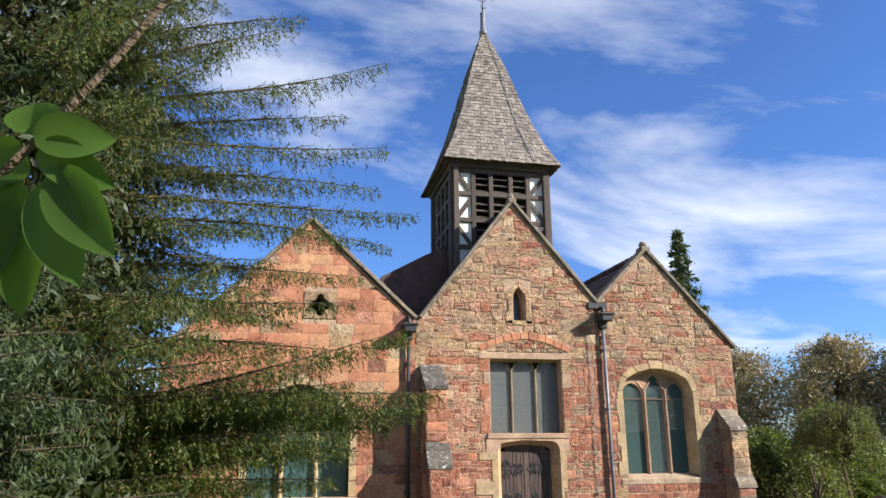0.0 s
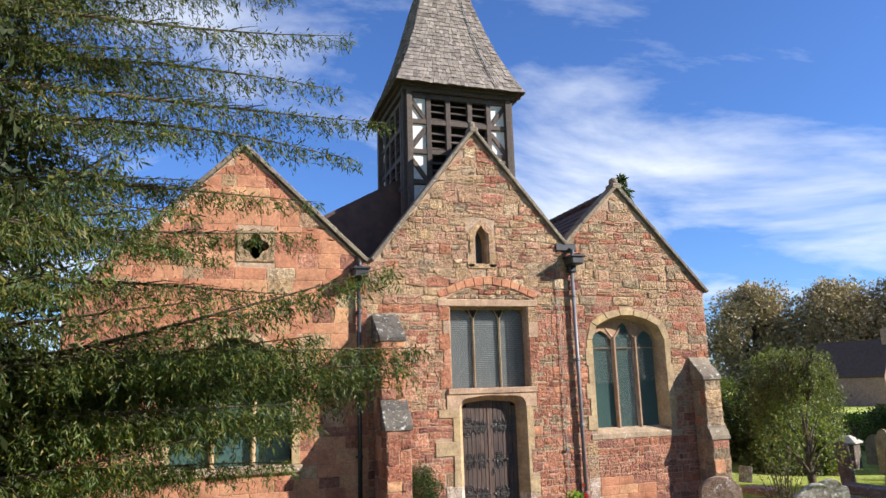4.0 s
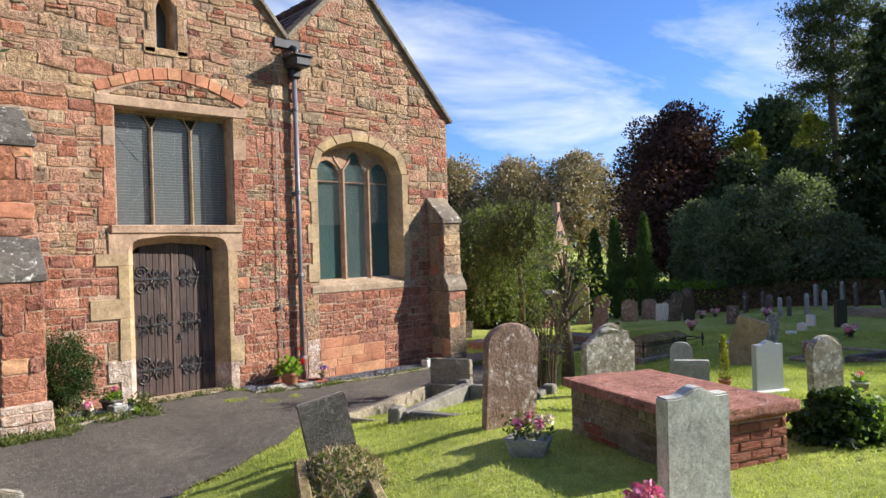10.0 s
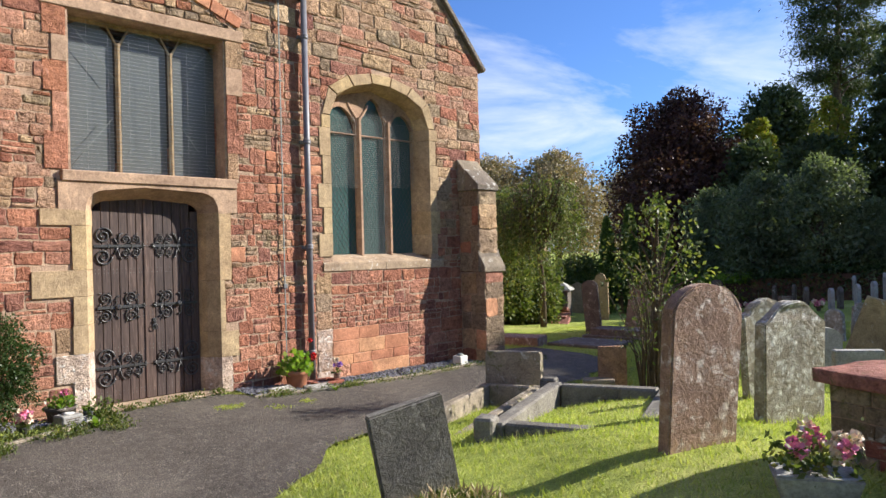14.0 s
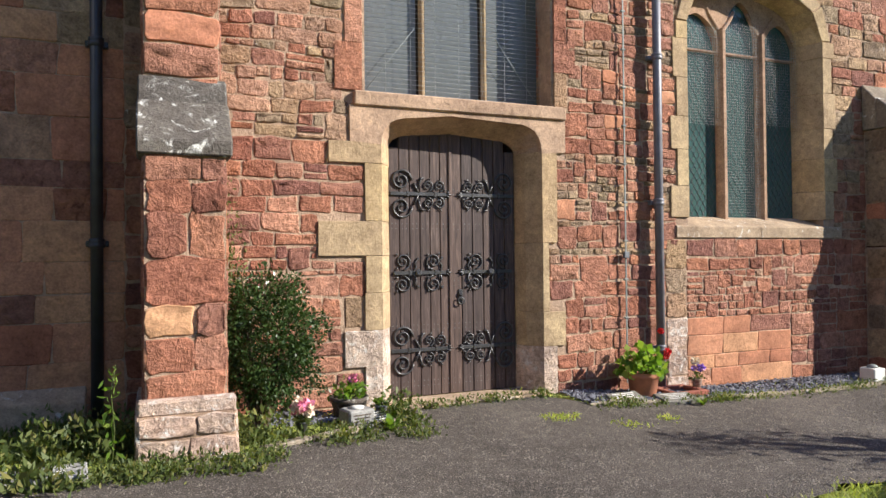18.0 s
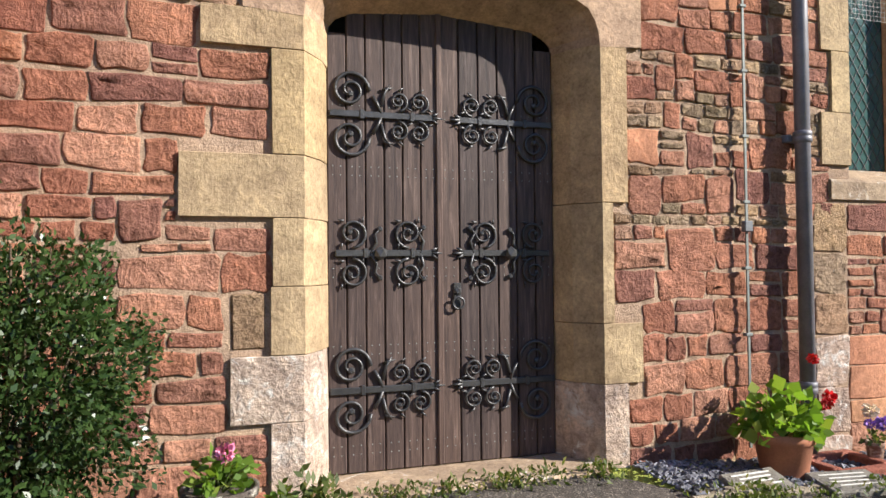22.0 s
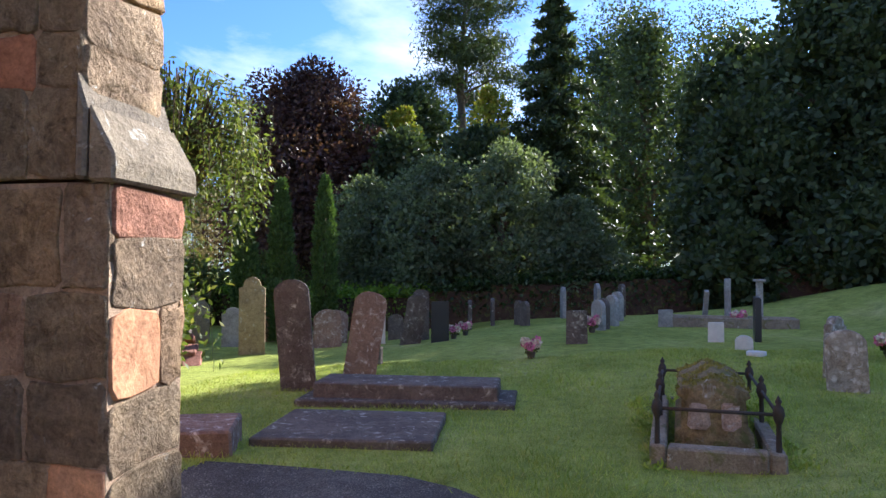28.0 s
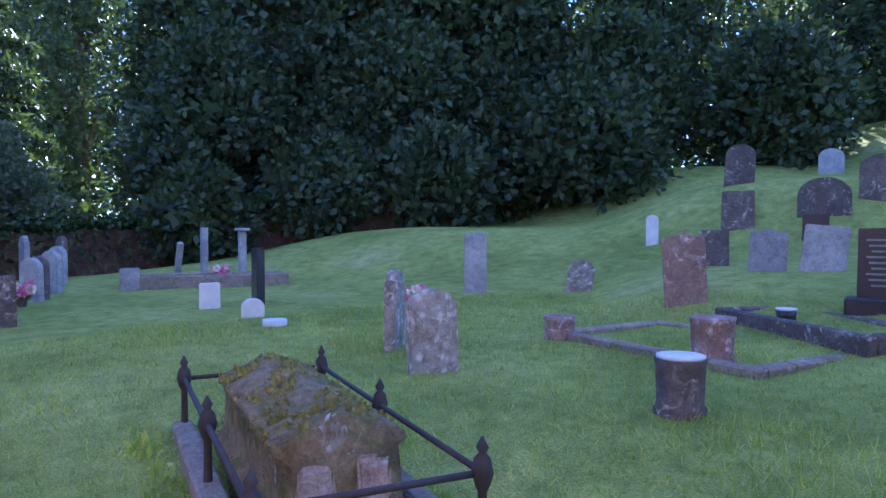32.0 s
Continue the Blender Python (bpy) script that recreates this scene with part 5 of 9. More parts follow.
def wedge(parent, name, x0, x1, ylo, zlo, yhi, zhi, thick, mat, over=0.05, label=""):
    """A sloping weathering from the drip at (ylo, zlo) back to (yhi, zhi), in two slabs."""
    ym, zm = ylo * 0.42 + yhi * 0.58, zlo * 0.42 + zhi * 0.58
    for k, q in enumerate(([(ylo - over, zlo - thick), (ylo - over, zlo), (ym, zm + 0.012), (ym, zlo - thick)], [(ym + 0.005, zlo - thick + 0.01), (ym + 0.005, zm - 0.012), (yhi, zhi), (yhi, zlo - thick + 0.01)])):
        bm = bmesh.new()
        a = [bm.verts.new((x0 - over + rng_w.uniform(-0.006, 0.006), y, z)) for y, z in q]
        b = [bm.verts.new((x1 + over + rng_w.uniform(-0.006, 0.006), y, z)) for y, z in q]
        bm.faces.new(a); bm.faces.new(b[::-1])
        for i in range(4):
            bm.faces.new((a[i], a[(i + 1) % 4], b[(i + 1) % 4], b[i]))
        bmesh.ops.bevel(bm, geom=bm.edges[:], offset=0.012, segments=1, affect='EDGES')
        part(name, bm, mat, parent, label)


def buttress(name, label, xa, xb, stages, base_z, seed, wts, single, foot=0.0):
    """Stages: projection, foot, head of the upright part, top of the weathering and the next projection."""
    bt = tagged(empty(name), label, "buttress", kind="structure")
    for i, (pr, z0, z1, zt, nxt) in enumerate(stages):
        x0, x1 = (xa - foot, xb + foot) if i == 0 else (xa, xb)
        box_part("core", x0, x1, -pr, 0.02, z0, z1 + 0.002, MORTAR, bt, 0.0)
        hh = z1 - z0
        face_panel(bt, Matrix.Translation((x0, -pr, z0)), x1 - x0, hh, 0.2, 0.36, 0.26, 0.62, wts, seed + i, single, (0.01, 0.024), None, 1.6)
        face_panel(bt, Matrix.Translation((x1, -pr, z0)) @ Matrix.Rotation(math.pi / 2, 4, 'Z'), pr - 0.03, hh, 0.2, 0.36, 0.2, 0.5, wts, seed + 10 + i, single, (0.006, 0.018))
        face_panel(bt, Matrix.Translation((x0, -0.03, z0)) @ Matrix.Rotation(-math.pi / 2, 4, 'Z'), pr - 0.03, hh, 0.2, 0.36, 0.2, 0.5, wts, seed + 20 + i, single, (0.006, 0.018))
        if zt:
            wedge(bt, "weathering", x0, x1, -pr, z1 + 0.1, -nxt, zt, 0.1, (WHITEWASH if pr > 1.25 else CAP) if wts[0] > 2 else COPING, 0.045 if pr < 1.25 else 0.0, "sloping cap stone patched with lichen")
    return bt


but_l = buttress("buttress", "stepped red sandstone buttress with dark lichened caps and a limewashed foot", -2.85, -2.315,
                 [(1.3, -0.3, 0.36, 0.47, 1.2), (1.2, 0.36, 2.13, 2.78, 0.78), (0.78, 2.15, 4.06, 4.76, 0.02)], 0, 300, (6, 0.0, 0, 0.8, 0, 0), True, 0.05)
for o in but_l.children:
    if o.name.startswith("stone") and o.matrix_basis.translation.z < 0.36:
        o.data = o.data.copy()
        o.data.materials[0] = WHITEWASH
buttress("buttress", "grey, buff and red sandstone buttress with a sloping head", 5.86, 6.36,
                 [(0.62, -0.5, 1.48, 1.9, 0.5), (0.5, 1.5, 3.0, 3.62, 0.02)], 0, 340, (0.8, 1.4, 2.4, 0.4, 0, 0), True)

# ---- gable copings, kneelers and finials ----
def coping(parent, xa, za, xb, zb):
    L = math.hypot(xb - xa, zb - za)
    n = max(3, int(L / 0.8))
    ang = math.atan2(zb - za, xb - xa)
    for i in range(n):
        a, b = i / n * L + 0.003, (i + 1) / n * L - 0.003
        m = Matrix.Translation((xa, 0, za)) @ Matrix.Rotation(-ang, 4, 'Y')
        bm = bmesh.new()
        lo, hi = (-0.02, 0.075) if math.cos(ang) > 0 else (-0.075, 0.02)
        add_box(bm, a, b, -0.09, 0.42, lo, hi, 0.015, m, jit=0.006)
        part("coping_stone", bm, COPING, parent)


cop = tagged(empty("trim"), "weathered stone copings on the three gables", "coping", kind="structure")
for a, b in (((-9.5, 4.95), (-5.85, 8.65)), ((-3.0, 6.0), (-5.85, 8.65)), ((-2.85, 6.02), (-0.15, 9.52)), ((2.3, 6.6), (-0.15, 9.52)), ((2.32, 6.62), (3.98, 8.27)), ((6.62, 5.38), (3.98, 8.27))):
    coping(cop, a[0], a[1], b[0], b[1])
for x, z, r in ((-0.15, 9.56, 0.12), (3.98, 8.3, 0.15)):
    fin = tagged(empty("finial"), "weathered stump of a stone finial on the gable top", "finial")
    bm = bmesh.new()
    add_box(bm, x - r, x + r, -0.1, 0.26, z - 0.1, z + 0.07, 0.03, jit=0.01)
    part("base", bm, COPING, fin)
    bm = bmesh.new()
    add_lathe(bm, [(r * 0.5, 0.05), (r * 0.85, 0.12), (r * 0.8, 0.2), (r * 0.4, 0.25)], (x, 0.08, z), 8)
    part("stump", bm, COPING, fin)

plinth = tagged(empty("trim"), "low chamfered plinth course at the foot of the north aisle", "plinth", kind="structure")
x = -9.3
while x < -3.3:
    w = min(rng_w.uniform(0.6, 1.1), -3.28 - x)
    bm = bmesh.new()
    q = [(0.02, -0.35), (-0.13, -0.35), (-0.13, 0.3), (-0.03, 0.4), (0.02, 0.4)]
    a = [bm.verts.new((x + 0.004, y + rng_w.uniform(-0.006, 0.006), z)) for y, z in q]
    b = [bm.verts.new((x + w - 0.004, y + rng_w.uniform(-0.006, 0.006), z)) for y, z in q]
    bm.faces.new(a); bm.faces.new(b[::-1])
    for i in range(5):
        bm.faces.new((a[i], a[(i + 1) % 5], b[(i + 1) % 5], b[i]))
    bmesh.ops.bevel(bm, geom=bm.edges[:], offset=0.01, segments=1, affect='EDGES')
    part("plinth_stone", bm, rng_w.choice((ASHLAR, SILL, RED)), plinth)
    x += w

# rainwater goods
def downpipe(label, x, top, foot, mat, hopper_mat):
    dp = tagged(empty("drainpipe"), label, "drainpipe")
    bm = bmesh.new()
    add_tube(bm, [(x, -0.1, foot), (x, -0.1, top)], 0.048, 12)
    part("pipe", bm, mat, dp)
    z = top - 0.7
    while z > foot + 0.3:
        bm = bmesh.new()
        add_lathe(bm, [(0.05, 0), (0.06, 0.006), (0.06, 0.035), (0.055, 0.04), (0.06, 0.046), (0.06, 0.07), (0.05, 0.078)], (x, -0.1, z), 12)
        add_box(bm, x - 0.085, x + 0.085, -0.055, 0.0, z + 0.01, z + 0.06, 0.006)
        part("socket", bm, mat, dp)
        z -= 1.62
    bm = bmesh.new()
    add_box(bm, x - 0.17, x + 0.17, -0.46, 0.0, top + 0.12, top + 0.34, 0.03)
    add_box(bm, x - 0.21, x + 0.21, -0.5, 0.0, top + 0.3, top + 0.36, 0.015)
    add_box(bm, x - 0.1, x + 0.1, -0.2, 0.0, top - 0.06, top + 0.14, 0.03)
    part("hopper", bm, hopper_mat, dp, "black lead rainwater hopper")
    bm = bmesh.new()
    add_tube(bm, [(x, 0.1, top + 0.62), (x, -0.18, top + 0.5), (x, -0.18, top + 0.3)], 0.06, 8)
    part("spout", bm, hopper_mat, dp)
    return dp


downpipe("grey painted iron downpipe with a black hopper head", 2.42, 5.9, -0.05, PIPE, BLACKPIPE)
downpipe("black iron downpipe in the shaded corner behind the buttress", -3.2, 5.45, 0.0, BLACKPIPE, BLACKPIPE)
box_part("lead_gutter", 2.02, 2.62, -0.06, 0.5, 6.42, 6.62, BLACKPIPE, None, 0.02)
tagged(bpy.data.objects["lead_gutter"], "dull lead valley gutter between the two gables", "gutter")
strip_c = tagged(empty("lightning_conductor"), "flat galvanised lightning conductor strip clipped to the stones", "lightning conductor")
box_part("strip", 1.99, 2.006, -0.06, -0.05, 0.02, 6.2, STEEL, strip_c, 0.0)
z = 0.3
while z < 6:
    box_part("clip", 1.972, 2.024, -0.066, -0.03, z, z + 0.02, STEEL, strip_c, 0.004)
    z += 0.42
box_part("clamp", 1.965, 2.03, -0.08, -0.04, 1.38, 1.45, LEAD, strip_c, 0.006)

face_front()



# ---- timber bell turret and shingled spire ----
TIMBER = plain_mat("dark weathered timber", (0.075, 0.055, 0.045), rough=0.85, var=0.35, scale=14, bump_s=0.6, island=0.3)
SHINGLE = stone_mat("silvered oak shingles", [(0.19, 0.165, 0.145), (0.26, 0.23, 0.205), (0.14, 0.12, 0.11), (0.31, 0.275, 0.25), (0.22, 0.185, 0.165)], bump_s=0.4)
turret = tagged(empty("bell_turret"), "dark timber-framed bell turret with louvres under a shingled spire", "bell turret")
TX, TY, TW = -0.13, 2.55, 1.5


def turret_side(rot):
    """One side of the turret: posts, rails, plaster panels with braces, three louvred lights."""
    m = Matrix.Translation((TX, TY, 0)) @ Matrix.Rotation(rot, 4, 'Z')

    def bx(name, x0, x1, y0, y1, z0, z1, mat, bev=0.01):
        return box_part(name, x0, x1, y0, y1, z0, z1, mat, turret, bev, m=m)
    zb, zt = 7.4, 11.0
    for x in (-TW, -0.88, -0.32, 0.32, 0.88, TW):
        w = 0.11 if abs(x) > 1.4 else 0.07
        bx("post", x - w, x + w, -TW - 0.02, -TW + 0.14, zb, zt, TIMBER)
    for z in (8.4, 9.25, 10.1, 10.85):
        bx("rail", -TW, TW, -TW - 0.012, -TW + 0.12, z - 0.07, z + 0.07, TIMBER)
    for sx in (-1, 1):
        bx("panel", min(sx * 0.94, sx * 1.4), max(sx * 0.94, sx * 1.4), -TW + 0.05, -TW + 0.1, 7.4, 10.8, PLASTER, 0.0)
        for k, z in enumerate((8.45, 9.3, 10.15)):
            bm = bmesh.new()
            a, b = Vector((sx * 0.95, -TW + 0.0, z)), Vector((sx * 1.4, -TW + 0.0, z + 0.62))
            if k % 2:
                a.z, b.z = b.z, a.z
            d = (b - a).normalized()
            mm = m @ Matrix.Translation((a + b) / 2) @ Matrix.Rotation(-math.atan2(d.z, d.x), 4, 'Y')
            add_box(bm, -(b - a).length / 2, (b - a).length / 2, 0.0, 0.09, -0.06, 0.06, 0.008, mm)
            part("brace", bm, TIMBER, turret)
    # black sheet stands in for the unlit space behind the louvres
    bx("backing", -0.9, 0.9, -TW + 0.3, -TW + 0.34, 7.4, 10.8, INTERIOR_BLACK, 0.0)
    for xc in (-0.6, 0.0, 0.6):
        z = 8.5
        while z < 10.7:
            if not any(abs(z + 0.06 - r) < 0.1 for r in (9.25, 10.1)):
                bm = bmesh.new()
                mm = m @ Matrix.Translation((xc, -TW + 0.1, z + 0.06)) @ Matrix.Rotation(0.6, 4, 'X')
                add_box(bm, -0.26, 0.26, -0.11, 0.11, -0.012, 0.012, 0.004, mm)
                part("louvre", bm, TIMBER, turret)
            z += 0.21


for r in range(4):
    turret_side(r * math.pi / 2)
for k, (z0, z1, e) in enumerate(((10.92, 11.06, 1.62), (11.04, 11.14, 1.72))):
    box_part("eaves_plate", TX - e, TX + e, TY - e, TY + e, z0, z1, TIMBER, turret, 0.015)
APEX = 16.7


def spire_half(z):
    """Half the width of the spire at a height; it flares at the eaves."""
    u = (z - 11.12) / (APEX - 11.12)
    return 1.82 * (1 - u) * (1 - 0.10 * math.sin(math.pi * min(1, u * 1.4)) ) + 0.05


spire_core = bmesh.new()
rings = []
for z in np.linspace(11.12, APEX, 12):
    h = spire_half(z) - 0.04
    rings.append([spire_core.verts.new((TX + sx * h, TY + sy * h, z)) for sx, sy in ((-1, -1), (1, -1), (1, 1), (-1, 1))])
spire_core.faces.new(rings[0][::-1]); spire_core.faces.new(rings[-1])
for a, b in zip(rings, rings[1:]):
    for k in range(4):
        spire_core.faces.new((a[k], a[(k + 1) % 4], b[(k + 1) % 4], b[k]))
part("spire_core", spire_core, TIMBER, turret)
rng_s = random.Random(8)
for rot in range(4):
    mat_r = Matrix.Translation((TX, TY, 0)) @ Matrix.Rotation(rot * math.pi / 2, 4, 'Z')
    vs, fs = [], []
    z = 11.1
    while z < APEX - 0.1:
        h0, h1 = spire_half(z), spire_half(min(z + 0.2, APEX))
        x = -h0 - rng_s.random() * 0.08
        while x < h0:
            w = rng_s.uniform(0.1, 0.17)
            a, b = max(x, -h0), min(x + w - 0.008, h0)
            if b - a > 0.02:
                k = len(vs)
                drop = rng_s.uniform(0, 0.03)
                s = h1 / h0
                lift = rng_s.uniform(0.018, 0.036)
                for xx, yy, zz in ((a, -h0 - lift, z - drop), (b, -h0 - lift, z - drop), (b * s, -h1 - 0.004, z + 0.19), (a * s, -h1 - 0.004, z + 0.19), (a, -h0 + 0.02, z - drop), (b, -h0 + 0.02, z - drop)):
                    vs.append(mat_r @ Vector((xx, yy, zz)))
                fs += [(k, k + 1, k + 2, k + 3), (k + 4, k + 5, k + 1, k), (k + 4, k, k + 3), (k + 1, k + 5, k + 2)]
            x += w
        z += 0.135
    ob = link_mesh("shingles", vs, fs, SHINGLE, turret, "silvered lapped wooden shingles")
    tagged(ob, kind="stuff")
bm = bmesh.new()
add_lathe(bm, [(0.14, -0.12), (0.15, 0.05), (0.1, 0.1), (0.085, 0.7), (0.1, 0.74), (0.09, 0.8), (0.03, 0.86)], (TX, TY, APEX), 10)
part("lead_cap", bm, LEAD, turret)
bm = bmesh.new()
zc = APEX + 1.45
add_tube(bm, [(TX, TY, APEX + 0.8), (TX, TY, zc + 0.75)], 0.018, 6)
add_tube(bm, [(TX - 0.4, TY, zc), (TX + 0.4, TY, zc)], 0.018, 6)
add_tube(bm, [(TX + 0.17 * math.cos(a), TY, zc + 0.17 * math.sin(a)) for a in np.linspace(0, 2 * math.pi, 17)], 0.014, 6)
for sx, sz in ((-0.4, 0), (0.4, 0), (0, -0.42)):
    for k in range(3):
        a = 2 * math.pi * k / 3 + (math.pi if sx < 0 else 0)
        add_tube(bm, [(TX + sx + 0.07 * math.cos(a) + 0.045 * math.cos(q), TY, zc + sz + 0.07 * math.sin(a) + 0.045 * math.sin(q)) for q in np.linspace(0, 2 * math.pi, 9)], 0.01, 5)
part("cross", bm, IRON, turret, "wrought-iron cross on the spire")
bm = bmesh.new()
add_tube(bm, [(TX + spire_half(z) * 0.55, TY - spire_half(z) - 0.05, z) for z in np.linspace(APEX - 0.2, 11.15, 12)], 0.012, 4)
part("conductor_cable", bm, LEAD, turret)

# ---- graves ----
def grave_outline(style, w, h):
    a = w / 2
    if style == "round":
        return [(-a, 0), (a, 0)] + [(a * math.cos(t), h - a * 0.75 + a * 0.75 * math.sin(t)) for t in np.linspace(0, math.pi, 15)]
    if style == "shoulder":
        return [(-a, 0), (a, 0), (a, h * 0.86), (a * 0.72, h * 0.87)] + [(a * 0.68 * math.cos(t), h * 0.88 + h * 0.12 * math.sin(t)) for t in np.linspace(0, math.pi, 9)] + [(-a * 0.72, h * 0.87), (-a, h * 0.86)]
    if style == "ogee":
        return [(-a, 0), (a, 0)] + [(a * (1 - 2 * u), h * (0.93 + 0.07 * math.sin(math.pi * u) ** 1.5 + 0.018 * math.cos(4 * math.pi * u))) for u in np.linspace(0, 1, 15)]
    if style == "bell":
        return [(-a, 0), (a, 0)] + [(a * (1 - 2 * u), h * (0.82 + 0.18 * (0.5 - 0.5 * math.cos(2 * math.pi * u)) ** 0.6)) for u in np.linspace(0, 1, 17)]
    if style == "gothic":
        return [(-a, 0), (a, 0), (a, h * 0.72), (a * 0.6, h * 0.9), (0, h), (-a * 0.6, h * 0.9), (-a, h * 0.72)]
    return [(-a, 0), (a, 0), (a * 0.98, h), (-a * 0.97, h * 0.985)]


def headstone(x, y, w, h, face, mat, style, label, lean=0.0, tilt=0.0, thick=0.11, base=None, sink=0.12, edge=0.012, wear=0.0):
    """A headstone in the grass. face: the way its front looks, in degrees; lean sideways, tilt backwards."""
    hs = tagged(empty("headstone", pose(x, y, gz(x, y), 0, 0, face + 90)), label, "gravestone", "gravestones")
    bm = plate([(px, pz - (sink if pz == 0 else 0)) for px, pz in grave_outline(style, w, h)], (), thick, -thick / 2)
    bmesh.ops.bevel(bm, geom=[e for e in bm.edges if len(e.link_faces) == 2 and e.calc_face_angle(0) > 0.6], offset=edge, segments=2, affect='EDGES')
    if wear:
        for v in bm.verts:
            n = noise.noise_vector(v.co * 6 + Vector((x, y, 0)))
            v.co += n * wear
    bmesh.ops.transform(bm, matrix=Matrix.Rotation(radians(tilt), 4, 'X') @ Matrix.Rotation(radians(lean), 4, 'Y'), verts=bm.verts[:])
    part("slab", bm, mat, hs)
    if base:
        bw, bd, bh, bmat = base
        bm = bmesh.new()
        add_box(bm, -bw / 2, bw / 2, -bd / 2, bd / 2, -0.1, bh, 0.015, jit=0.006)
        part("plinth", bm, bmat, hs)
    return hs


# the near graves on the lawn
headstone(0.78, -7.05, 0.6, 1.1, -112, G_LICHEN, "round", "brown round-topped headstone crusted with pale lichen", lean=2, tilt=3, thick=0.12, wear=0.012)
headstone(2.72, -6.97, 0.72, 1.05, -112, G_WHITE, "bell", "pitted headstone with a curved top, white with lichen", tilt=2, thick=0.13, wear=0.02)
headstone(3.6, -6.45, 0.58, 1.0, -114, G_WHITE, "shoulder", "pitted grey headstone with rounded shoulders", lean=-5, tilt=3, wear=0.015)
headstone(-0.46, -9.85, 0.5, 0.84, -114, G_PALE, "ogee", "plain pale grey headstone with a wavy top on a rough base", tilt=1, thick=0.12, base=(0.66, 0.24, 0.07, G_GREY))
headstone(4.82, -6.96, 0.5, 0.4, -150, G_GREY, "flat", "low square grey stone with a notched corner", wear=0.01, thick=0.16)
headstone(5.0, -7.99, 0.44, 0.72, -116, G_POLISH, "ogee", "blue-grey polished modern headstone on a white base", thick=0.1, base=(0.54, 0.24, 0.06, WHITE_PAINT), edge=0.006)
headstone(4.49, -8.92, 0.46, 0.82, -116, G_WHITE, "round", "leaning headstone white with lichen", lean=-8, tilt=6, wear=0.012)
headstone(4.6, -9.9, 0.42, 0.7, -165, G_GREY, "flat", "plain grey upright headstone", thick=0.12)
headstone(0.2, -11.65, 0.75, 0.44, -150, G_BLACK, "ogee", "low black polished headstone", thick=0.12, edge=0.006)
headstone(-0.68, -5.87, 0.52, 0.66, -114, G_SLATE, "flat", "slate headstone leaning sideways in the grass", lean=-12, tilt=6, thick=0.08)
headstone(-3.95, -5.9, 0.78, 0.52, -105, G_WHITE, "bell", "low broad headstone blotched with pale lichen", wear=0.015)
headstone(7.84, -6.22, 0.56, 0.98, -165, G_TAN, "flat", "tall tan slab leaning far over", lean=20, tilt=8)
headstone(5.45, -6.45, 0.34, 0.6, -150, G_GREY, "round", "small grey round-topped headstone")
headstone(3.96, -4.42, 0.36, 0.64, -146, BUFF, "flat", "short pinkish stone with a sloping top", wear=0.008)

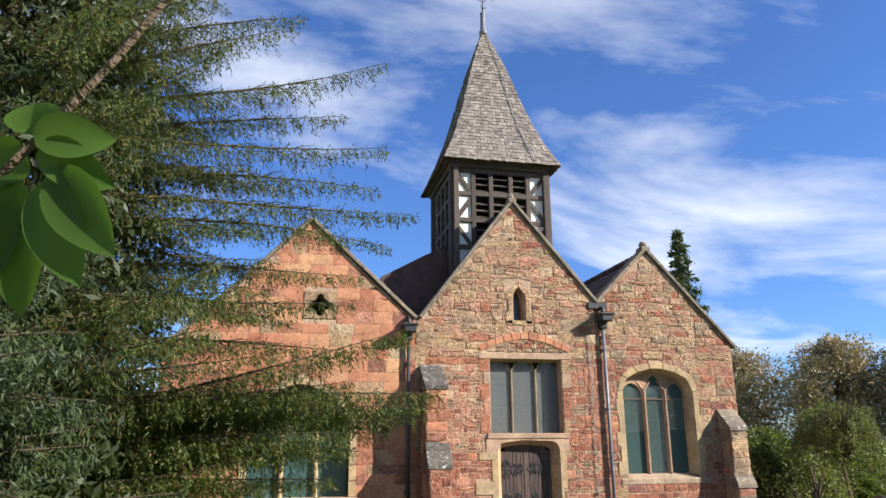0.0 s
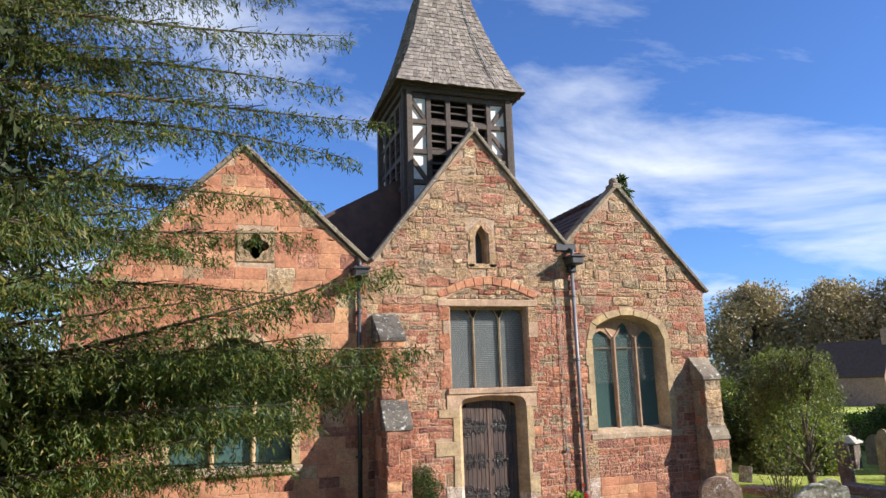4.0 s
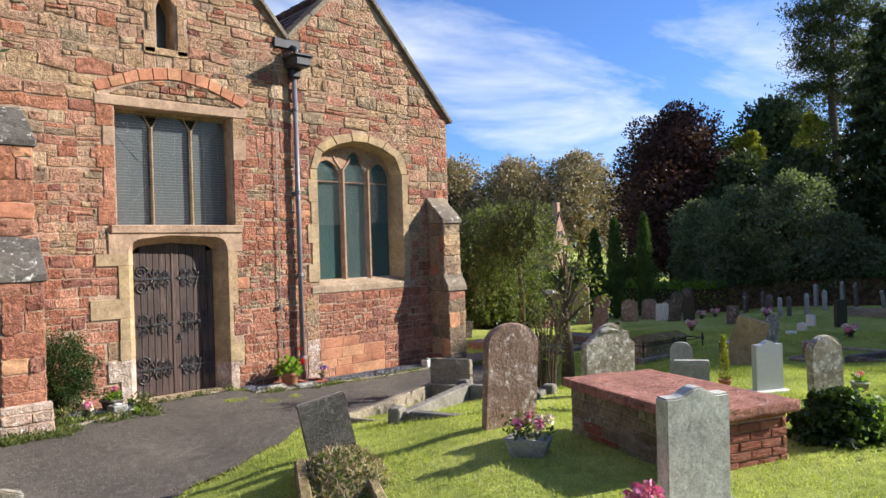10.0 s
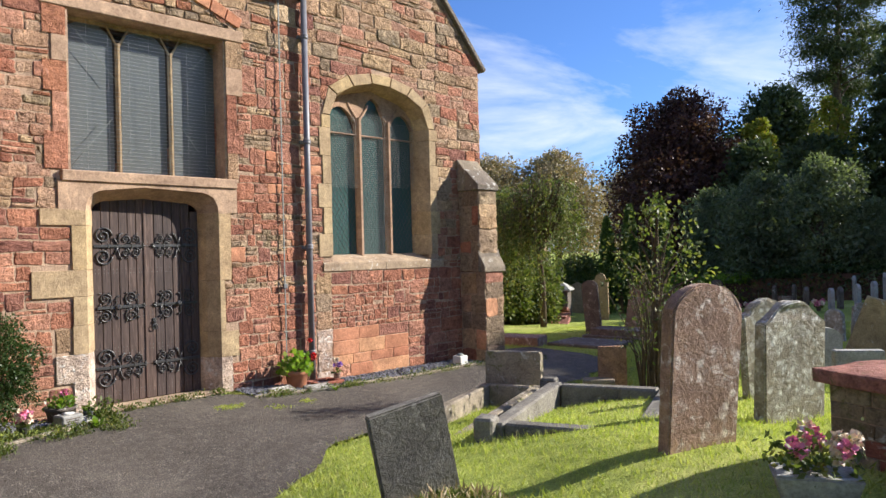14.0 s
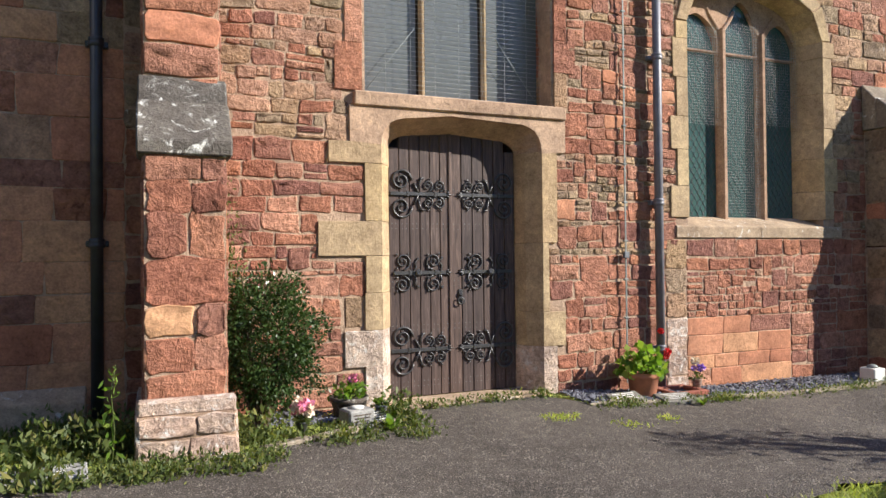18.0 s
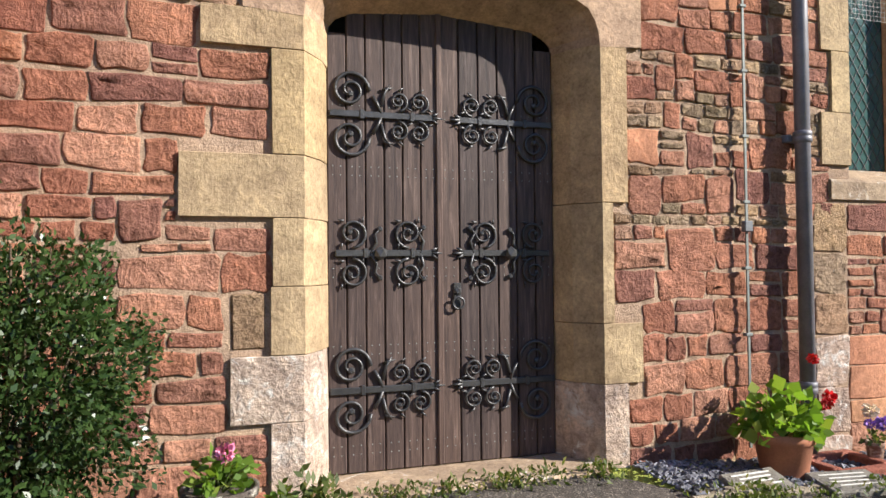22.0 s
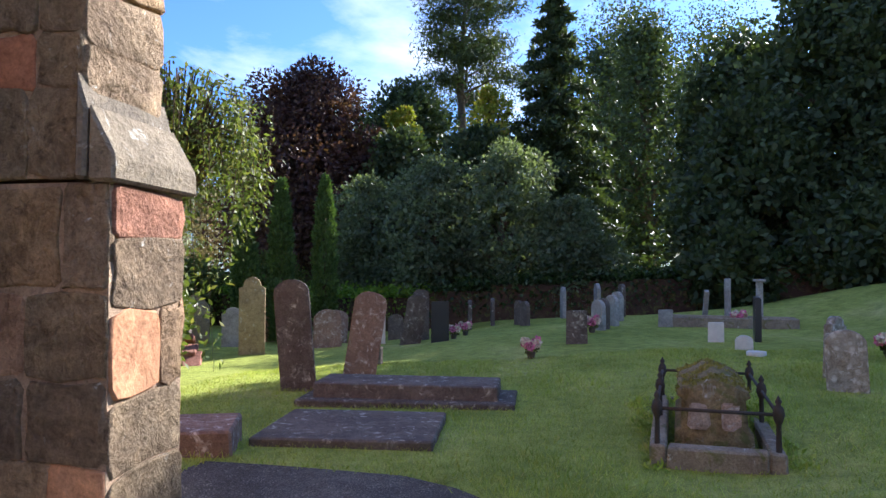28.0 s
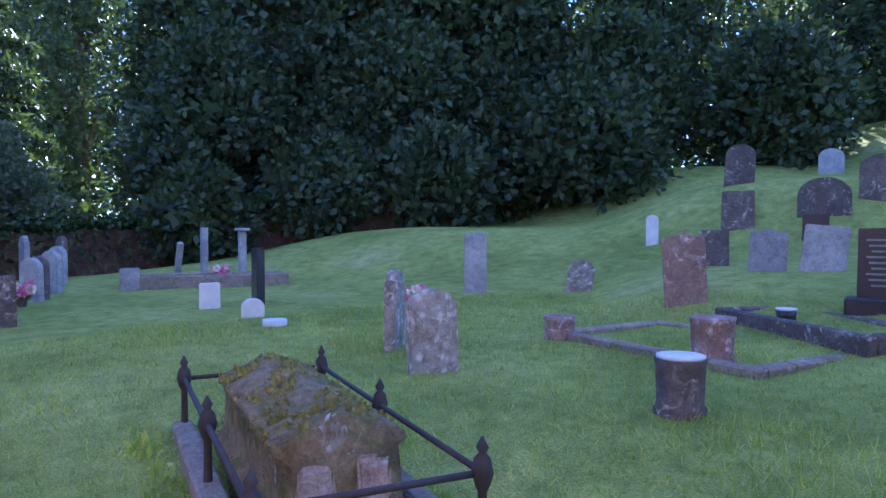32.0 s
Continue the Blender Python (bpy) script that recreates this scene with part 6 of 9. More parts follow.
# graves beyond the path, south of the church
for x, y, w, h, f, mt, st, lab, ln in (
        (11.95, 1.05, 0.44, 1.4, -170, G_DARK, "round", "tall dark headstone spotted with white lichen", -5),
        (13.2, 0.65, 0.46, 1.2, -168, G_LICHEN, "round", "brown headstone leaning to one side", 9),
        (17.05, 4.1, 0.52, 1.58, -160, G_TAN, "shoulder", "tall pale headstone with rounded shoulders", 0),
        (19.9, 7.0, 0.74, 1.24, -155, G_TAN, "gothic", "broad pale headstone with a pointed top", 0),
        (17.9, 6.6, 0.3, 0.78, -150, G_GREY, "round", "small grey headstone leaning over", 6),
        (21.1, 5.6, 0.42, 0.7, -155, BUFF, "round", "small pinkish round-topped headstone", 0),
        (18.6, 5.3, 0.5, 0.9, -150, G_GREY, "shoulder", "grey headstone with rounded shoulders", 0),
        (18.8, 1.9, 0.28, 0.64, -164, WHITE_PAINT, "flat", "small plain white headstone", 0),
        (20.6, 2.75, 0.3, 0.7, -164, WHITE_PAINT, "round", "small white round-topped headstone", 0),
        (18.4, 1.1, 0.44, 1.08, -166, G_DARK, "round", "dark headstone leaning well over", 10),
        (19.3, 1.05, 0.36, 1.16, -167, G_DARK, "round", "tall narrow dark headstone", 0),
        (18.25, 0.42, 0.38, 0.86, -169, G_BLACK, "flat", "square dark polished headstone", 0),
        (21.5, 2.2, 0.4, 0.66, -165, G_DARK, "round", "dark headstone below the boundary wall", 0),
        (18.5, 3.0, 0.62, 0.84, -150, G_LICHEN, "round", "broad reddish round-topped headstone", 0),
        (9.9, 3.1, 0.4, 0.5, -135, G_WHITE, "flat", "small white leaning headstone by the church corner", 5),
        (15.65, -2.4, 0.36, 0.56, -180, G_DARK, "flat", "low dark headstone with a pale top", 0),
        (17.9, -2.85, 0.42, 0.6, -62, G_GREY, "round", "upright dark headstone in a row", 2),
        (18.34, -2.95, 0.42, 0.62, -62, G_DARK, "round", "upright black headstone in a row", 0),
        (19.15, -3.18, 0.42, 0.66, -62, G_GREY, "round", "upright grey headstone in a row", 1),
        (20.2, -3.35, 0.42, 0.66, -62, G_GREY, "round", "dark headstone in the back row", 0),
        (20.9, -1.2, 0.42, 0.6, -62, G_DARK, "round", "grey headstone in the back row", 0),
        (21.6, -1.0, 0.4, 0.62, -62, G_DARK, "round", "grey headstone under the trees", 0),
        (18.8, -4.24, 0.3, 0.36, 173, G_GREY, "flat", "low grey headstone with a sloping top", 0),
        (15.6, -4.62, 0.25, 0.32, 169, WHITE_PAINT, "flat", "small square white memorial stone", 0),
        (14.5, -4.8, 0.25, 0.21, 166, WHITE_PAINT, "round", "small round-topped white memorial", 0),
        (10.98, -4.95, 0.36, 0.6, 165, G_WHITE, "round", "pitted headstone streaked white with lichen", -2),
        (11.85, -5.12, 0.3, 0.66, 222, G_WHITE, "shoulder", "narrow weathered headstone beside its neighbour", 4),
        (14.95, -8.2, 0.32, 0.86, 148, G_GREY, "flat", "tall plain grey pillar headstone", 0),
        (13.95, -9.25, 0.36, 0.46, 138, G_WHITE, "gothic", "pointed leaning headstone patched with lichen", 10),
        (14.6, -11.55, 0.2, 0.48, 130, WHITE_PAINT, "round", "small white headstone on the slope", 0),
        (11.6, -8.55, 0.44, 0.76, 128, G_LICHEN, "ogee", "broad weathered headstone with a worn top", -3),
        (12.85, -10.75, 0.4, 0.5, 126, G_DARK, "flat", "plain dark headstone on the slope", 0),
        (11.65, -10.1, 0.42, 0.5, 122, G_GREY, "ogee", "wavy-topped grey headstone on the slope", 3),
        (11.15, -10.4, 0.48, 0.54, 116, G_GREY, "flat", "leaning grey slab on the slope", 6),
        (12.45, -12.6, 0.36, 0.36, 118, G_BLACK, "flat", "black headstone on the slope", 0),
        (12.6, -13.1, 0.74, 0.56, 118, G_DARK, "round", "broad round-topped dark headstone", 0),
        (15.8, -19.3, 0.55, 0.6, 118, G_GREY, "round", "grey headstone at the top of the slope", 0),
        (12.1, -13.8, 0.6, 0.7, 115, G_DARK, "bell", "dark headstone high on the slope", 0),
        (13.6, -12.4, 0.5, 0.6, 120, G_DARK, "flat", "dark headstone among others on the slope", 0),
        (22.6, 0.4, 0.46, 0.8, -80, G_DARK, "round", "dark round headstone in the shade of the wall", 0),
        (22.8, -0.2, 0.46, 0.75, -80, G_DARK, "shoulder", "weathered dark headstone in the shade of the wall", 3),
        (22.9, -2.1, 0.44, 0.85, -80, G_GREY, "round", "grey headstone in the shaded back row", 0),
        (22.9, -3.0, 0.46, 0.9, -80, G_GREY, "shoulder", "grey headstone with shoulders in the shaded back row", 0),
        (22.4, -3.6, 0.46, 0.85, -80, G_DARK, "round", "dark headstone in the shaded back row", -2),
        (15.8, -5.3, 0.5, 0.72, -100, G_BLACK, "flat", "square black polished headstone in the shade", 0),
        (20.8, 3.6, 0.6, 0.85, -140, G_LICHEN, "round", "broad brown headstone below the wall", 3),
        (21.3, 3.0, 0.5, 0.8, -140, G_DARK, "round", "dark rounded headstone below the wall", 0),
        (14.4, -13.6, 0.5, 0.7, 120, G_DARK, "round", "dark rounded headstone under the trees", 3)):
    headstone(x, y, w, h, f, mt, st, lab, lean=ln, thick=0.1, wear=0.008 if mt in (G_LICHEN, G_WHITE, G_DARK) else 0.0)
hb = headstone(9.75, -8.85, 0.44, 0.72, 112, G_BLACK, "flat", "black polished memorial with rows of pale lettering", thick=0.1, base=(0.62, 0.3, 0.1, G_BLACK), edge=0.006)
for k in range(9):
    box_part("inscription", -0.15 + 0.02 * (k % 3), 0.15 - 0.015 * (k % 4), -0.058, -0.05, 0.6 - k * 0.05, 0.618 - k * 0.05, STEEL, hb, 0.0)

# red slab tomb on a brick base
tomb = tagged(empty("chest_tomb", pose(0.96, -8.84, 0, 0, 0, -20.5)), "low brick and stone table tomb with a red sandstone slab", "tomb")
box_part("core", -0.47, 0.47, -0.86, 0.86, 0.3, 1.02, MORTAR, tomb, 0.0)
bm = bmesh.new()
add_box(bm, -0.54, 0.54, -0.94, 0.94, 1.0, 1.085, 0.02, seg=2, jit=0.01)
bmesh.ops.subdivide_edges(bm, edges=[e for e in bm.edges if e.calc_length() > 0.4], cuts=7, use_grid_fill=True)
for v in bm.verts:
    v.co += noise.noise_vector(v.co * 5) * 0.014
part("top_slab", bm, TOMB_RED, tomb, "worn red sandstone slab")
rng_t = random.Random(3)
for (ox, oy, rot, L, mt, hh, wmin, wmax) in ((-0.47, -0.86, 0, 0.94, BRICK, 0.075, 0.21, 0.23), (-0.47, 0.86, -math.pi / 2, 1.72, LIME_BRICK, 0.095, 0.2, 0.3), (0.47, -0.86, math.pi / 2, 1.72, BRICK, 0.075, 0.21, 0.23)):
    z, row = 0.42, 0
    while z < 1.0:
        u = -0.11 * (row % 2) if mt is BRICK else 0.0
        while u < L - 0.01:
            w = rng_t.uniform(wmin, wmax)
            a, b = max(u, 0), min(u + w, L)
            if b - a > 0.04:
                vs, fs = stone_shape(rng_t, b - a - 0.008, min(hh, 1.0 - z) - 0.008, rng_t.uniform(0.008, 0.02), 0.6)
                pick = mt if mt is BRICK or rng_t.random() < 0.85 else BRICK
                ob = link_mesh("brick", vs, fs, pick, tomb)
                ob.matrix_basis = Matrix.Translation((ox, oy, 0)) @ Matrix.Rotation(rot, 4, 'Z') @ Matrix.Translation(((a + b) / 2, 0, z + hh / 2))
            u += w
        z += hh
        row += 1

# kerbed plots
def kerb_plot(label, cx, cy, L, W, rot, h=0.16, t=0.12, mat=None, posts=False):
    kp = tagged(empty("grave_kerb", pose(cx, cy, gz(cx, cy), 0, 0, rot)), label, "grave kerb")
    for nm, x0, x1, y0, y1 in (("side_kerb", -L / 2, L / 2, -W / 2, -W / 2 + t), ("side_kerb", -L / 2, L / 2, W / 2 - t, W / 2), ("end_kerb", -L / 2, -L / 2 + t, -W / 2 + t, W / 2 - t), ("end_kerb", L / 2 - t, L / 2, -W / 2 + t, W / 2 - t)):
        bm = bmesh.new()
        add_box(bm, x0 + 0.002, x1 - 0.002, y0 + 0.002, y1 - 0.002, -0.25, h, 0.018, jit=0.008)
        part(nm, bm, mat or KERB, kp)
    if posts:
        for sx in (-1, 1):
            for sy in (-1, 1):
                bm = bmesh.new()
                add_box(bm, sx * L / 2 - 0.09, sx * L / 2 + 0.09, sy * W / 2 - 0.09, sy * W / 2 + 0.09, -0.25, h + 0.05, 0.02, jit=0.008)
                part("corner_stone", bm, mat or KERB, kp)
    return kp


kerb_plot("weathered stone kerb round a grassed plot beside the path", 2.04, -3.82, 2.7, 0.8, 21, 0.18)
kerb_plot("lichened kerb of heavy stones round a grave", 1.9, -5.45, 2.0, 1.35, 21, 0.09, 0.16, G_SLATE, posts=True)
headstone(3.48, -3.22, 0.78, 0.68, -160, KERB, "flat", "square block headstone at the head of a kerbed plot", thick=0.14)
headstone(3.75, -4.35, 0.4, 0.26, -146, KERB, "flat", "low weathered block behind the kerbs", thick=0.25)
kerb_plot("broken mossy kerb sunk in the turf", -1.4, -7.05, 1.7, 0.7, 62, 0.13, 0.11, MOSSY)
mnd = tagged(empty("grave_mound", pose(-1.12, -6.72, gz(-1.12, -6.72), 0, 0, 62)), "overgrown mound of moss and dead stems inside a broken kerb", "grave mound")
bm = bmesh.new()
grid = [[bm.verts.new((x, y, -0.06 + 0.3 * max(0.0, 1 - (x / 0.78) ** 2) * max(0.0, 1 - (y / 0.42) ** 2) ** 0.7 + 0.05 * noise.noise(Vector((x * 6, y * 6, 2))))) for y in np.linspace(-0.42, 0.42, 15)] for x in np.linspace(-0.78, 0.78, 27)]
for ra, rb in zip(grid, grid[1:]):
    for k in range(14):
        bm.faces.new((ra[k], rb[k], rb[k + 1], ra[k + 1]))
part("earth", bm, MOSSY, mnd, smooth=True)
MOUND_SITE = mnd
led = tagged(empty("ledger_slab", pose(9.45, -0.46, gz(9.45, -0.46), 0, 0, 5)), "flat dark ledger stone lying in the grass with pale lichen", "gravestone")
bm = bmesh.new()
add_box(bm, -0.6, 0.62, -0.74, 0.74, -0.15, 0.085, 0.015, jit=0.006)
part("slab", bm, G_DARK, led)
led2 = tagged(empty("stepped_tomb", pose(11.22, -0.54, gz(11.2, -0.5), 0, 0, 3)), "low stepped stone tomb with a raised kerb", "tomb")
for x0, x1, y0, y1, z1 in ((-0.45, 0.5, -1.18, 1.18, 0.09), (-0.3, 0.38, -1.0, 1.02, 0.25)):
    bm = bmesh.new()
    add_box(bm, x0, x1, y0, y1, -0.2, z1, 0.015, jit=0.008)
    part("step", bm, G_DARK, led2)
lowl = tagged(empty("ledger_slab", pose(8.55, 0.75, gz(8.5, 0.7), 0, 0, 20)), "low brown stone grave slab beside the church corner", "gravestone")
bm = bmesh.new()
add_box(bm, -0.35, 0.35, -0.5, 0.5, -0.15, 0.2, 0.02, jit=0.01)
part("slab", bm, G_LICHEN, lowl)
broken = tagged(empty("broken_tomb", pose(15.9, 5.1, gz(15.9, 5.1), 0, 0, 25)), "collapsed reddish tomb slabs overgrown with weeds", "tomb")
for k in range(3):
    bm = bmesh.new()
    add_box(bm, -0.75, 0.1, -0.5, 0.5, 0, 0.14, 0.02, Matrix.Translation((k * 0.6 - 0.4, 0.1 * k, 0.05 + 0.1 * k)) @ Matrix.Rotation(radians(-25 + 18 * k), 4, 'Y'), jit=0.02)
    part("slab", bm, TOMB_RED, broken)
kerb_plot("long low stone kerb in the turf", 10.45, -7.2, 2.1, 1.35, -3, 0.04, 0.12)
kerb_plot("dark kerb round a slab grave", 10.0, -8.25, 1.9, 0.8, -22, 0.08, 0.1, G_DARK)
kerb_plot("dark kerb at the foot of the stone cross", 19.0, -5.5, 2.6, 0.9, 80, 0.18, 0.12)

chest = tagged(empty("lidded_chest", pose(17.45, 6.1, gz(17.45, 6.1), 0, 0, 25)), "dark square chest with a grey hipped lid among the graves", "chest")
box_part("body", -0.36, 0.36, -0.36, 0.36, -0.05, 0.95, G_DARK, chest, 0.02)
bm = bmesh.new()
a = [bm.verts.new((sx * 0.46, sy * 0.46, 0.95)) for sx, sy in ((-1, -1), (1, -1), (1, 1), (-1, 1))]
b = [bm.verts.new((sx * 0.46, sy * 0.46, 1.0)) for sx, sy in ((-1, -1), (1, -1), (1, 1), (-1, 1))]
c = [bm.verts.new((sx * 0.14, sy * 0.14, 1.24)) for sx, sy in ((-1, -1), (1, -1), (1, 1), (-1, 1))]
bm.faces.new(a[::-1]); bm.faces.new(c)
for ra, rb in ((a, b), (b, c)):
    for k in range(4):
        bm.faces.new((ra[k], ra[(k + 1) % 4], rb[(k + 1) % 4], rb[k]))
part("lid", bm, G_GREY, chest, "grey hipped lid")

# coped tomb inside its iron rails
coped = tagged(empty("coped_tomb", pose(9.8, -3.46, gz(9.8, -3.46) + 0.07, 0, 0, -8)), "low coped gravestone furred with yellow moss, ridge running lengthwise", "tomb")
bm = bmesh.new()
prof = [(-0.29, 0.0), (-0.27, 0.06), (-0.235, 0.08), (-0.23, 0.2), (-0.225, 0.31), (-0.262, 0.33), (-0.255, 0.36), (-0.19, 0.385), (-0.12, 0.41), (-0.05, 0.445), (0.0, 0.46), (0.05, 0.445), (0.12, 0.41), (0.19, 0.385), (0.255, 0.36), (0.262, 0.33), (0.225, 0.31), (0.23, 0.2), (0.235, 0.08), (0.27, 0.06), (0.29, 0.0)]
rings = []
for x in np.linspace(-0.69, 0.69, 40):
    rings.append([bm.verts.new((x, y + 0.012 * noise.noise(Vector((x * 4, y * 4, z * 4))), z + (0.028 * noise.noise(Vector((x * 9, y * 11, z * 3))) + 0.016 * noise.noise(Vector((x * 23, y * 27, 5)))) * (1.0 if z > 0.3 else 0.3) - (0.15 if z == 0 else 0))) for y, z in prof])
bm.faces.new(rings[0]); bm.faces.new(rings[-1][::-1])
for a, b in zip(rings, rings[1:]):
    for k in range(len(prof)):
        bm.faces.new((a[k], b[k], b[(k + 1) % len(prof)], a[(k + 1) % len(prof)]))
part("coped_stone", bm, MOSSY, coped, smooth=True)
bm = bmesh.new()
for sy in (-0.11, 0.11):
    add_box(bm, -0.708, -0.68, sy - 0.075, sy + 0.07, 0.1, 0.28, 0.02, jit=0.02)
part("end_panel", bm, WHITEWASH, coped, "pale worn panels on the end of the tomb")
rails = tagged(empty("grave_railing", pose(9.8, -3.46, gz(9.8, -3.46) + 0.07, 0, 0, -8)), "rusty low iron railing on stone kerbs round the coped tomb", "railing")
for nm, x0, x1, y0, y1 in (("kerb", -1.1, 1.1, -0.46, -0.34), ("kerb", -1.1, 1.1, 0.34, 0.46), ("kerb", -1.1, -0.98, -0.335, 0.335), ("kerb", 0.98, 1.1, -0.335, 0.335)):
    bm = bmesh.new()
    add_box(bm, x0, x1, y0, y1, -0.2, 0.03, 0.015, jit=0.012)
    part(nm, bm, KERB, rails)
cor = [(-1.04, -0.4), (1.04, -0.4), (1.04, 0.4), (-1.04, 0.4)]
for (xa, ya), (xb, yb) in zip(cor, cor[1:] + cor[:1]):
    bm = bmesh.new()
    add_tube(bm, [(xa, ya, 0.29), (xb, yb, 0.29)], 0.014, 6)
    part("rail", bm, RUSTY, rails)
    n = 2 if abs(xa - xb) > 1 else 1
    for k in range(n):
        u = (k + 0.0) / n
        x, y = xa + (xb - xa) * u, ya + (yb - ya) * u
        bm = bmesh.new()
        add_lathe(bm, [(0.026, 0.0), (0.02, 0.04), (0.017, 0.22), (0.03, 0.25), (0.042, 0.29), (0.032, 0.34), (0.014, 0.36), (0.024, 0.38), (0.004, 0.42)], (x, y, 0), 8)
        part("post", bm, RUSTY, rails)
# flower holders and markers near the tomb
def holder(x, y, r, h, mat, topmat, label, sides=8):
    hd = tagged(empty("flower_holder", pose(x, y, gz(x, y))), label, "flower holder")
    bm = bmesh.new()
    add_lathe(bm, [(r * 1.05, -0.08), (r * 1.08, 0.03), (r * 0.95, 0.06), (r, h - 0.05), (r * 1.06, h)], (0, 0, 0), sides)
    part("body", bm, mat, hd)
    if topmat:
        bm = bmesh.new()
        add_lathe(bm, [(r * 0.98, h), (r * 1.0, h + 0.015), (r * 0.55, h + 0.022), (r * 0.5, h + 0.012)], (0, 0, 0), 14)
        part("lid", bm, topmat, hd, "white pierced lid")
    return hd


holder(9.16, -5.35, 0.13, 0.3, G_DARK, WHITE_PAINT, "squat stone flower holder with a white pierced lid")
holder(9.95, -6.72, 0.17, 0.34, G_LICHEN, None, "lichened stone stump at a kerb corner", 6)
holder(11.45, -6.6, 0.14, 0.2, G_LICHEN, None, "small round stone bowl", 10)
holder(10.2, -8.08, 0.09, 0.17, G_BLACK, WHITE_PAINT, "black flower pot with a white top", 4)
holder(13.8, -4.8, 0.12, 0.06, WHITE_PAINT, None, "white saucer-shaped vase in the grass", 14)
holder(5.1, -6.75, 0.06, 0.16, G_BLACK, None, "small black flower pot standing on the lawn", 12)
holder(5.33, -6.82, 0.055, 0.2, G_BLACK, None, "tall black flower pot standing on the lawn", 12)
holder(14.3, 0.68, 0.08, 0.28, G_DARK, None, "small dark stone marker", 4)
for x, y, top, cap in ((19.95, -5.7, 0.92, False), (19.3, -6.2, 0.88, True)):
    po = tagged(empty("stone_post", pose(x, y, gz(x, y))), "slender grey stone post at a grave", "post")
    box_part("shaft", -0.06, 0.06, -0.06, 0.06, -0.1, top, G_GREY, po, 0.01)
    if cap:
        box_part("cap", -0.14, 0.14, -0.1, 0.1, top, top + 0.05, G_GREY, po, 0.01)
po = tagged(empty("stone_post", pose(19.9, -5.2, gz(19.9, -5.2), 0, -25, 0)), "leaning grey stone post", "post")
box_part("shaft", -0.05, 0.05, -0.05, 0.05, -0.1, 0.75, G_GREY, po, 0.01)



GRIT = plain_mat("pale grit", (0.24, 0.21, 0.17), rough=0.9, island=0.5, bump_s=0)


# ---- plants ----
def soup(name, verts, per, mat, parent=None, label="", kind=""):
    """A mesh of many loose faces, each of per corners, from an array."""
    verts = np.asarray(verts, np.float32).reshape(-1, 3)
    n = len(verts)
    me = bpy.data.meshes.new(name)
    me.vertices.add(n)
    me.vertices.foreach_set("co", verts.ravel())
    me.loops.add(n)
    me.loops.foreach_set("vertex_index", np.arange(n, dtype=np.int32))
    me.polygons.add(n // per)
    me.polygons.foreach_set("loop_start", np.arange(0, n, per, dtype=np.int32))
    me.polygons.foreach_set("loop_total", np.full(n // per, per, dtype=np.int32))
    me.materials.append(mat)
    me.update(calc_edges=True)
    ob = new(name, me)
    if parent is not None:
        ob.parent = parent
    if label:
        tagged(ob, label)
    if kind:
        tagged(ob, kind=kind)
    return ob


def leaves_at(rs, c, size, aspect=0.5, up=None, hang=0.0, fold=0.25):
    """Leaf blades (two-sided quads) about the points c. up: the outward direction; hang pulls the blades down."""
    n = len(c)
    d = rs.normal(size=(n, 3))
    if up is not None:
        d = d * 0.8 + up
    d[:, 2] -= hang
    d /= np.linalg.norm(d, axis=1, keepdims=True) + 1e-9
    s = np.cross(d, rs.normal(size=(n, 3)))
    s /= np.linalg.norm(s, axis=1, keepdims=True) + 1e-9
    L = (size * rs.uniform(0.6, 1.3, n))[:, None]
    w = L * aspect * 0.5
    nrm = np.cross(d, s)
    mid = c + d * L * 0.5 + nrm * L * fold * 0.3
    return np.stack([c, mid + s * w, c + d * L, mid - s * w], 1)


def trunk_mesh(parent, base, pts, radii, mat=None, name="trunk"):
    bm = bmesh.new()
    add_tube(bm, pts, radii, 9)
    return part(name, bm, mat or BARK, parent, smooth=True)


def limbs_mesh(parent, segs, mat=None):
    bm = bmesh.new()
    for pts, radii in segs:
        add_tube(bm, pts, radii, 5, False)
    ob = part("limbwork", bm, mat or BARK, parent, smooth=True)
    return tagged(ob, kind="stuff")


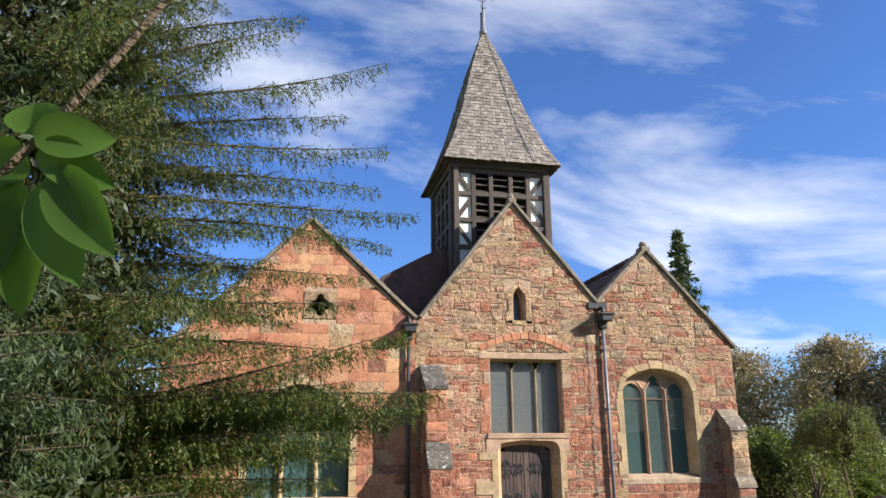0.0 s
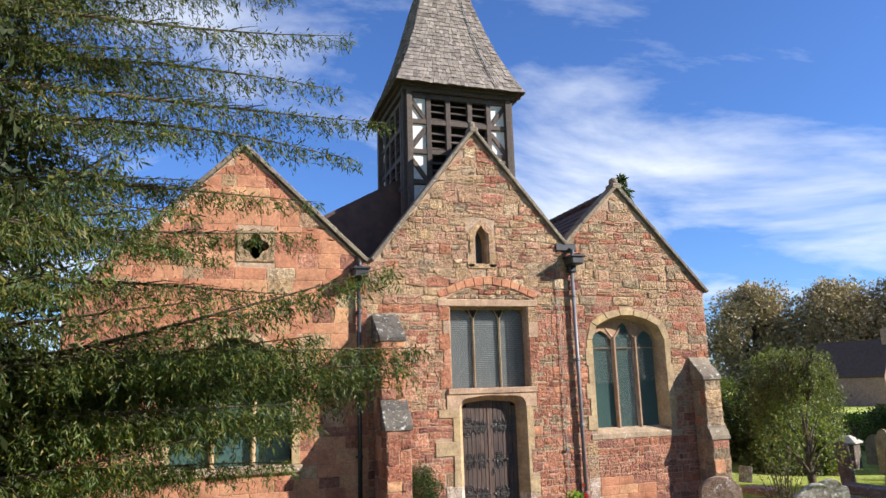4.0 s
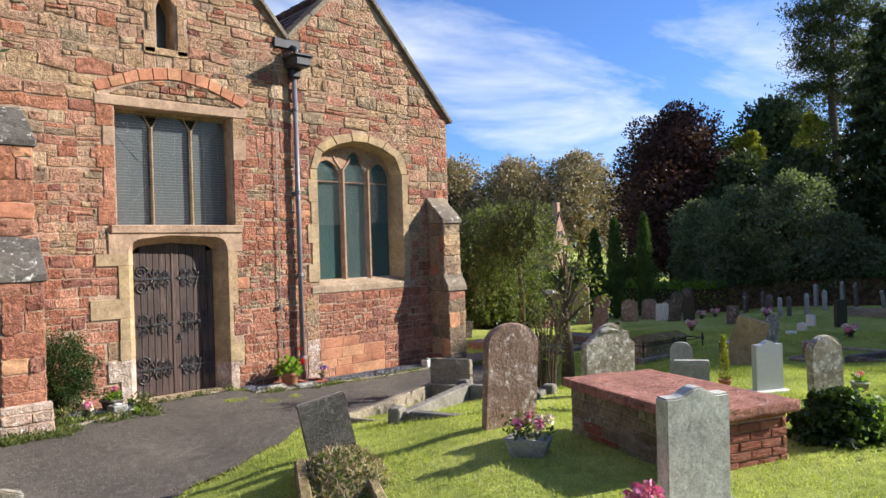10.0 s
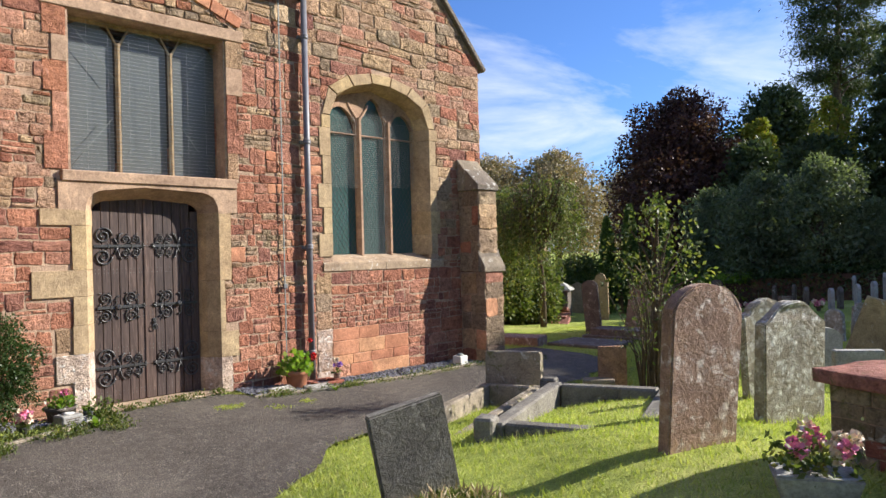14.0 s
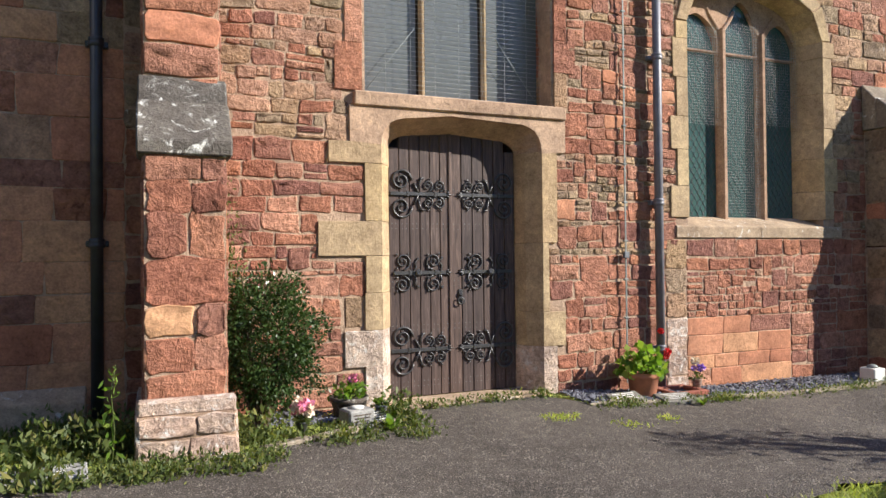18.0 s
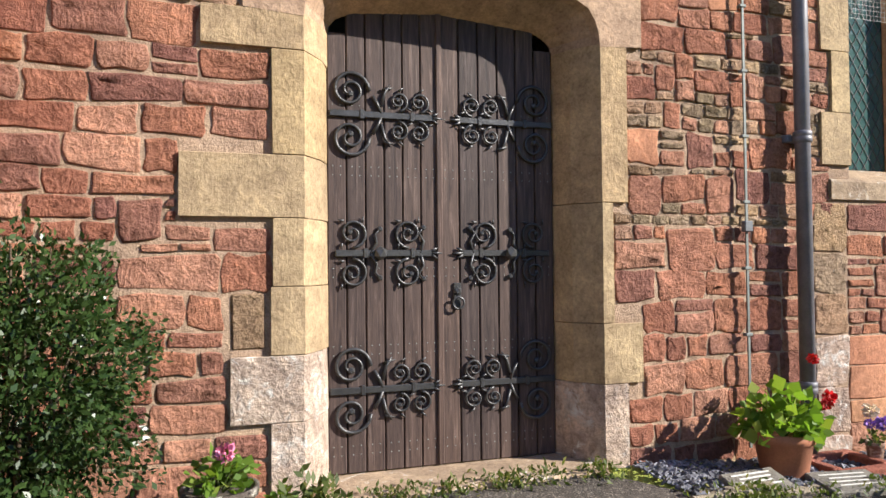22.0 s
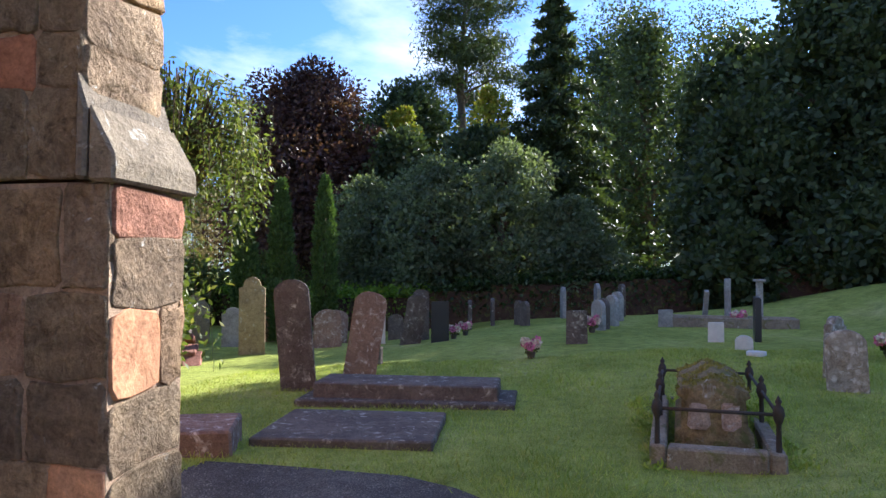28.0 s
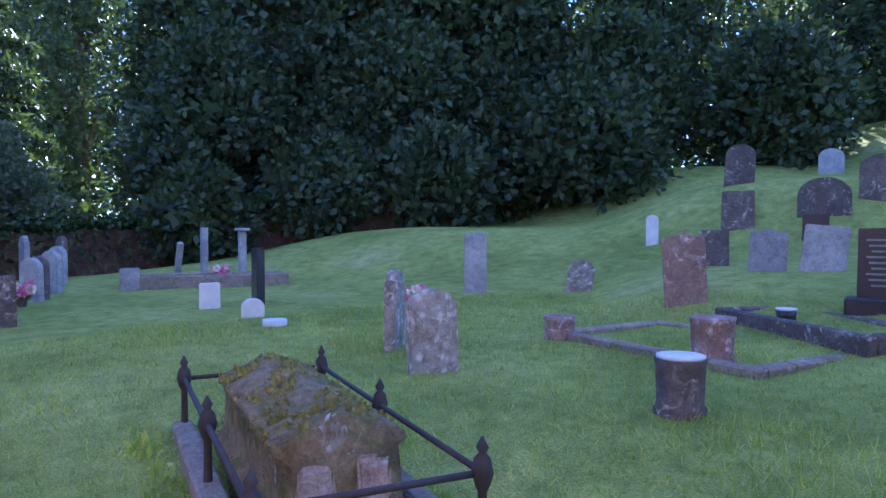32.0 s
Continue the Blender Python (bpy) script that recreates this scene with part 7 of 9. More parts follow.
def tree(label, x, y, h, r, mat, n, leaf, seed, bole=0.25, blobs=16, squash=0.8, cat="tree", name="tree", hang=0.0, taper=0.0, solid=0.5, fill=0.0):
    """A broad tree: tapered trunk, limbs to each clump, leaves scattered through uneven clumps."""
    rs = np.random.RandomState(seed)
    z0 = gz(x, y)
    tr = tagged(empty(name, pose(x, y, z0)), label, cat)
    top = h * 0.72
    trunk_mesh(tr, None, [(0, 0, -0.3), (0.05 * r, 0.02, h * 0.25), (0, 0.04 * r, h * 0.5), (0.02, 0, top)], [h * 0.03 + 0.06, h * 0.022 + 0.04, h * 0.014 + 0.02, 0.03])
    cs, segs = [], []
    for k in range(blobs):
        u = (k + 0.5) / blobs
        zz = h * (bole + (1 - bole) * (0.08 + 0.84 * u))
        prof = math.sin(math.pi * min(0.98, 0.18 + 0.8 * u)) ** 0.7 if not taper else (1 - u) ** taper + 0.1
        a = k * 2.4 + rs.uniform(-0.4, 0.4)
        rad = r * prof * rs.uniform(0.35, 0.75)
        c = np.array([rad * math.cos(a), rad * math.sin(a), zz])
        br = r * rs.uniform(0.32, 0.5) * (0.55 + 0.5 * prof)
        m = n // blobs
        v = rs.normal(size=(m, 3))
        v /= np.linalg.norm(v, axis=1, keepdims=True)
        rr = br * (solid + (1 - solid) * rs.rand(m)) ** 0.6 * (1 + 0.25 * np.sin(v[:, 0] * 7 + k) * np.sin(v[:, 2] * 6 + v[:, 1] * 5))
        p = v * rr[:, None]
        p[:, 2] *= squash
        cs.append((c + p, v))
        zb = min(zz * rs.uniform(0.55, 0.8), top)
        segs.append(([(0, 0, zb), tuple(c * np.array([0.5, 0.5, 0]) + np.array([0, 0, (zb + zz) / 2 + 0.1 * r])), tuple(c)], [0.012 * h, 0.007 * h, 0.012]))
    limbs_mesh(tr, segs)
    pts = np.concatenate([a for a, b in cs])
    up = np.concatenate([b for a, b in cs])
    quads = [leaves_at(rs, pts, leaf, 0.6, up, hang)]
    if fill:
        k = rs.choice(len(pts), int(len(pts) * min(0.6, 2 * fill)))
        quads.append(leaves_at(rs, (pts[k] - np.array([0, 0, h * 0.5])) * np.array([0.8, 0.8, 0.9]) + np.array([0, 0, h * 0.5]), leaf * 1.45, 0.7))
    soup("crown", np.concatenate(quads), 4, mat, tr)
    return tr


def conifer(label, x, y, h, r, mat, n, leaf, seed, droop=0.25, bole=0.06, cat="tree"):
    """A pointed conifer: whorls of drooping boughs on a straight trunk."""
    rs = np.random.RandomState(seed)
    tr = tagged(empty("conifer", pose(x, y, gz(x, y))), label, cat)
    trunk_mesh(tr, None, [(0, 0, -0.3), (0, 0, h * 0.5), (0, 0, h)], [h * 0.022, h * 0.012, 0.02])
    pts, segs = [], []
    nb = int(h * 7)
    for k in range(nb):
        u = k / nb
        z = h * (bole + (1 - bole) * u)
        L = r * (1 - u) ** 0.8 * rs.uniform(0.7, 1.1) + 0.15
        a = k * 2.399
        m = max(8, int(n / nb * (1.6 - 1.1 * u)))
        s = rs.rand(m) ** 0.7
        off = rs.normal(size=(m, 3)) * np.array([0.16, 0.16, 0.08]) * L * (0.4 + 0.6 * (1 - s))[:, None]
        d = np.array([math.cos(a), math.sin(a), 0])
        p = np.outer(s * L, d) + off
        p[:, 2] += z - droop * L * s ** 1.5
        pts.append(p)
        segs.append(([(0, 0, z), tuple(d * L * 0.5 + np.array([0, 0, z - droop * L * 0.3])), tuple(d * L + np.array([0, 0, z - droop * L]))], [0.01 * L + 0.01, 0.008 * L, 0.004]))
    limbs_mesh(tr, segs)
    soup("crown", leaves_at(rs, np.concatenate(pts), leaf, 0.3, None, 0.5), 4, mat, tr)
    return tr


# the big conifer over the path: limbs that turn up at the tip, hung with short sprays
def spray_conifer(label, x, y, h, seed, reach, nb, limbs, mat, inner=60000, near=1.0):
    rs = np.random.RandomState(seed)
    z0 = gz(x, y)
    tr = tagged(empty("conifer", pose(x, y, z0)), label, "tree")
    trunk_mesh(tr, None, [(0, 0, -0.4), (0.05, 0, h * 0.2), (0, 0.06, h * 0.5), (0, 0, h)], [h * 0.026, h * 0.021, h * 0.014, 0.04])
    P, D, segs, boughs = [], [], [], []
    for k in range(nb):
        u = k / nb
        a = (k * 2.399 + rs.uniform(-0.3, 0.3)) % (2 * math.pi)
        L = (reach * (1 - u) ** 0.5 + 0.4) * rs.uniform(0.66, 1.0)
        if limbs and min(a, 2 * math.pi - a) < 0.75:
            L = min(L, rs.uniform(3.1, 4.6))
        zs = 0.06 * h + (h - 0.1 * h) * u
        boughs.append((zs, (L * math.cos(a), L * math.sin(a), zs + L * rs.uniform(-0.2, 0.12)), rs.uniform(-0.02, 0.1), near))
    for tx, ty, tz, rise, th in limbs:
        boughs.append((tz - z0 - rise, (tx, ty, tz - z0), rs.uniform(-0.05, 0.0), th))
    for zs, tip, sag, th in boughs:
        tip = np.array(tip)
        L = math.hypot(tip[0], tip[1])
        d = np.array([tip[0] / L, tip[1] / L, 0.0])
        lat = np.array([-d[1], d[0], 0.0])
        wob = rs.uniform(-0.03, 0.03, 2) * L

        def at(s):
            s = np.asarray(s, float)
            flat = np.outer(s, tip * np.array([1, 1, 0])) + np.outer(np.sin(np.pi * s), lat * wob[0]) + np.outer(np.sin(2 * np.pi * s), lat * wob[1])
            flat[:, 2] = zs + (tip[2] - zs) * (0.35 * s + 0.65 * s ** 2.2) - sag * L * np.sin(np.pi * s)
            return flat
        segs.append(([tuple(p) for p in at(np.linspace(0, 1, 7))], [0.05, 0.042, 0.033, 0.024, 0.016, 0.009, 0.004]))
        far_side = tip[1] > 0.6 * abs(tip[0]) or tip[0] < -0.8 * abs(tip[1]) - 0.5 or zs > 0.8 * max(h, 8)
        nt = int(L * (7 if far_side else 17 if th < 1.3 else 24))
        s = 0.14 + 0.86 * (np.arange(nt) + rs.rand(nt)) / nt
        base = at(s)
        side = np.where(np.arange(nt) % 2, 1.0, -1.0)
        tl = (0.12 + 0.9 * (1 - s) ** 0.85) * rs.uniform(0.55, 1.15, nt) * min(1.0, L / 2.5)
        td = d * rs.uniform(0.55, 1.0, nt)[:, None] + lat * (side * rs.uniform(0.3, 0.9, nt))[:, None]
        td[:, 2] += rs.uniform(-0.12, 0.2, nt)
        td /= np.linalg.norm(td, axis=1, keepdims=True)
        for i in range(nt):
            m = max(2, int(tl[i] * (8 if far_side else 14)))
            q = (np.arange(m) + rs.rand(m)) / m
            p = base[i] + np.outer(q * tl[i], td[i])
            p[:, 2] -= 0.22 * tl[i] * q ** 2
            if tl[i] > 0.4 and th >= 1.0:
                segs.append(([tuple(base[i]), tuple(p[m // 2]), tuple(p[-1])], [0.009, 0.006, 0.002]))
            # the short hanging sprays, longest half way along the limb
            hl = rs.uniform(0.07, 0.24, m) * th * (0.6 + 0.85 * (1 - s[i]) ** 0.6) * (1.2 - 0.4 * q)
            steps = 6 if far_side else int(9 * max(1.0, th))
            tilt = td[i] * 0.35 + rs.normal(size=(m, 3)) * 0.16
            for e in range(steps):
                f = (e + 0.2) / steps
                pk = p + tilt * (hl * f)[:, None] + rs.normal(size=(m, 3)) * 0.009
                pk[:, 2] -= hl * f
                P.append(pk)
                D.append(tilt + rs.normal(size=(m, 3)) * 0.4 + np.array([0, 0, -0.8]))
            # needles standing along the side branch itself
            pk = p + rs.normal(size=(m, 3)) * 0.012
            P.append(pk); D.append(td[i] + rs.normal(size=(m, 3)) * 0.5 + np.array([0, 0, 0.25]))
    P, D = np.concatenate(P), np.concatenate(D)
    limbs_mesh(tr, segs)
    soup("needles", leaves_at(rs, P, 0.07, 0.2, D * 1.7, 0.05, 0.1), 4, mat, tr)
    # inner sprays in a darker needle colour that paints the shade inside the crown
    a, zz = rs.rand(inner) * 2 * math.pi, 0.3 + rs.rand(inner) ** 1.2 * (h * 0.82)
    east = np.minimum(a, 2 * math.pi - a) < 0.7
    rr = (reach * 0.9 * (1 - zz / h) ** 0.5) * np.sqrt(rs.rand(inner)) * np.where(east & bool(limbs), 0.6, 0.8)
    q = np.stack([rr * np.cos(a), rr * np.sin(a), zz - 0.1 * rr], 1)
    tagged(soup("inner_foliage", leaves_at(rs, q, 0.15, 0.35, None, 0.6), 4, LEAF_SHADE, tr, "inner sprays with shade in their colour"), kind="stuff")
    return tr


# limbs on the church side: tip east, tip north, height, rise towards the tip, fullness
LONG_LIMBS = ((5.6, 0.0, 8.83, 1.5, 1.2), (4.25, 0.2, 9.65, 0.9, 1.2), (4.1, -0.5, 9.0, 1.1, 1.2), (5.0, 0.6, 8.1, 1.0, 1.1), (5.63, 0.1, 7.36, 0.35, 1.2), (5.55, 0.3, 6.71, 0.15, 1.2), (6.1, 0.1, 6.25, 0.05, 1.2),
         (5.64, -0.3, 5.6, -0.2, 1.2), (5.3, 0.5, 5.3, 0.3, 1.2), (5.1, -0.2, 4.75, 0.1, 1.2), (5.15, 0.3, 4.1, 0.1, 1.2), (5.7, -1.6, 4.15, 1.1, 1.3), (6.3, -0.5, 3.44, 0.3, 1.7), (6.0, -0.9, 3.25, 0.2, 1.7), (5.8, 0.5, 3.2, 0.1, 1.7),
         (5.6, -0.6, 3.0, 0.05, 1.8), (5.2, 0.3, 2.7, 0.0, 1.7), (4.9, -0.2, 2.3, 0.0, 1.3), (4.6, 0.9, 2.7, 0.1, 1.4), (5.0, -1.2, 2.9, 0.1, 1.7), (4.4, -0.3, 3.4, 0.2, 1.4), (5.0, -1.5, 3.5, 0.3, 1.4))
spray_conifer("tall hemlock-like conifer with drooping yellow-green sprays over the path", -10.6, -8.3, 14.0, 3, 5.6, 230, LONG_LIMBS, LEAF_YEW)
# dark needles paint the shade that lies on these near boughs
spray_conifer("low hemlock-like conifer beside the path, shade put in its needle colour", -9.9, -12.9, 4.9, 12, 2.7, 130, (), LEAF_DARK, inner=34000, near=1.5)

# trees behind the graveyard
for k, (x, y, h, r, n) in enumerate(((34, 29.5, 10.6, 5.0, 15000), (38.5, 26.5, 10.4, 4.8, 15000), (42, 22.5, 10.8, 5.0, 15000), (30, 36, 10.4, 5.4, 12000), (47, 33, 11.0, 6.0, 12000), (52, 22, 9.6, 5.0, 9000), (22, 44, 10.8, 6.0, 10000))):
    tree("rounded autumn tree with thinning brown leaves, far beyond the churchyard", -5 + (x + 5) * 1.9, -13 + (y + 13) * 1.9, 3 + (h - 3) * 1.9, r * 1.8, LEAF_BROWN, int(n * 1.3), 0.42, 40 + k, 0.1, 26, solid=0.2, fill=0.1)
tree("dark purple copper beech beyond the wall", 33.6, 9.2, 11.0, 4.6, LEAF_PURPLE, 30000, 0.18, 60, 0.05, 26, fill=0.25)
tree("dark purple copper beech beyond the wall", 37.5, 12.0, 9.5, 4.2, LEAF_PURPLE, 16000, 0.2, 61, 0.05, 20, fill=0.25)
tree("small tree with bright yellow-green autumn leaves", 33.2, 4.9, 8.7, 1.15, LEAF_YELLOW, 5000, 0.17, 62, 0.55, 11)
tree("small tree turning orange and yellow", 31.0, 0.8, 8.8, 1.0, LEAF_YELLOW, 3500, 0.17, 63, 0.55, 10)
for k, (x, y, h, r, n) in enumerate(((77, 19.5, 21.0, 7.5, 13000), (78, 13, 23.0, 7.5, 13000), (79.6, 6.6, 24.0, 7.5, 13000), (31.5, 4.5, 7.4, 2.4, 12000), (29.5, 1.0, 6.9, 2.3, 12000), (26, -33, 17, 6.5, 16000), (66, -7, 27, 8.5, 16000), (70, -15, 27, 8.5, 14000), (38.5, 5.9, 11.6, 3.4, 20000), (33.5, -9.6, 11.0, 4.2, 24000), (29.5, -12.0, 13.8, 4.6, 24000), (27.2, -17.2, 12.4, 4.6, 22000), (24.5, -22.5, 10.4, 4.2, 18000),
                                    (19.0, -28.5, 9.6, 4.6, 16000), (11.5, -31.0, 9.4, 4.6, 14000), (3.5, -33.0, 9.0, 4.6, 9000), (27.0, -7.9, 6.6, 3.0, 14000), (26.6, -13.4, 12.2, 3.6, 22000), (25.4, -16.4, 11.6, 3.2, 18000), (49.7, -7.1, 19.0, 4.6, 16000), (59.2, -5.0, 21.0, 4.8, 14000), (24.5, -12.5, 6.0, 2.6, 11000), (21.5, -18.0, 4.6, 2.4, 9000), (40.9, 9.7, 9.5, 3.9, 11000), (23.3, -9.6, 2.4, 1.6, 7000), (22.3, -12.2, 2.6, 1.7, 7000), (23.9, -6.6, 2.2, 1.4, 6000), (23.5, -15.0, 4.2, 2.6, 11000), (20.5, -16.2, 3.0, 2.2, 9000), (18.0, -20.5, 3.6, 2.4, 9000), (14.5, -24.0, 3.4, 2.6, 9000))):
    tree("dense dark evergreen tree shading the graveyard", x, y, h, r, LEAF_DARK, int(n * 0.8), 0.235, 70 + k, 0.0, 30, 1.0, fill=0.3)
for k, (x, y, h, r) in enumerate(((26.0, 2.0, 5.3, 2.3), (25.6, -0.3, 5.5, 2.2), (27.0, 4.4, 5.0, 2.0), (25.0, -2.3, 3.6, 1.5))):
    tree("spreading shrub with grey-green leaves over the wall", x, y, h, r, LEAF_SILVER, 13000, 0.13, 90 + k, 0.0, 18, 1.0, "shrub", "shrub", fill=0.15)
# Scots pine with a clear stem
pine = tagged(empty("pine_tree", pose(42.0, 3.3, gz(42.0, 3.3))), "tall Scots pine with open clumps of needles", "tree")
rs = np.random.RandomState(17)
trunk_mesh(pine, None, [(0, 0, -0.3), (0.3, 0.15, 6), (0, 0.4, 12), (0.4, 0, 18.5)], [0.34, 0.28, 0.2, 0.05])
pp, seg = [], []
for k in range(26):
    z = 11.2 + 7.4 * (k / 26)
    a, L = k * 2.4, rs.uniform(1.0, 3.0) * (1.1 - 0.55 * k / 26)
    c = np.array([L * math.cos(a), L * math.sin(a), z + rs.uniform(-0.2, 0.5)])
    v = rs.normal(size=(900, 3)) * np.array([0.6, 0.6, 0.26])
    pp.append(c + v)
    seg.append(([(0.1, 0.1, z - 0.5), tuple(c * np.array([0.6, 0.6, 1])), tuple(c)], [0.07, 0.04, 0.015]))
limbs_mesh(pine, seg)
soup("crown", leaves_at(rs, np.concatenate(pp), 0.3, 0.22), 4, LEAF_DARK, pine)
# weeping birch, cypresses, laurels by the wall
weep = tagged(empty("weeping_tree", pose(12.55, 3.15, gz(12.55, 3.15))), "weeping tree with trailing green and yellow branches", "tree")
trunk_mesh(weep, None, [(0, 0, -0.3), (0.1, 0.05, 1.2), (-0.05, 0.1, 2.5), (0.1, 0, 3.9)], [0.1, 0.08, 0.055, 0.015])
pp, seg = [], []
for k in range(180):
    a, L = k * 2.4, 1.42 * math.sqrt(rs.uniform(0.03, 1.0)) * (1 + 0.18 * math.sin(k * 2.4 * 3 + 1))
    z = 4.3 - 0.36 * L ** 1.6 + rs.uniform(-0.9, 0.2)
    bx0, by0 = L * math.cos(a), L * math.sin(a)
    # the strands trail lower on the church side
    drop = min(z - 0.25, rs.uniform(0.4, 1.5) * (0.45 + 0.4 * L) * (2.3 if by0 - bx0 > 0.0 else 1.0))
    m = int(20 + drop * 34)
    q = rs.rand(m)
    sway = rs.uniform(-0.15, 0.15, 2)
    p = np.stack([bx0 * (0.75 + 0.25 * np.minimum(1, q * 3)) + sway[0] * q + 0.07 * rs.normal(size=m), by0 * (0.75 + 0.25 * np.minimum(1, q * 3)) + sway[1] * q + 0.07 * rs.normal(size=m), z + 0.12 - drop * q], 1)
    pp.append(p)
    seg.append(([(0, 0.06, 2.1 + 0.5 * rs.rand()), (bx0 * 0.6, by0 * 0.6, z + 0.1), (bx0, by0, z - 0.05), (bx0 * 1.03 + sway[0], by0 * 1.03 + sway[1], z - drop)], [0.02, 0.012, 0.007, 0.002]))
limbs_mesh(weep, seg)
soup("crown", leaves_at(rs, np.concatenate(pp), 0.1, 0.4, None, 0.9), 4, LEAF_WEEP, weep)
tree("leafy green tree at the far side of the church", 16.0, 7.6, 4.4, 2.4, LEAF_WEEP, 26000, 0.1, 118, 0.0, 34, 1.1, hang=0.5, fill=0.1)
for k, (x, y, h) in enumerate(((20.5, 5.95, 3.7), (20.6, 5.0, 4.1), (21.5, 4.15, 4.3))):
    cy = tagged(empty("cypress", pose(x, y, gz(x, y))), "slim dark green columnar cypress", "cypress", "cypresses by the wall")
    trunk_mesh(cy, None, [(0, 0, -0.2), (0, 0, h * 0.9)], [0.09, 0.02])
    m = 9000
    u = rs.rand(m)
    rad = 0.31 * np.sin(np.pi * np.clip(0.2 + 0.8 * u, 0, 1)) ** 0.6 * (0.8 + 0.2 * rs.rand(m)) * (1 + 0.12 * np.sin(u * 40 + rs.rand(m) * 2))
    a = rs.rand(m) * 2 * np.pi
    p = np.stack([rad * np.cos(a), rad * np.sin(a), 0.05 + u * h], 1)
    soup("crown", leaves_at(rs, p, 0.13, 0.35, np.stack([np.cos(a) * 0.4, np.sin(a) * 0.4, np.full(m, 1.6)], 1)), 4, LEAF_CYPRESS, cy)
for k, (x, y, h, r) in enumerate(((19.0, 10.5, 3.0, 2.0), (16.0, 12.0, 3.4, 2.2), (24.5, 10.0, 1.9, 1.8), (26.5, 8.0, 2.2, 1.6), (13.5, 9.5, 2.6, 1.6), (13.8, 5.7, 2.5, 1.3), (15.0, 5.3, 1.9, 1.0))):
    tree("leafy green shrub at the edge of the churchyard", x, y, h, r, LEAF_GREEN, 9000, 0.13, 120 + k, 0.0, 16, 1.0, "shrub", "shrub", fill=0.15)
conifer("broad dark conifer with layered drooping boughs behind the graveyard", 33.0, -1.7, 13.2, 3.6, LEAF_DARK, 42000, 0.3, 133, 0.3, 0.05)
conifer("pointed dark conifer rising behind the church roof", 17.2, 19.8, 15.6, 2.6, LEAF_DARK, 16000, 0.3, 131)

# boundary wall with ivy
bw = tagged(empty("boundary_wall"), "old red brick churchyard wall topped with ivy", "wall")
wp = [(26, 14), (24.6, 8), (24.4, 2), (24.2, -4), (23.4, -8.5), (22.0, -12.5)]
for (xa, ya), (xb, yb) in zip(wp, wp[1:]):
    L = math.hypot(xb - xa, yb - ya)
    ang = math.atan2(yb - ya, xb - xa)
    n = max(1, int(L / 2))
    for i in range(n):
        u = (i + 0.5) / n
        x, y = xa + (xb - xa) * u, ya + (yb - ya) * u
        bm = bmesh.new()
        add_box(bm, -L / n / 2, L / n / 2, -0.17, 0.17, -0.8, 1.0, 0.02, Matrix.Translation((x, y, gz(x, y))) @ Matrix.Rotation(ang, 4, 'Z'))
        part("wall_length", bm, WALL_BRICK, bw)
pp = []
for (xa, ya), (xb, yb) in zip(wp, wp[1:]):
    m = 5200
    u = rs.rand(m)
    x, y = xa + (xb - xa) * u + rs.normal(size=m) * 0.2, ya + (yb - ya) * u + rs.normal(size=m) * 0.16
    pp.append(np.stack([x, y, ground_z(x, y) + 1.06 + np.abs(rs.normal(size=m)) * 0.14 - 0.9 * rs.rand(m) * (rs.rand(m) < 0.45)], 1))
soup("ivy", leaves_at(rs, np.concatenate(pp[:2]), 0.11, 0.8), 4, LEAF_LIGHT, bw, "bright ivy along the wall top")
soup("ivy", leaves_at(rs, np.concatenate(pp[2:]), 0.11, 0.8), 4, LEAF_GLOSSY, bw, "dark ivy hanging over the wall")

# brick cottage in the distance
cot = tagged(empty("cottage", pose(70, 47, -1, 0, 0, 11)), "red brick cottage with a steep gable and chimney, far off", "house")
part("wall", plate([(-2.3, 0), (2.3, 0), (2.3, 4.2), (0, 8.0), (-2.3, 4.2)], [[(-0.8, 4.6), (-0.2, 4.6), (-0.2, 5.6), (-0.8, 5.6)], [(0.2, 4.6), (0.8, 4.6), (0.8, 5.6), (0.2, 5.6)]], 0.35), PALE_BRICK, cot)
for s in (-1, 1):
    box_part("side_wall", min(s * 2.3, s * 1.95), max(s * 2.3, s * 1.95), 0.36, 9, 0, 4.15, PALE_BRICK, cot, 0.0)
    bm = bmesh.new()
    q = [(s * 2.6, 3.8), (0, 8.15), (0, 7.95), (s * 2.5, 3.7)]
    a = [bm.verts.new((x, -0.1, z)) for x, z in q]
    b = [bm.verts.new((x, 9.2, z)) for x, z in q]
    bm.faces.new(a); bm.faces.new(b[::-1])
    for i in range(4):
        bm.faces.new((a[i], a[(i + 1) % 4], b[(i + 1) % 4], b[i]))
    part("roof", bm, TILE, cot)
box_part("chimney", -0.4, 0.4, 0.1, 0.9, 7.2, 9.4, PALE_BRICK, cot, 0.03)
for xw in (-0.5, 0.5):
    w = box_part("window", xw - 0.3, xw + 0.3, 0.12, 0.2, 4.6, 5.6, PLASTER, cot, 0.0)
    box_part("pane", xw - 0.24, xw + 0.24, 0.1, 0.118, 4.66, 5.54, GLASS_DULL, w, 0.0)

# ---- shrubs and pots against the wall ----
bush = tagged(empty("holly_bush", pose(-1.98, -0.52, gz(-1.95, -0.5))), "small dark glossy evergreen bush growing between buttress and door", "shrub")
segs, pp = [], []
for k in range(16):
    a = k * 2.4
    tip = np.array([0.38 * math.cos(a) * rs.uniform(0.4, 1), 0.3 * math.sin(a) * rs.uniform(0.4, 1), rs.uniform(0.6, 1.35)])
    segs.append(([(0.03 * math.cos(a), 0.03 * math.sin(a), -0.05), tuple(tip * np.array([0.5, 0.5, 0.5])), tuple(tip)], [0.016, 0.01, 0.004]))
m = 15000
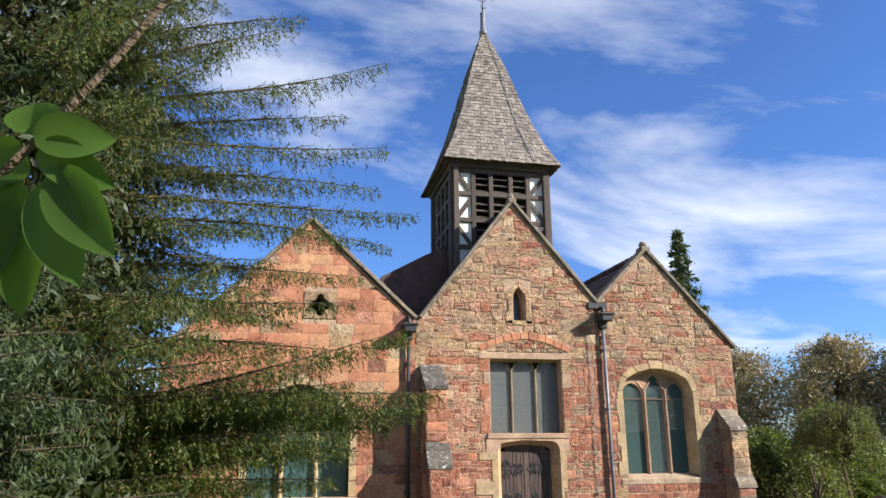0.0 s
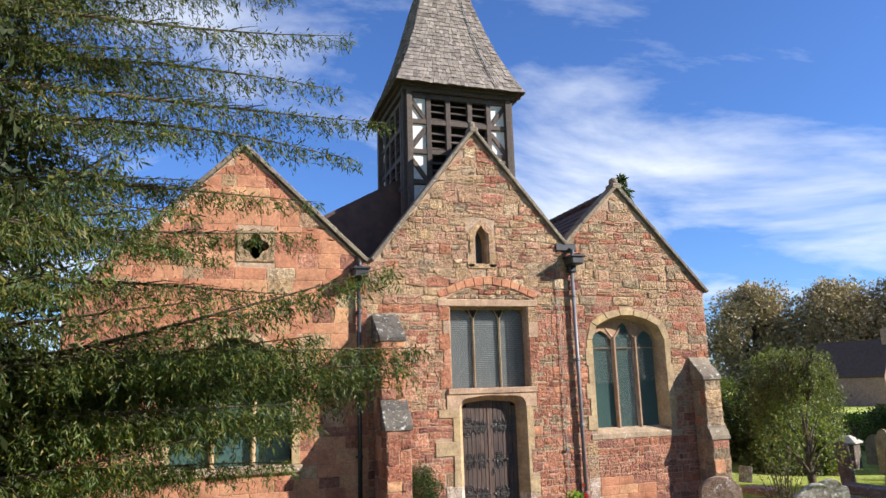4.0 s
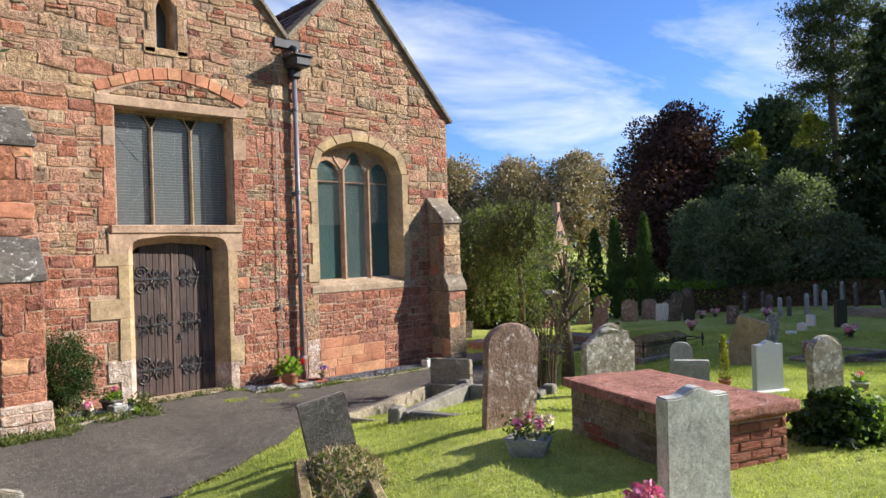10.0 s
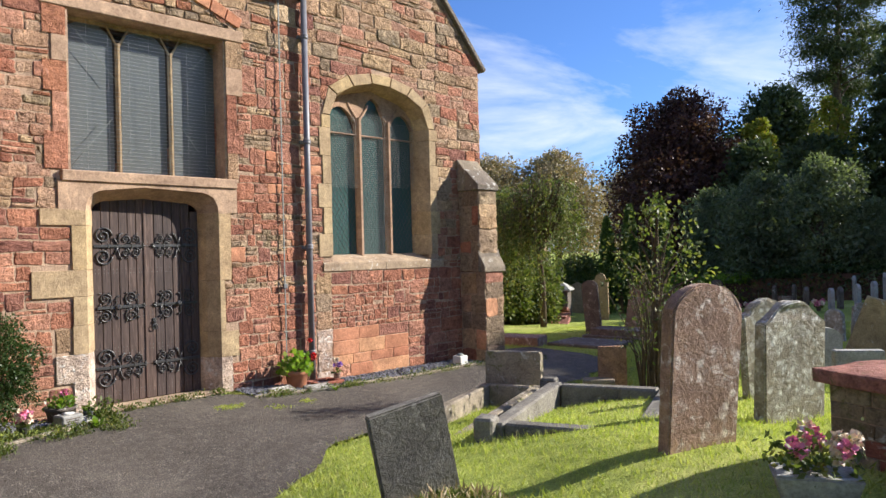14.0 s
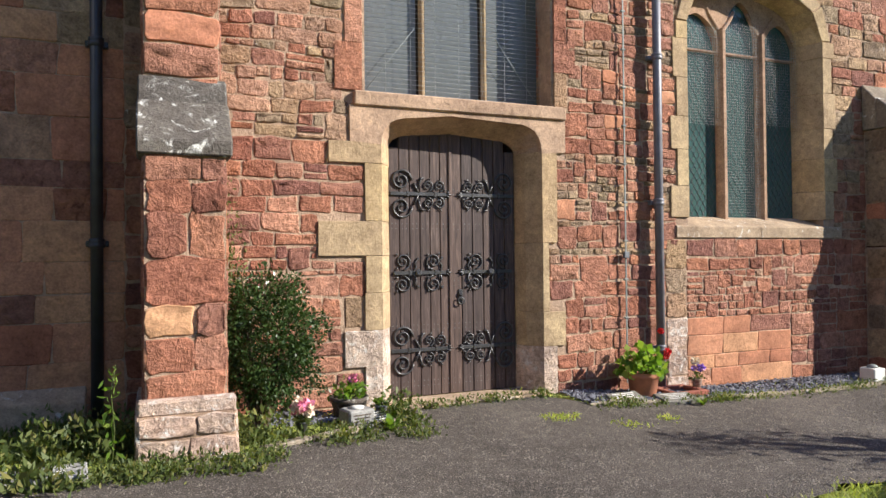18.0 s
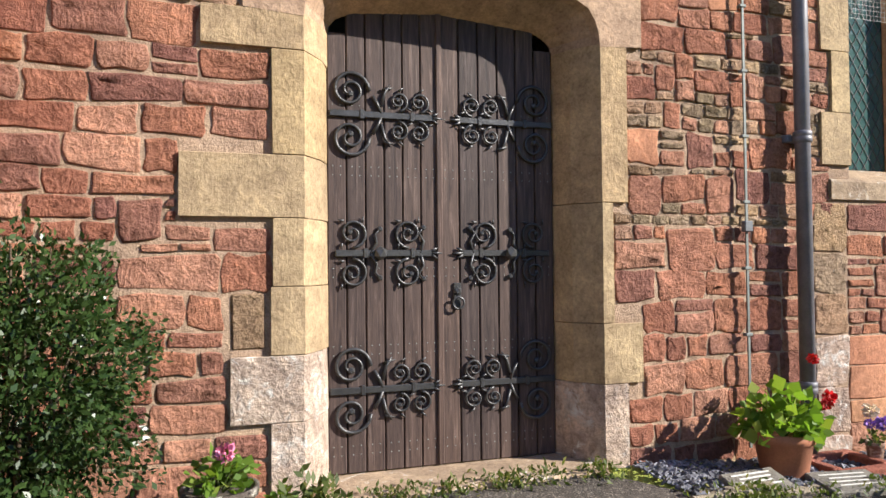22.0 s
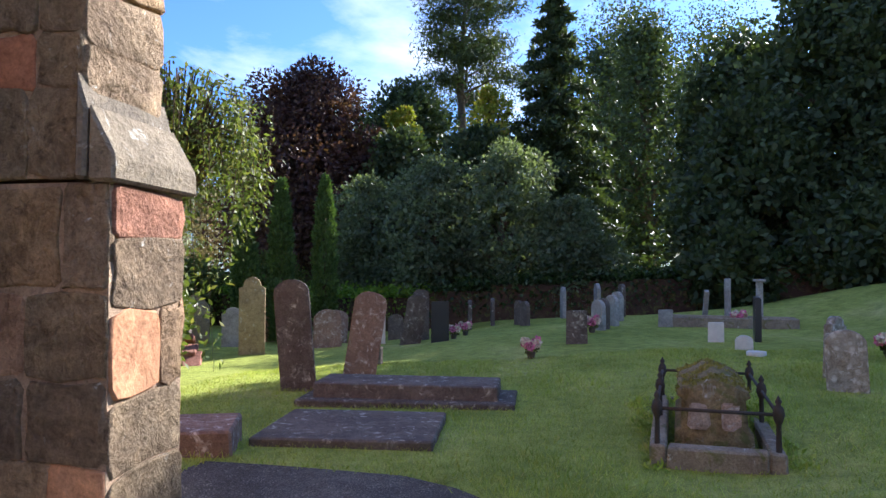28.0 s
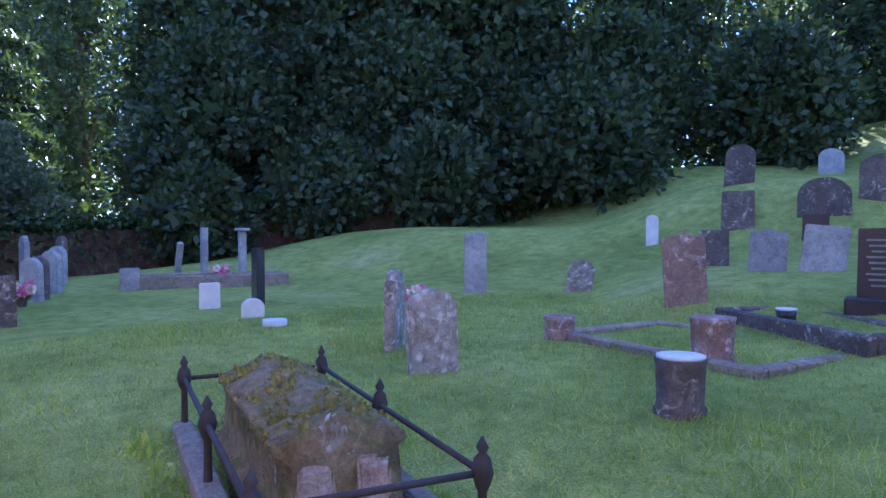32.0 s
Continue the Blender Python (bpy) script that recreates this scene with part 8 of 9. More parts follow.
v = rs.normal(size=(m, 3)); v /= np.linalg.norm(v, axis=1, keepdims=True)
lump = 1 + 0.24 * np.sin(v[:, 0:1] * 8 + 1) * np.sin(v[:, 2:3] * 7) + 0.14 * np.sin(v[:, 1:2] * 13 + v[:, 2:3] * 11)
v *= (0.45 + 0.55 * rs.rand(m) ** 0.6)[:, None]
p = v * np.array([0.46, 0.38, 0.56]) * lump + np.array([0.02, 0.0, 0.68])
p[:, 0] += 0.16 * np.clip(0.7 - p[:, 2], 0, 1)
p[:, 2] = np.maximum(p[:, 2], 0.1 + 0.1 * rs.rand(m))
limbs_mesh(bush, segs)
soup("foliage", leaves_at(rs, p, 0.036, 0.5, v), 4, LEAF_GLOSSY, bush)
sp = []
for k in range(9):
    b = np.array([rs.uniform(-0.35, -0.1), rs.uniform(0.05, 0.3), 0.9])
    hh = rs.uniform(0.5, 1.15)
    q = rs.rand(70)
    pz = b + np.stack([0.06 * np.sin(q * 5 + k), 0.04 * np.cos(q * 4), q * hh], 1) + rs.normal(size=(70, 3)) * 0.03
    sp.append(pz)
soup("shoot", leaves_at(rs, np.concatenate(sp), 0.045, 0.35), 4, LEAF_GREEN, bush, "thin upright yellow-green shoots", "stuff")


def potted(name, label, x, y, z, r, h, pot_mat, leaf_mat_, spread, n, leafs, blooms=(), stem_h=0.0, seed=1, pot_sides=22):
    rs2 = np.random.RandomState(seed)
    pt = tagged(empty(name, pose(x, y, z)), label, "potted plant")
    bm = bmesh.new()
    add_lathe(bm, [(r * 0.7, 0), (r * 0.74, 0.01), (r * 0.92, h * 0.78), (r, h * 0.8), (r * 1.02, h), (r * 0.9, h), (r * 0.86, h * 0.88)], (0, 0, 0), pot_sides)
    part("pot", bm, pot_mat, pt)
    v = rs2.normal(size=(n, 3)); v /= np.linalg.norm(v, axis=1, keepdims=True)
    v[:, 2] = np.abs(v[:, 2])
    p = v * (0.35 + 0.65 * rs2.rand(n))[:, None] * np.array([spread, spread, spread * 1.1]) + np.array([0, 0, h * 0.95])
    bm = bmesh.new()
    for k in range(10):
        q = p[k * 3 % n]
        add_tube(bm, [(0, 0, h * 0.8), tuple(q * np.array([0.5, 0.5, 0.7]) + np.array([0, 0, h * 0.2])), tuple(q)], 0.004, 4, False)
    part("stems", bm, LEAF_GREEN, pt)
    soup("foliage", leaves_at(rs2, p, leafs, 0.9, v), 4, leaf_mat_, pt)
    for bx, by, bz, br, bmat in blooms:
        m2 = 60
        w = rs2.normal(size=(m2, 3)); w /= np.linalg.norm(w, axis=1, keepdims=True)
        soup("bloom", leaves_at(rs2, w * br * 0.55 + np.array([bx, by, bz]), br * 0.75, 0.9, w), 4, bmat, pt)
    return pt


gzw = gz(2.0, -0.3)
potted("geranium_pot", "terracotta pot of red geraniums against the wall", 1.98, -0.34, gzw, 0.175, 0.27, TERRACOTTA, LEAF_LIGHT, 0.25, 260, 0.085,
       [(0.2, -0.14, 0.47, 0.042, RED_PETAL), (0.24, -0.08, 0.42, 0.035, RED_PETAL), (0.26, 0.02, 0.68, 0.032, RED_PETAL)], seed=4)
potted("violet_pot", "small vase of white and violet flowers by the pipe", 2.72, -0.32, gzw, 0.055, 0.14, G_LICHEN, LEAF_GREEN, 0.08, 60, 0.03,
       [(0.03, -0.04, 0.26, 0.04, VIOLET_PETAL), (-0.04, 0.0, 0.25, 0.03, VIOLET_PETAL), (0, 0.03, 0.33, 0.045, CREAM_PETAL), (0.05, 0.05, 0.32, 0.03, CREAM_PETAL)], seed=5)
potted("planter", "dark round planter with green leaves and pink flowers", -1.2, -0.35, gz(-1.2, -0.4), 0.17, 0.2, G_DARK, LEAF_LIGHT, 0.16, 110, 0.06, [(0.02, -0.05, 0.36, 0.04, PINK_PETAL)], seed=6)
potted("flower_vase", "bunch of pink flowers at the buttress foot", -1.72, -0.86, gz(-1.7, -0.9), 0.05, 0.1, G_BLACK, LEAF_GREEN, 0.07, 40, 0.04,
       [(0.05 * math.cos(a), 0.05 * math.sin(a), 0.19 + 0.02 * (k % 3), 0.05, PINK_PETAL if k % 2 else CREAM_PETAL) for k, a in enumerate(np.linspace(0, 6.28, 8))], seed=7)
potted("small_pot", "small metal pot with a green seedling", -0.93, -0.42, gz(-0.9, -0.4), 0.055, 0.13, LEAD, LEAF_LIGHT, 0.06, 40, 0.04, seed=8)
mem = tagged(empty("memorial_box", pose(-1.22, -0.66, gz(-1.2, -0.6), 0, 0, 12)), "small pale stone memorial block with a pierced round top", "memorial")
box_part("block", -0.12, 0.12, -0.1, 0.1, -0.03, 0.15, G_GREY, mem, 0.015)
bm = bmesh.new()
add_lathe(bm, [(0.06, 0.15), (0.06, 0.165), (0.03, 0.17)], (0, 0, 0), 14)
part("lid", bm, WHITE_PAINT, mem)
for k in range(4):
    box_part("inscription", -0.08 + 0.01 * (k % 2), 0.08 - 0.012 * (k % 3), -0.104, -0.1, 0.105 - k * 0.025, 0.115 - k * 0.025, G_DARK, mem, 0.0)


def plaque(label, x, y, w, d, rot, tilt, mat):
    pq = tagged(empty("memorial_plaque", pose(x, y, gz(x, y) + 0.03, tilt, 0, rot)), label, "memorial")
    box_part("slab", -w / 2, w / 2, -d / 2, d / 2, -0.03, 0.025, mat, pq, 0.006)
    for k in range(4):
        box_part("inscription", -w * 0.36 + 0.03 * (k % 2), w * 0.36 - 0.02 * (k % 3), d * 0.28 - k * d * 0.17, d * 0.28 - k * d * 0.17 + 0.012, 0.026, 0.0275, WHITE_PAINT, pq, 0.0)


plaque("slate memorial tablet with cut lettering lying on chippings", 1.62, -0.52, 0.38, 0.2, 4, 18, G_SLATE)
plaque("grey slate tablet lying in the bed", 2.18, -0.62, 0.4, 0.26, -8, 8, G_SLATE)
plaque("dark slate tablet beside the door", -0.98, -0.55, 0.3, 0.2, 20, 22, G_SLATE)
plaque("grey flat stone in the weeds below the north aisle", -3.45, -1.55, 0.55, 0.3, 5, 0, G_GREY)
tray = tagged(empty("brick_gully", pose(2.45, -0.3, gz(2.4, -0.3))), "square brick gully surround at the foot of the downpipe", "gully")
for x0, x1, y0, y1 in ((-0.2, 0.26, -0.22, -0.15), (-0.2, 0.26, 0.12, 0.19), (-0.2, -0.13, -0.145, 0.115), (0.19, 0.26, -0.145, 0.115)):
    box_part("brick", x0, x1, y0, y1, -0.05, 0.07, BRICK, tray, 0.008)
sbox = tagged(empty("ground_light", pose(5.3, -0.48, gz(5.3, -0.5))), "small square pale stone block with a pierced metal dome", "garden light")
box_part("block", -0.1, 0.1, -0.1, 0.1, -0.05, 0.17, WHITE_PAINT, sbox, 0.012)
bm = bmesh.new()
add_lathe(bm, [(0.065, 0.17), (0.06, 0.19), (0.035, 0.205), (0.005, 0.21)], (0, 0, 0), 14)
part("dome", bm, STEEL, sbox)

# slate chippings and edging stones
rs3 = np.random.RandomState(9)
vs, fs = [], []
for k in range(5200):
    x = rs3.uniform(1.12, 5.8) if k < 4600 else rs3.uniform(-1.95, -0.75)
    y = -0.05 - 0.55 * rs3.rand()
    z = gz(x, y) + 0.012 + 0.02 * rs3.rand()
    a, s = rs3.uniform(0, 6.28), rs3.uniform(0.012, 0.034)
    t = rs3.normal(size=3) * 0.35
    d1 = np.array([math.cos(a), math.sin(a), t[0]]) * s
    d2 = np.array([-math.sin(a), math.cos(a), t[1]]) * s * 0.55
    c = np.array([x, y, z])
    up = np.array([0, 0, 0.008])
    k0 = len(vs)
    vs += [c - d1, c - d2, c + d1, c + d2, c - d1 * 0.8 + up, c - d2 * 0.8 + up, c + d1 * 0.8 + up, c + d2 * 0.8 + up]
    fs += [(k0 + 4, k0 + 5, k0 + 6, k0 + 7)] + [(k0 + i, k0 + (i + 1) % 4, k0 + 4 + (i + 1) % 4, k0 + 4 + i) for i in range(4)]
chips = link_mesh("slate_chippings", vs, fs, SLATE_CHIP)
tagged(chips, "loose blue-grey slate chippings along the wall foot", "gravel", kind="stuff")
vs, fs = [], []
for k in range(9000):
    x = rs3.uniform(-4.5, 5.8)
    lo, hi = path_low(x) + 0.1, path_up(x)
    y = rs3.uniform(lo, hi) if k % 3 else lo + 0.3 * rs3.rand()
    z = gz(x, y) + 0.006
    a, s = rs3.uniform(0, 6.28), rs3.uniform(0.003, 0.008)
    d1, d2 = np.array([math.cos(a), math.sin(a), 0]) * s, np.array([-math.sin(a), math.cos(a), 0]) * s * 0.7
    c, up = np.array([x, y, z]), np.array([0, 0, 0.008])
    k0 = len(vs)
    vs += [c - d1, c - d2, c + d1, c + d2, c + up * rs3.uniform(0.7, 1.3)]
    fs += [(k0 + i, k0 + (i + 1) % 4, k0 + 4) for i in range(4)]
tagged(link_mesh("loose_grit", vs, fs, GRIT), "loose pale grit scattered on the tarmac", "gravel", kind="stuff")
edge = tagged(empty("trim"), "low stone edging between path and wall bed", "kerb", kind="structure")
for x0, x1 in ((1.12, 5.75), (-2.1, -0.75)):
    x = x0
    while x < x1 - 0.1:
        w = min(rng_d.uniform(0.35, 0.7), x1 - x)
        yc = path_up(x + w / 2) + 0.05
        yb = path_up(x + w) - path_up(x)
        bm = bmesh.new()
        add_box(bm, -w / 2 + 0.004, w / 2 - 0.004, -0.05, 0.05, -0.1, 0.035, 0.01, Matrix.Translation((x + w / 2, yc, gz(x + w / 2, yc))) @ Matrix.Rotation(math.atan2(yb, w), 4, 'Z'), jit=0.006)
        part("edging_stone", bm, KERB, edge)
        x += w


# weeds along the edges, ivy mound, lawn planters
def weed_mass(label, boxes, n, size, mat, seed, height=0.12, name="weeds"):
    rs4 = np.random.RandomState(seed)
    pts = []
    for x0, x1, y0, y1, w in boxes:
        m = int(n * w)
        cx, cy = rs4.uniform(x0, x1, max(3, m // 25)), rs4.uniform(y0, y1, max(3, m // 25))
        i = rs4.randint(0, len(cx), m)
        x, y = cx[i] + rs4.normal(size=m) * 0.06, cy[i] + rs4.normal(size=m) * 0.05
        pts.append(np.stack([x, y, ground_z(x, y) + height * rs4.rand(m) ** 2], 1))
    p = np.concatenate(pts)
    ob = soup(name, leaves_at(rs4, p, size, 0.4, np.array([0, 0, 0.9])), 4, mat)
    return tagged(ob, label, "weeds", kind="stuff")


weed_mass("low green weeds growing along the path edge", [(-3.4, -2.0, -1.75, -1.35, 0.7), (-2.2, -0.75, -1.3, -0.75, 0.42), (-0.7, 0.9, -0.2, -0.12, 0.25), (1.1, 5.6, -0.75, -0.6, 0.45), (5.6, 7.0, -1.1, -0.7, 0.4)], 4200, 0.04, LEAF_GREEN, 31, 0.07)
weed_mass("taller leafy weeds at the foot of the buttress", [(-3.6, -2.9, -1.3, -0.3, 1.0), (-0.95, -0.72, -0.8, -0.35, 0.35), (-2.2, -1.9, -1.2, -0.8, 0.2)], 1300, 0.06, LEAF_GREEN, 32, 0.25)
weed_mass("tufts of rough grass below the north aisle wall", [(-10, -3.3, -1.9, -0.2, 1.0)], 14000, 0.08, LEAF_GREEN, 33, 0.1, "grass_tufts")
weed_mass("small mossy tufts growing through the tarmac", [(0.45, 0.75, -1.05, -0.9, 0.5), (1.0, 1.2, -1.35, -1.2, 0.2), (1.55, 1.75, -1.25, -1.15, 0.2)], 500, 0.03, GRASS_BLADE, 34, 0.02)
rs7 = np.random.RandomState(71)
tx7, ty7 = rs7.uniform(-0.68, 0.68, 2600), rs7.uniform(-0.26, 0.26, 2600)
on7 = np.sin(tx7 * 11 + 2 * np.sin(ty7 * 13)) + np.sin(ty7 * 19 + tx7 * 5) > -0.3
tagged(soup("moss", leaves_at(rs7, np.stack([tx7, ty7, 0.455 - 0.42 * np.abs(ty7)], 1)[on7], 0.03, 0.6, np.array([0, 0, 0.9])), 4, MOSS_LEAF, coped, "yellow moss furring the sloping top"), kind="stuff")
m = 2600
mx7, my7 = rs7.uniform(-0.75, 0.75, m), rs7.uniform(-0.4, 0.4, m)
mz7 = -0.04 + 0.3 * np.clip(1 - (mx7 / 0.78) ** 2, 0, 1) * np.clip(1 - (my7 / 0.42) ** 2, 0, 1) ** 0.7
for nm, mt, lo, hi, sz, asp in (("moss", LEAF_GREEN, 0, 1500, 0.05, 0.45), ("dead_growth", LEAF_BROWN, 1500, 2600, 0.09, 0.12)):
    tagged(soup(nm, leaves_at(rs7, np.stack([mx7, my7, mz7], 1)[lo:hi], sz, asp, np.array([0, 0, 0.8])), 4, mt, MOUND_SITE), kind="stuff")


def leaf_clump(label, x, y, n, ln, seed, mat):
    """Long arching leaves that spring from one crown."""
    rs8 = np.random.RandomState(seed)
    cl = tagged(empty("leafy_plant", pose(x, y, gz(x, y))), label, "plant")
    for k in range(n):
        a, L = rs8.uniform(0, 6.28), ln * rs8.uniform(0.6, 1.15)
        rise, w = rs8.uniform(0.5, 1.0), L * rs8.uniform(0.09, 0.14)
        bm = bmesh.new()
        rows8 = []
        for i in range(7):
            u = i / 6
            r = L * (0.25 + 0.6 * (1 - rise) + 0.2) * u
            z = L * rise * (u - 0.38 * u * u)
            ww = w * math.sin(math.pi * min(0.97, 0.08 + 0.92 * u)) + 0.001
            c = Vector((r * math.cos(a), r * math.sin(a), z))
            sd = Vector((-math.sin(a), math.cos(a), 0.0)) * ww
            rows8.append([bm.verts.new(c + sd + Vector((0, 0, 0.25 * ww))), bm.verts.new(c), bm.verts.new(c - sd + Vector((0, 0, 0.25 * ww)))])
        for ra, rb in zip(rows8, rows8[1:]):
            for q in range(2):
                bm.faces.new((ra[q], ra[q + 1], rb[q + 1], rb[q]))
        part("leaf", bm, mat, cl, smooth=True)
    return cl


leaf_clump("broad yellow-green leaves sprouting beside the memorial block", -1.0, -0.92, 17, 0.2, 5, LEAF_LIGHT)
leaf_clump("yellow-green leaves at the foot of the door jamb", -0.86, -0.5, 12, 0.24, 6, LEAF_LIGHT)
leaf_clump("low broad-leaved weed on the path edge", -1.45, -1.12, 10, 0.15, 7, LEAF_YELLOW)
leaf_clump("leafy weed growing against the edging stones", 2.3, -0.86, 16, 0.13, 8, LEAF_LIGHT)
stalk = tagged(empty("tall_weed", pose(-3.05, -1.4, gz(-3.05, -1.4))), "tall thin flowering weed standing beside the buttress", "weed")
bm = bmesh.new()
add_tube(bm, [(0, 0, -0.02), (0.02, 0.0, 0.25), (0.0, 0.02, 0.5), (0.03, 0.0, 0.68)], [0.006, 0.005, 0.004, 0.002], 5)
part("stem", bm, LEAF_GREEN, stalk)
soup("foliage", leaves_at(rs7, np.stack([0.02 * rs7.normal(size=46), 0.02 * rs7.normal(size=46), 0.05 + 0.62 * rs7.rand(46)], 1), 0.075, 0.3, None, 0.1), 4, LEAF_LIGHT, stalk)
mound = tagged(empty("ivy_mound", pose(1.95, -9.9, gz(1.95, -9.9))), "low mound of dark glossy ivy over a grave", "ivy")
m = 5200
v = rs.normal(size=(m, 3)); v /= np.linalg.norm(v, axis=1, keepdims=True); v[:, 2] = np.abs(v[:, 2])
lump = 1 + 0.22 * np.sin(v[:, 0:1] * 6 + 1) * np.sin(v[:, 1:2] * 5) + 0.15 * np.sin(v[:, 2:3] * 11 + v[:, 0:1] * 7)
soup("foliage", leaves_at(rs, v * (0.7 + 0.3 * rs.rand(m))[:, None] * np.array([0.36, 0.32, 0.42]) * lump, 0.055, 0.8, v * 0.5, 0.3), 4, LEAF_GLOSSY, mound)
soup("trailing_growth", leaves_at(rs, np.stack([0.45 + 0.28 * rs.normal(size=1500), -0.25 + 0.25 * rs.normal(size=1500), 0.3 * rs.rand(1500) ** 2], 1), 0.06, 0.5), 4, LEAF_LIGHT, mound)
trough = tagged(empty("flower_trough", pose(-0.05, -8.05, gz(-0.05, -8.05), 0, 0, -62)), "small stone trough of pink and cream roses on the lawn", "planter")
bm = bmesh.new()
a = [bm.verts.new((sx * 0.14, sy * 0.09, -0.03)) for sx, sy in ((-1, -1), (1, -1), (1, 1), (-1, 1))]
b = [bm.verts.new((sx * 0.2, sy * 0.13, 0.16)) for sx, sy in ((-1, -1), (1, -1), (1, 1), (-1, 1))]
bm.faces.new(a[::-1]); bm.faces.new(b)
for k in range(4):
    bm.faces.new((a[k], a[(k + 1) % 4], b[(k + 1) % 4], b[k]))
bmesh.ops.bevel(bm, geom=bm.edges[:], offset=0.012, segments=2, affect='EDGES')
part("trough", bm, G_GREY, trough)
q = rs.normal(size=(300, 3)) * np.array([0.1, 0.07, 0.06]) + np.array([0, 0, 0.22])
soup("foliage", leaves_at(rs, q, 0.05, 0.5), 4, LEAF_GREEN, trough)
for k in range(11):
    c = np.array([rs.uniform(-0.2, 0.22), rs.uniform(-0.1, 0.1), rs.uniform(0.25, 0.36)])
    w = rs.normal(size=(50, 3)); w /= np.linalg.norm(w, axis=1, keepdims=True)
    soup("rose", leaves_at(rs, c + w * 0.022, 0.032, 0.9, w), 4, PINK_PETAL if k % 2 else CREAM_PETAL, trough)
potted("flower_vase", "pink and white flowers beside the grey headstone", -0.98, -9.8, gz(-0.98, -9.8), 0.05, 0.1, G_BLACK, LEAF_DARK, 0.08, 50, 0.04,
       [(0.08 * math.cos(a), 0.06 * math.sin(a), 0.2 + 0.03 * (k % 3), 0.06, PINK_PETAL if k % 3 else CREAM_PETAL) for k, a in enumerate(np.linspace(0, 6.28, 9))], seed=12)
potted("planter", "small stone planter of orange flowers on the lawn", 5.42, -9.0, gz(5.4, -9), 0.12, 0.14, G_GREY, LEAF_LIGHT, 0.1, 70, 0.05, [(0.04 * k - 0.08, 0, 0.24, 0.03, RED_PETAL if k % 2 else CREAM_PETAL) for k in range(5)], seed=13, pot_sides=4)
dwarf = potted("conifer_pot", "dwarf golden conifer in a terracotta pot", 4.95, -7.4, gz(4.9, -7.4), 0.09, 0.15, TERRACOTTA, LEAF_YELLOW, 0.06, 20, 0.04, seed=14)
u = rs.rand(700)
aa = rs.rand(700) * 6.28
soup("crown", leaves_at(rs, np.stack([0.07 * (1 - u * 0.8) * np.cos(aa), 0.07 * (1 - u * 0.8) * np.sin(aa), 0.15 + u * 0.6], 1), 0.05, 0.3, np.array([0, 0, 1.3])), 4, LEAF_YELLOW, dwarf)
for x, y, k in ((19.4, 0.05, 1), (18.7, 0.2, 2), (14.5, -1.7, 3), (13.4, -6.3, 4), (17.3, -2.7, 5), (18.9, -5.7, 6)):
    potted("flower_vase", "bunch of pale pink flowers on a grave", x, y, gz(x, y), 0.07, 0.1, G_DARK, LEAF_GREEN, 0.1, 40, 0.06,
           [(0.1 * math.cos(a), 0.1 * math.sin(a), 0.2 + 0.03 * (i % 3), 0.07, PINK_PETAL if i % 2 else CREAM_PETAL) for i, a in enumerate(np.linspace(0, 6.28, 7))], seed=20 + k)
# twiggy shrub among the graves
shr = tagged(empty("shrub", pose(3.83, -5.05, gz(3.83, -5.05))), "upright twiggy shrub of bare stems with few leaves", "shrub")
segs, pp = [], []
for k in range(40):
    a = k * 2.4
    L = rs.uniform(0.12, 0.5)
    tip = np.array([L * math.cos(a), L * math.sin(a), rs.uniform(0.7, 1.75)])
    segs.append(([(0.12 * math.cos(a), 0.12 * math.sin(a), -0.1), tuple(tip * np.array([0.45, 0.45, 0.55])), tuple(tip)], [0.012, 0.008, 0.003]))
    m = 10
    q = 0.6 + 0.4 * rs.rand(m) ** 0.7
    pp.append(tip * q[:, None] + rs.normal(size=(m, 3)) * 0.07)
limbs_mesh(shr, segs)
soup("foliage", leaves_at(rs, np.concatenate(pp), 0.06, 0.45), 4, LEAF_GREEN, shr)
tree("slender sapling with open bright green leaves among the graves", 5.2, -4.4, 2.7, 0.85, LEAF_WEEP, 900, 0.07, 119, 0.42, 14, 0.7, "sapling", "sapling", solid=0.1)

# leafy twig close to the start of the path
twig = tagged(empty("leafy_twig"), "overhanging twig with broad green leaves close to the path", "branch")
T0 = Vector((-6.482, -18.335, 2.93))
E1, E3 = Vector((0.977, -0.213, 0.0)), Vector((-0.048, -0.258, 0.965))


def twig_at(a, b, c=0.0):
    return T0 + (E1 * a + E3 * b + Vector((0.23, 0.94, 0.26)) * c) * 0.57


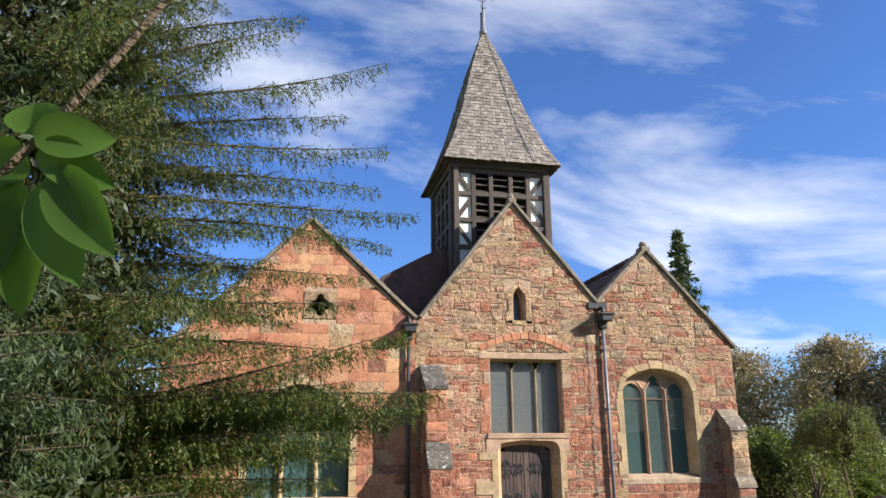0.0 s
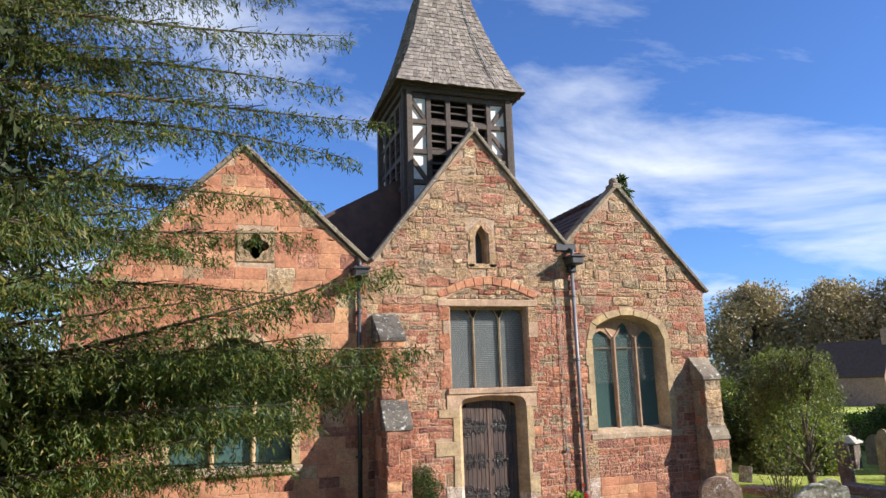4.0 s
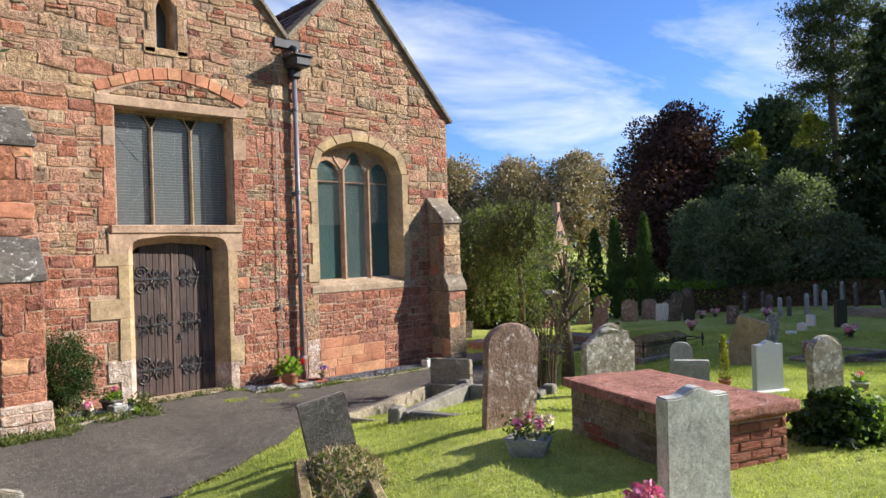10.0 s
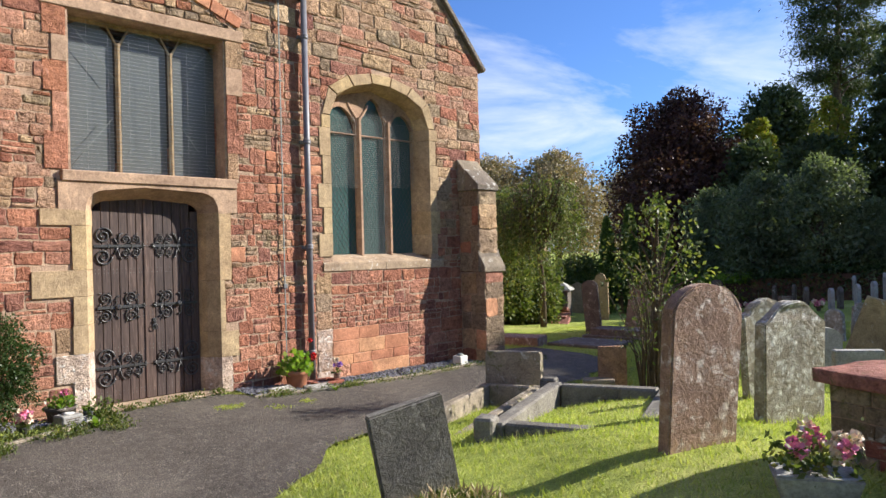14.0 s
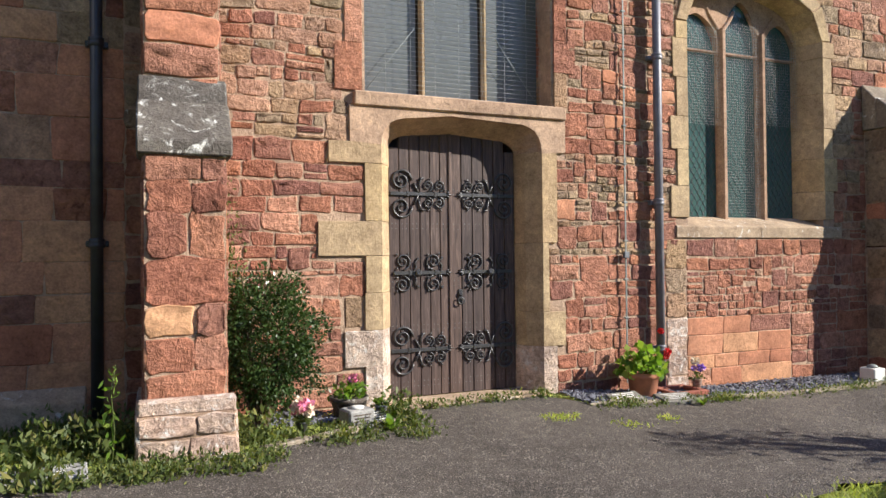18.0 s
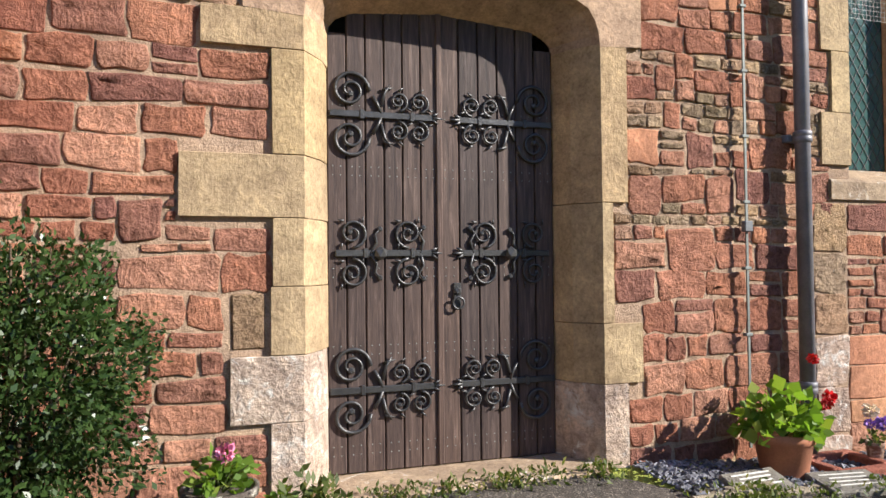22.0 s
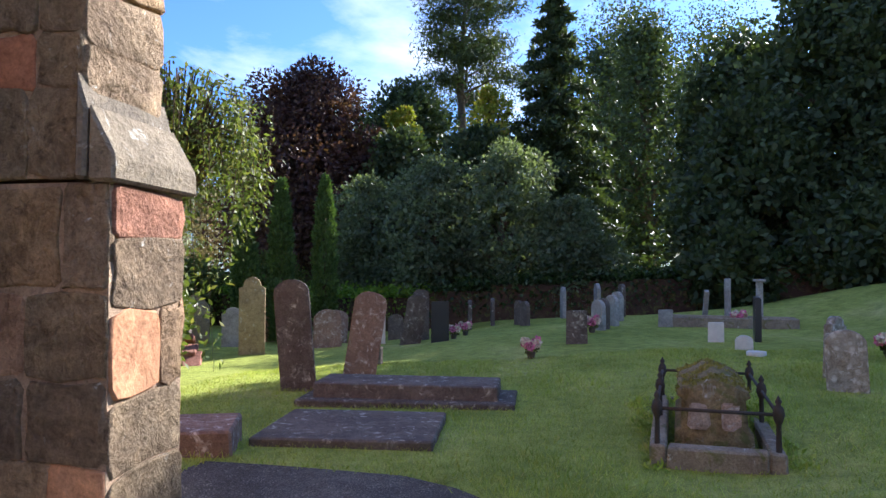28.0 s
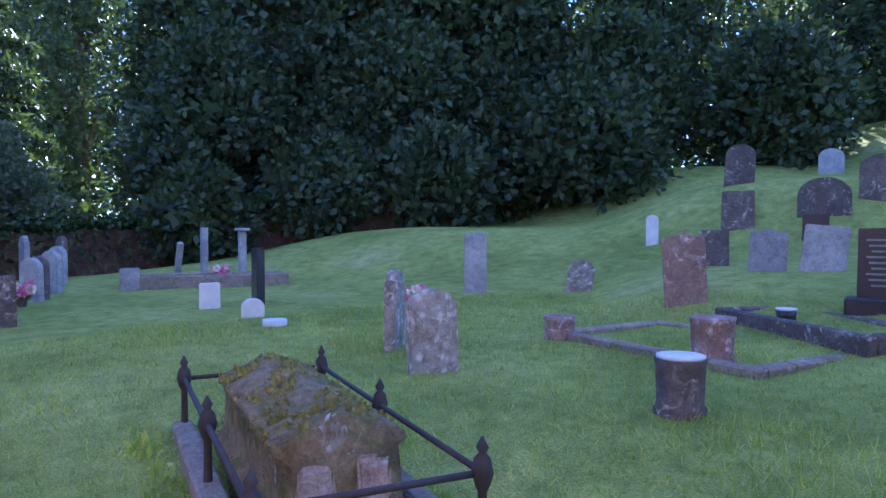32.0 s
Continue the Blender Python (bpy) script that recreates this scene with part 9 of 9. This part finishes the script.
bm = bmesh.new()
add_tube(bm, [twig_at(*v) for v in ((0.30, 0.42, 0.05), (0.135, 0.2, 0.03), (0.07, 0.115, 0.02), (0.015, 0.05, 0.01), (-0.03, 0.0), (-0.2, -0.08), (-0.55, -0.3, 0.1), (-1.6, -3.2, 0.2))], [0.002, 0.0022, 0.0024, 0.0025, 0.0026, 0.003, 0.005, 0.01], 6)
part("stem", bm, BARK, twig)
rng_l = random.Random(2)
for k, (dx, dz, ln, an, wd) in enumerate(((0.0, 0.03, 0.09, 0.25, 0.017), (0.0, 0.02, 0.085, -0.25, 0.017), (0.01, 0.0, 0.115, -0.75, 0.022), (0.0, -0.01, 0.115, -1.1, 0.022), (-0.03, -0.01, 0.14, -1.6, 0.024), (-0.02, 0.0, 0.08, 2.7, 0.022), (-0.01, 0.04, 0.06, 1.75, 0.021), (-0.04, -0.02, 0.12, -2.0, 0.022), (-0.05, -0.03, 0.1, -2.6, 0.02))):
    bm = bmesh.new()
    ln, tiltd = ln * 0.86, rng_l.uniform(-0.35, 0.35)
    da, db = math.cos(an), math.sin(an)
    rows_l = []
    for i in range(9):
        u = i / 8
        w = wd * 1.4 * math.sin(math.pi * min(1, 0.04 + 0.96 * u ** 0.85)) ** 0.75
        a0, b0, c0 = dx + da * ln * u, dz + db * ln * u - 0.018 * u * u, 0.012 * k * 0.4 + tiltd * ln * u * 0.5
        rows_l.append([bm.verts.new(twig_at(a0 - db * w, b0 + da * w, c0 - 0.4 * w)), bm.verts.new(twig_at(a0, b0, c0)), bm.verts.new(twig_at(a0 + db * w, b0 - da * w, c0 - 0.4 * w))])
    for a, b in zip(rows_l, rows_l[1:]):
        for q in range(2):
            bm.faces.new((a[q], a[q + 1], b[q + 1], b[q]))
    part("leaf", bm, LEAF_BROAD, twig, smooth=True)

# grass blades on the lawns nearest the path
rs5 = np.random.RandomState(55)
N = 330000
bx = np.concatenate([rs5.uniform(-6.5, 8.0, int(N * 0.6)), rs5.uniform(6.6, 14.5, int(N * 0.3)), rs5.uniform(-9, -3.2, int(N * 0.1))])
by = np.concatenate([rs5.uniform(-13.0, -2.2, int(N * 0.6)), rs5.uniform(-9.0, 2.5, int(N * 0.3)), rs5.uniform(-2.2, -0.2, int(N * 0.1))])
xs_t = np.linspace(-30, 8.2, 400)
low_t, up_t = np.array([path_low(v) for v in xs_t]), np.array([path_up(v) for v in xs_t])
ys_t = np.linspace(-24, -4.4, 200)
lan_t = np.array([lane_x(v) for v in ys_t])
wv = lambda v, s: 0.10 * np.sin(v * 2.3 + s) + 0.06 * np.sin(v * 6.1 + 2 * s)
jitter = rs5.normal(size=len(bx)) * 0.05
lowv = np.interp(bx, xs_t, low_t) + wv(bx, 0) + jitter
keep = ~((by > lowv) & (by < np.interp(bx, xs_t, up_t) + 0.02) & (bx < 8.2 + jitter))
lx = np.interp(by, ys_t, lan_t)
keep &= ~((by < -4.4) & (bx > lx - 0.85 + wv(by, 1) + jitter) & (bx < lx + 0.85 + wv(by, 2) + jitter))
keep &= ~((by > -0.02) & (bx < 6.5))
keep &= ~((bx > -2.3) & (bx < 5.9) & (by > -1.3))
bx, by = bx[keep], by[keep]
n = len(bx)
bz = ground_z(bx, by) - 0.008
hgt = rs5.uniform(0.02, 0.055, n) * (1 + 0.6 * (np.sin(bx * 1.7) * np.sin(by * 2.1) > 0.4))
an = rs5.uniform(0, 6.28, n)
ln = rs5.normal(size=(n, 2)) * 0.6
w = rs5.uniform(0.003, 0.006, n)
tri = np.zeros((n, 3, 3), np.float32)
tri[:, 0] = np.stack([bx - np.cos(an) * w, by - np.sin(an) * w, bz], 1)
tri[:, 1] = np.stack([bx + np.cos(an) * w, by + np.sin(an) * w, bz], 1)
tri[:, 2] = np.stack([bx + ln[:, 0] * hgt, by + ln[:, 1] * hgt, bz + hgt], 1)
grass = soup("grass", tri, 3, GRASS_BLADE)
tagged(grass, "short mown lawn grass", "grass", kind="stuff")

weed_mass("rough grass round the coped tomb", [(8.7, 10.9, -3.0, -2.9, 0.3), (8.7, 10.9, -3.95, -3.8, 0.3), (8.9, 10.8, -3.75, -3.15, 0.5)], 1800, 0.06, GRASS_BLADE, 36, 0.04, "grass_tufts")
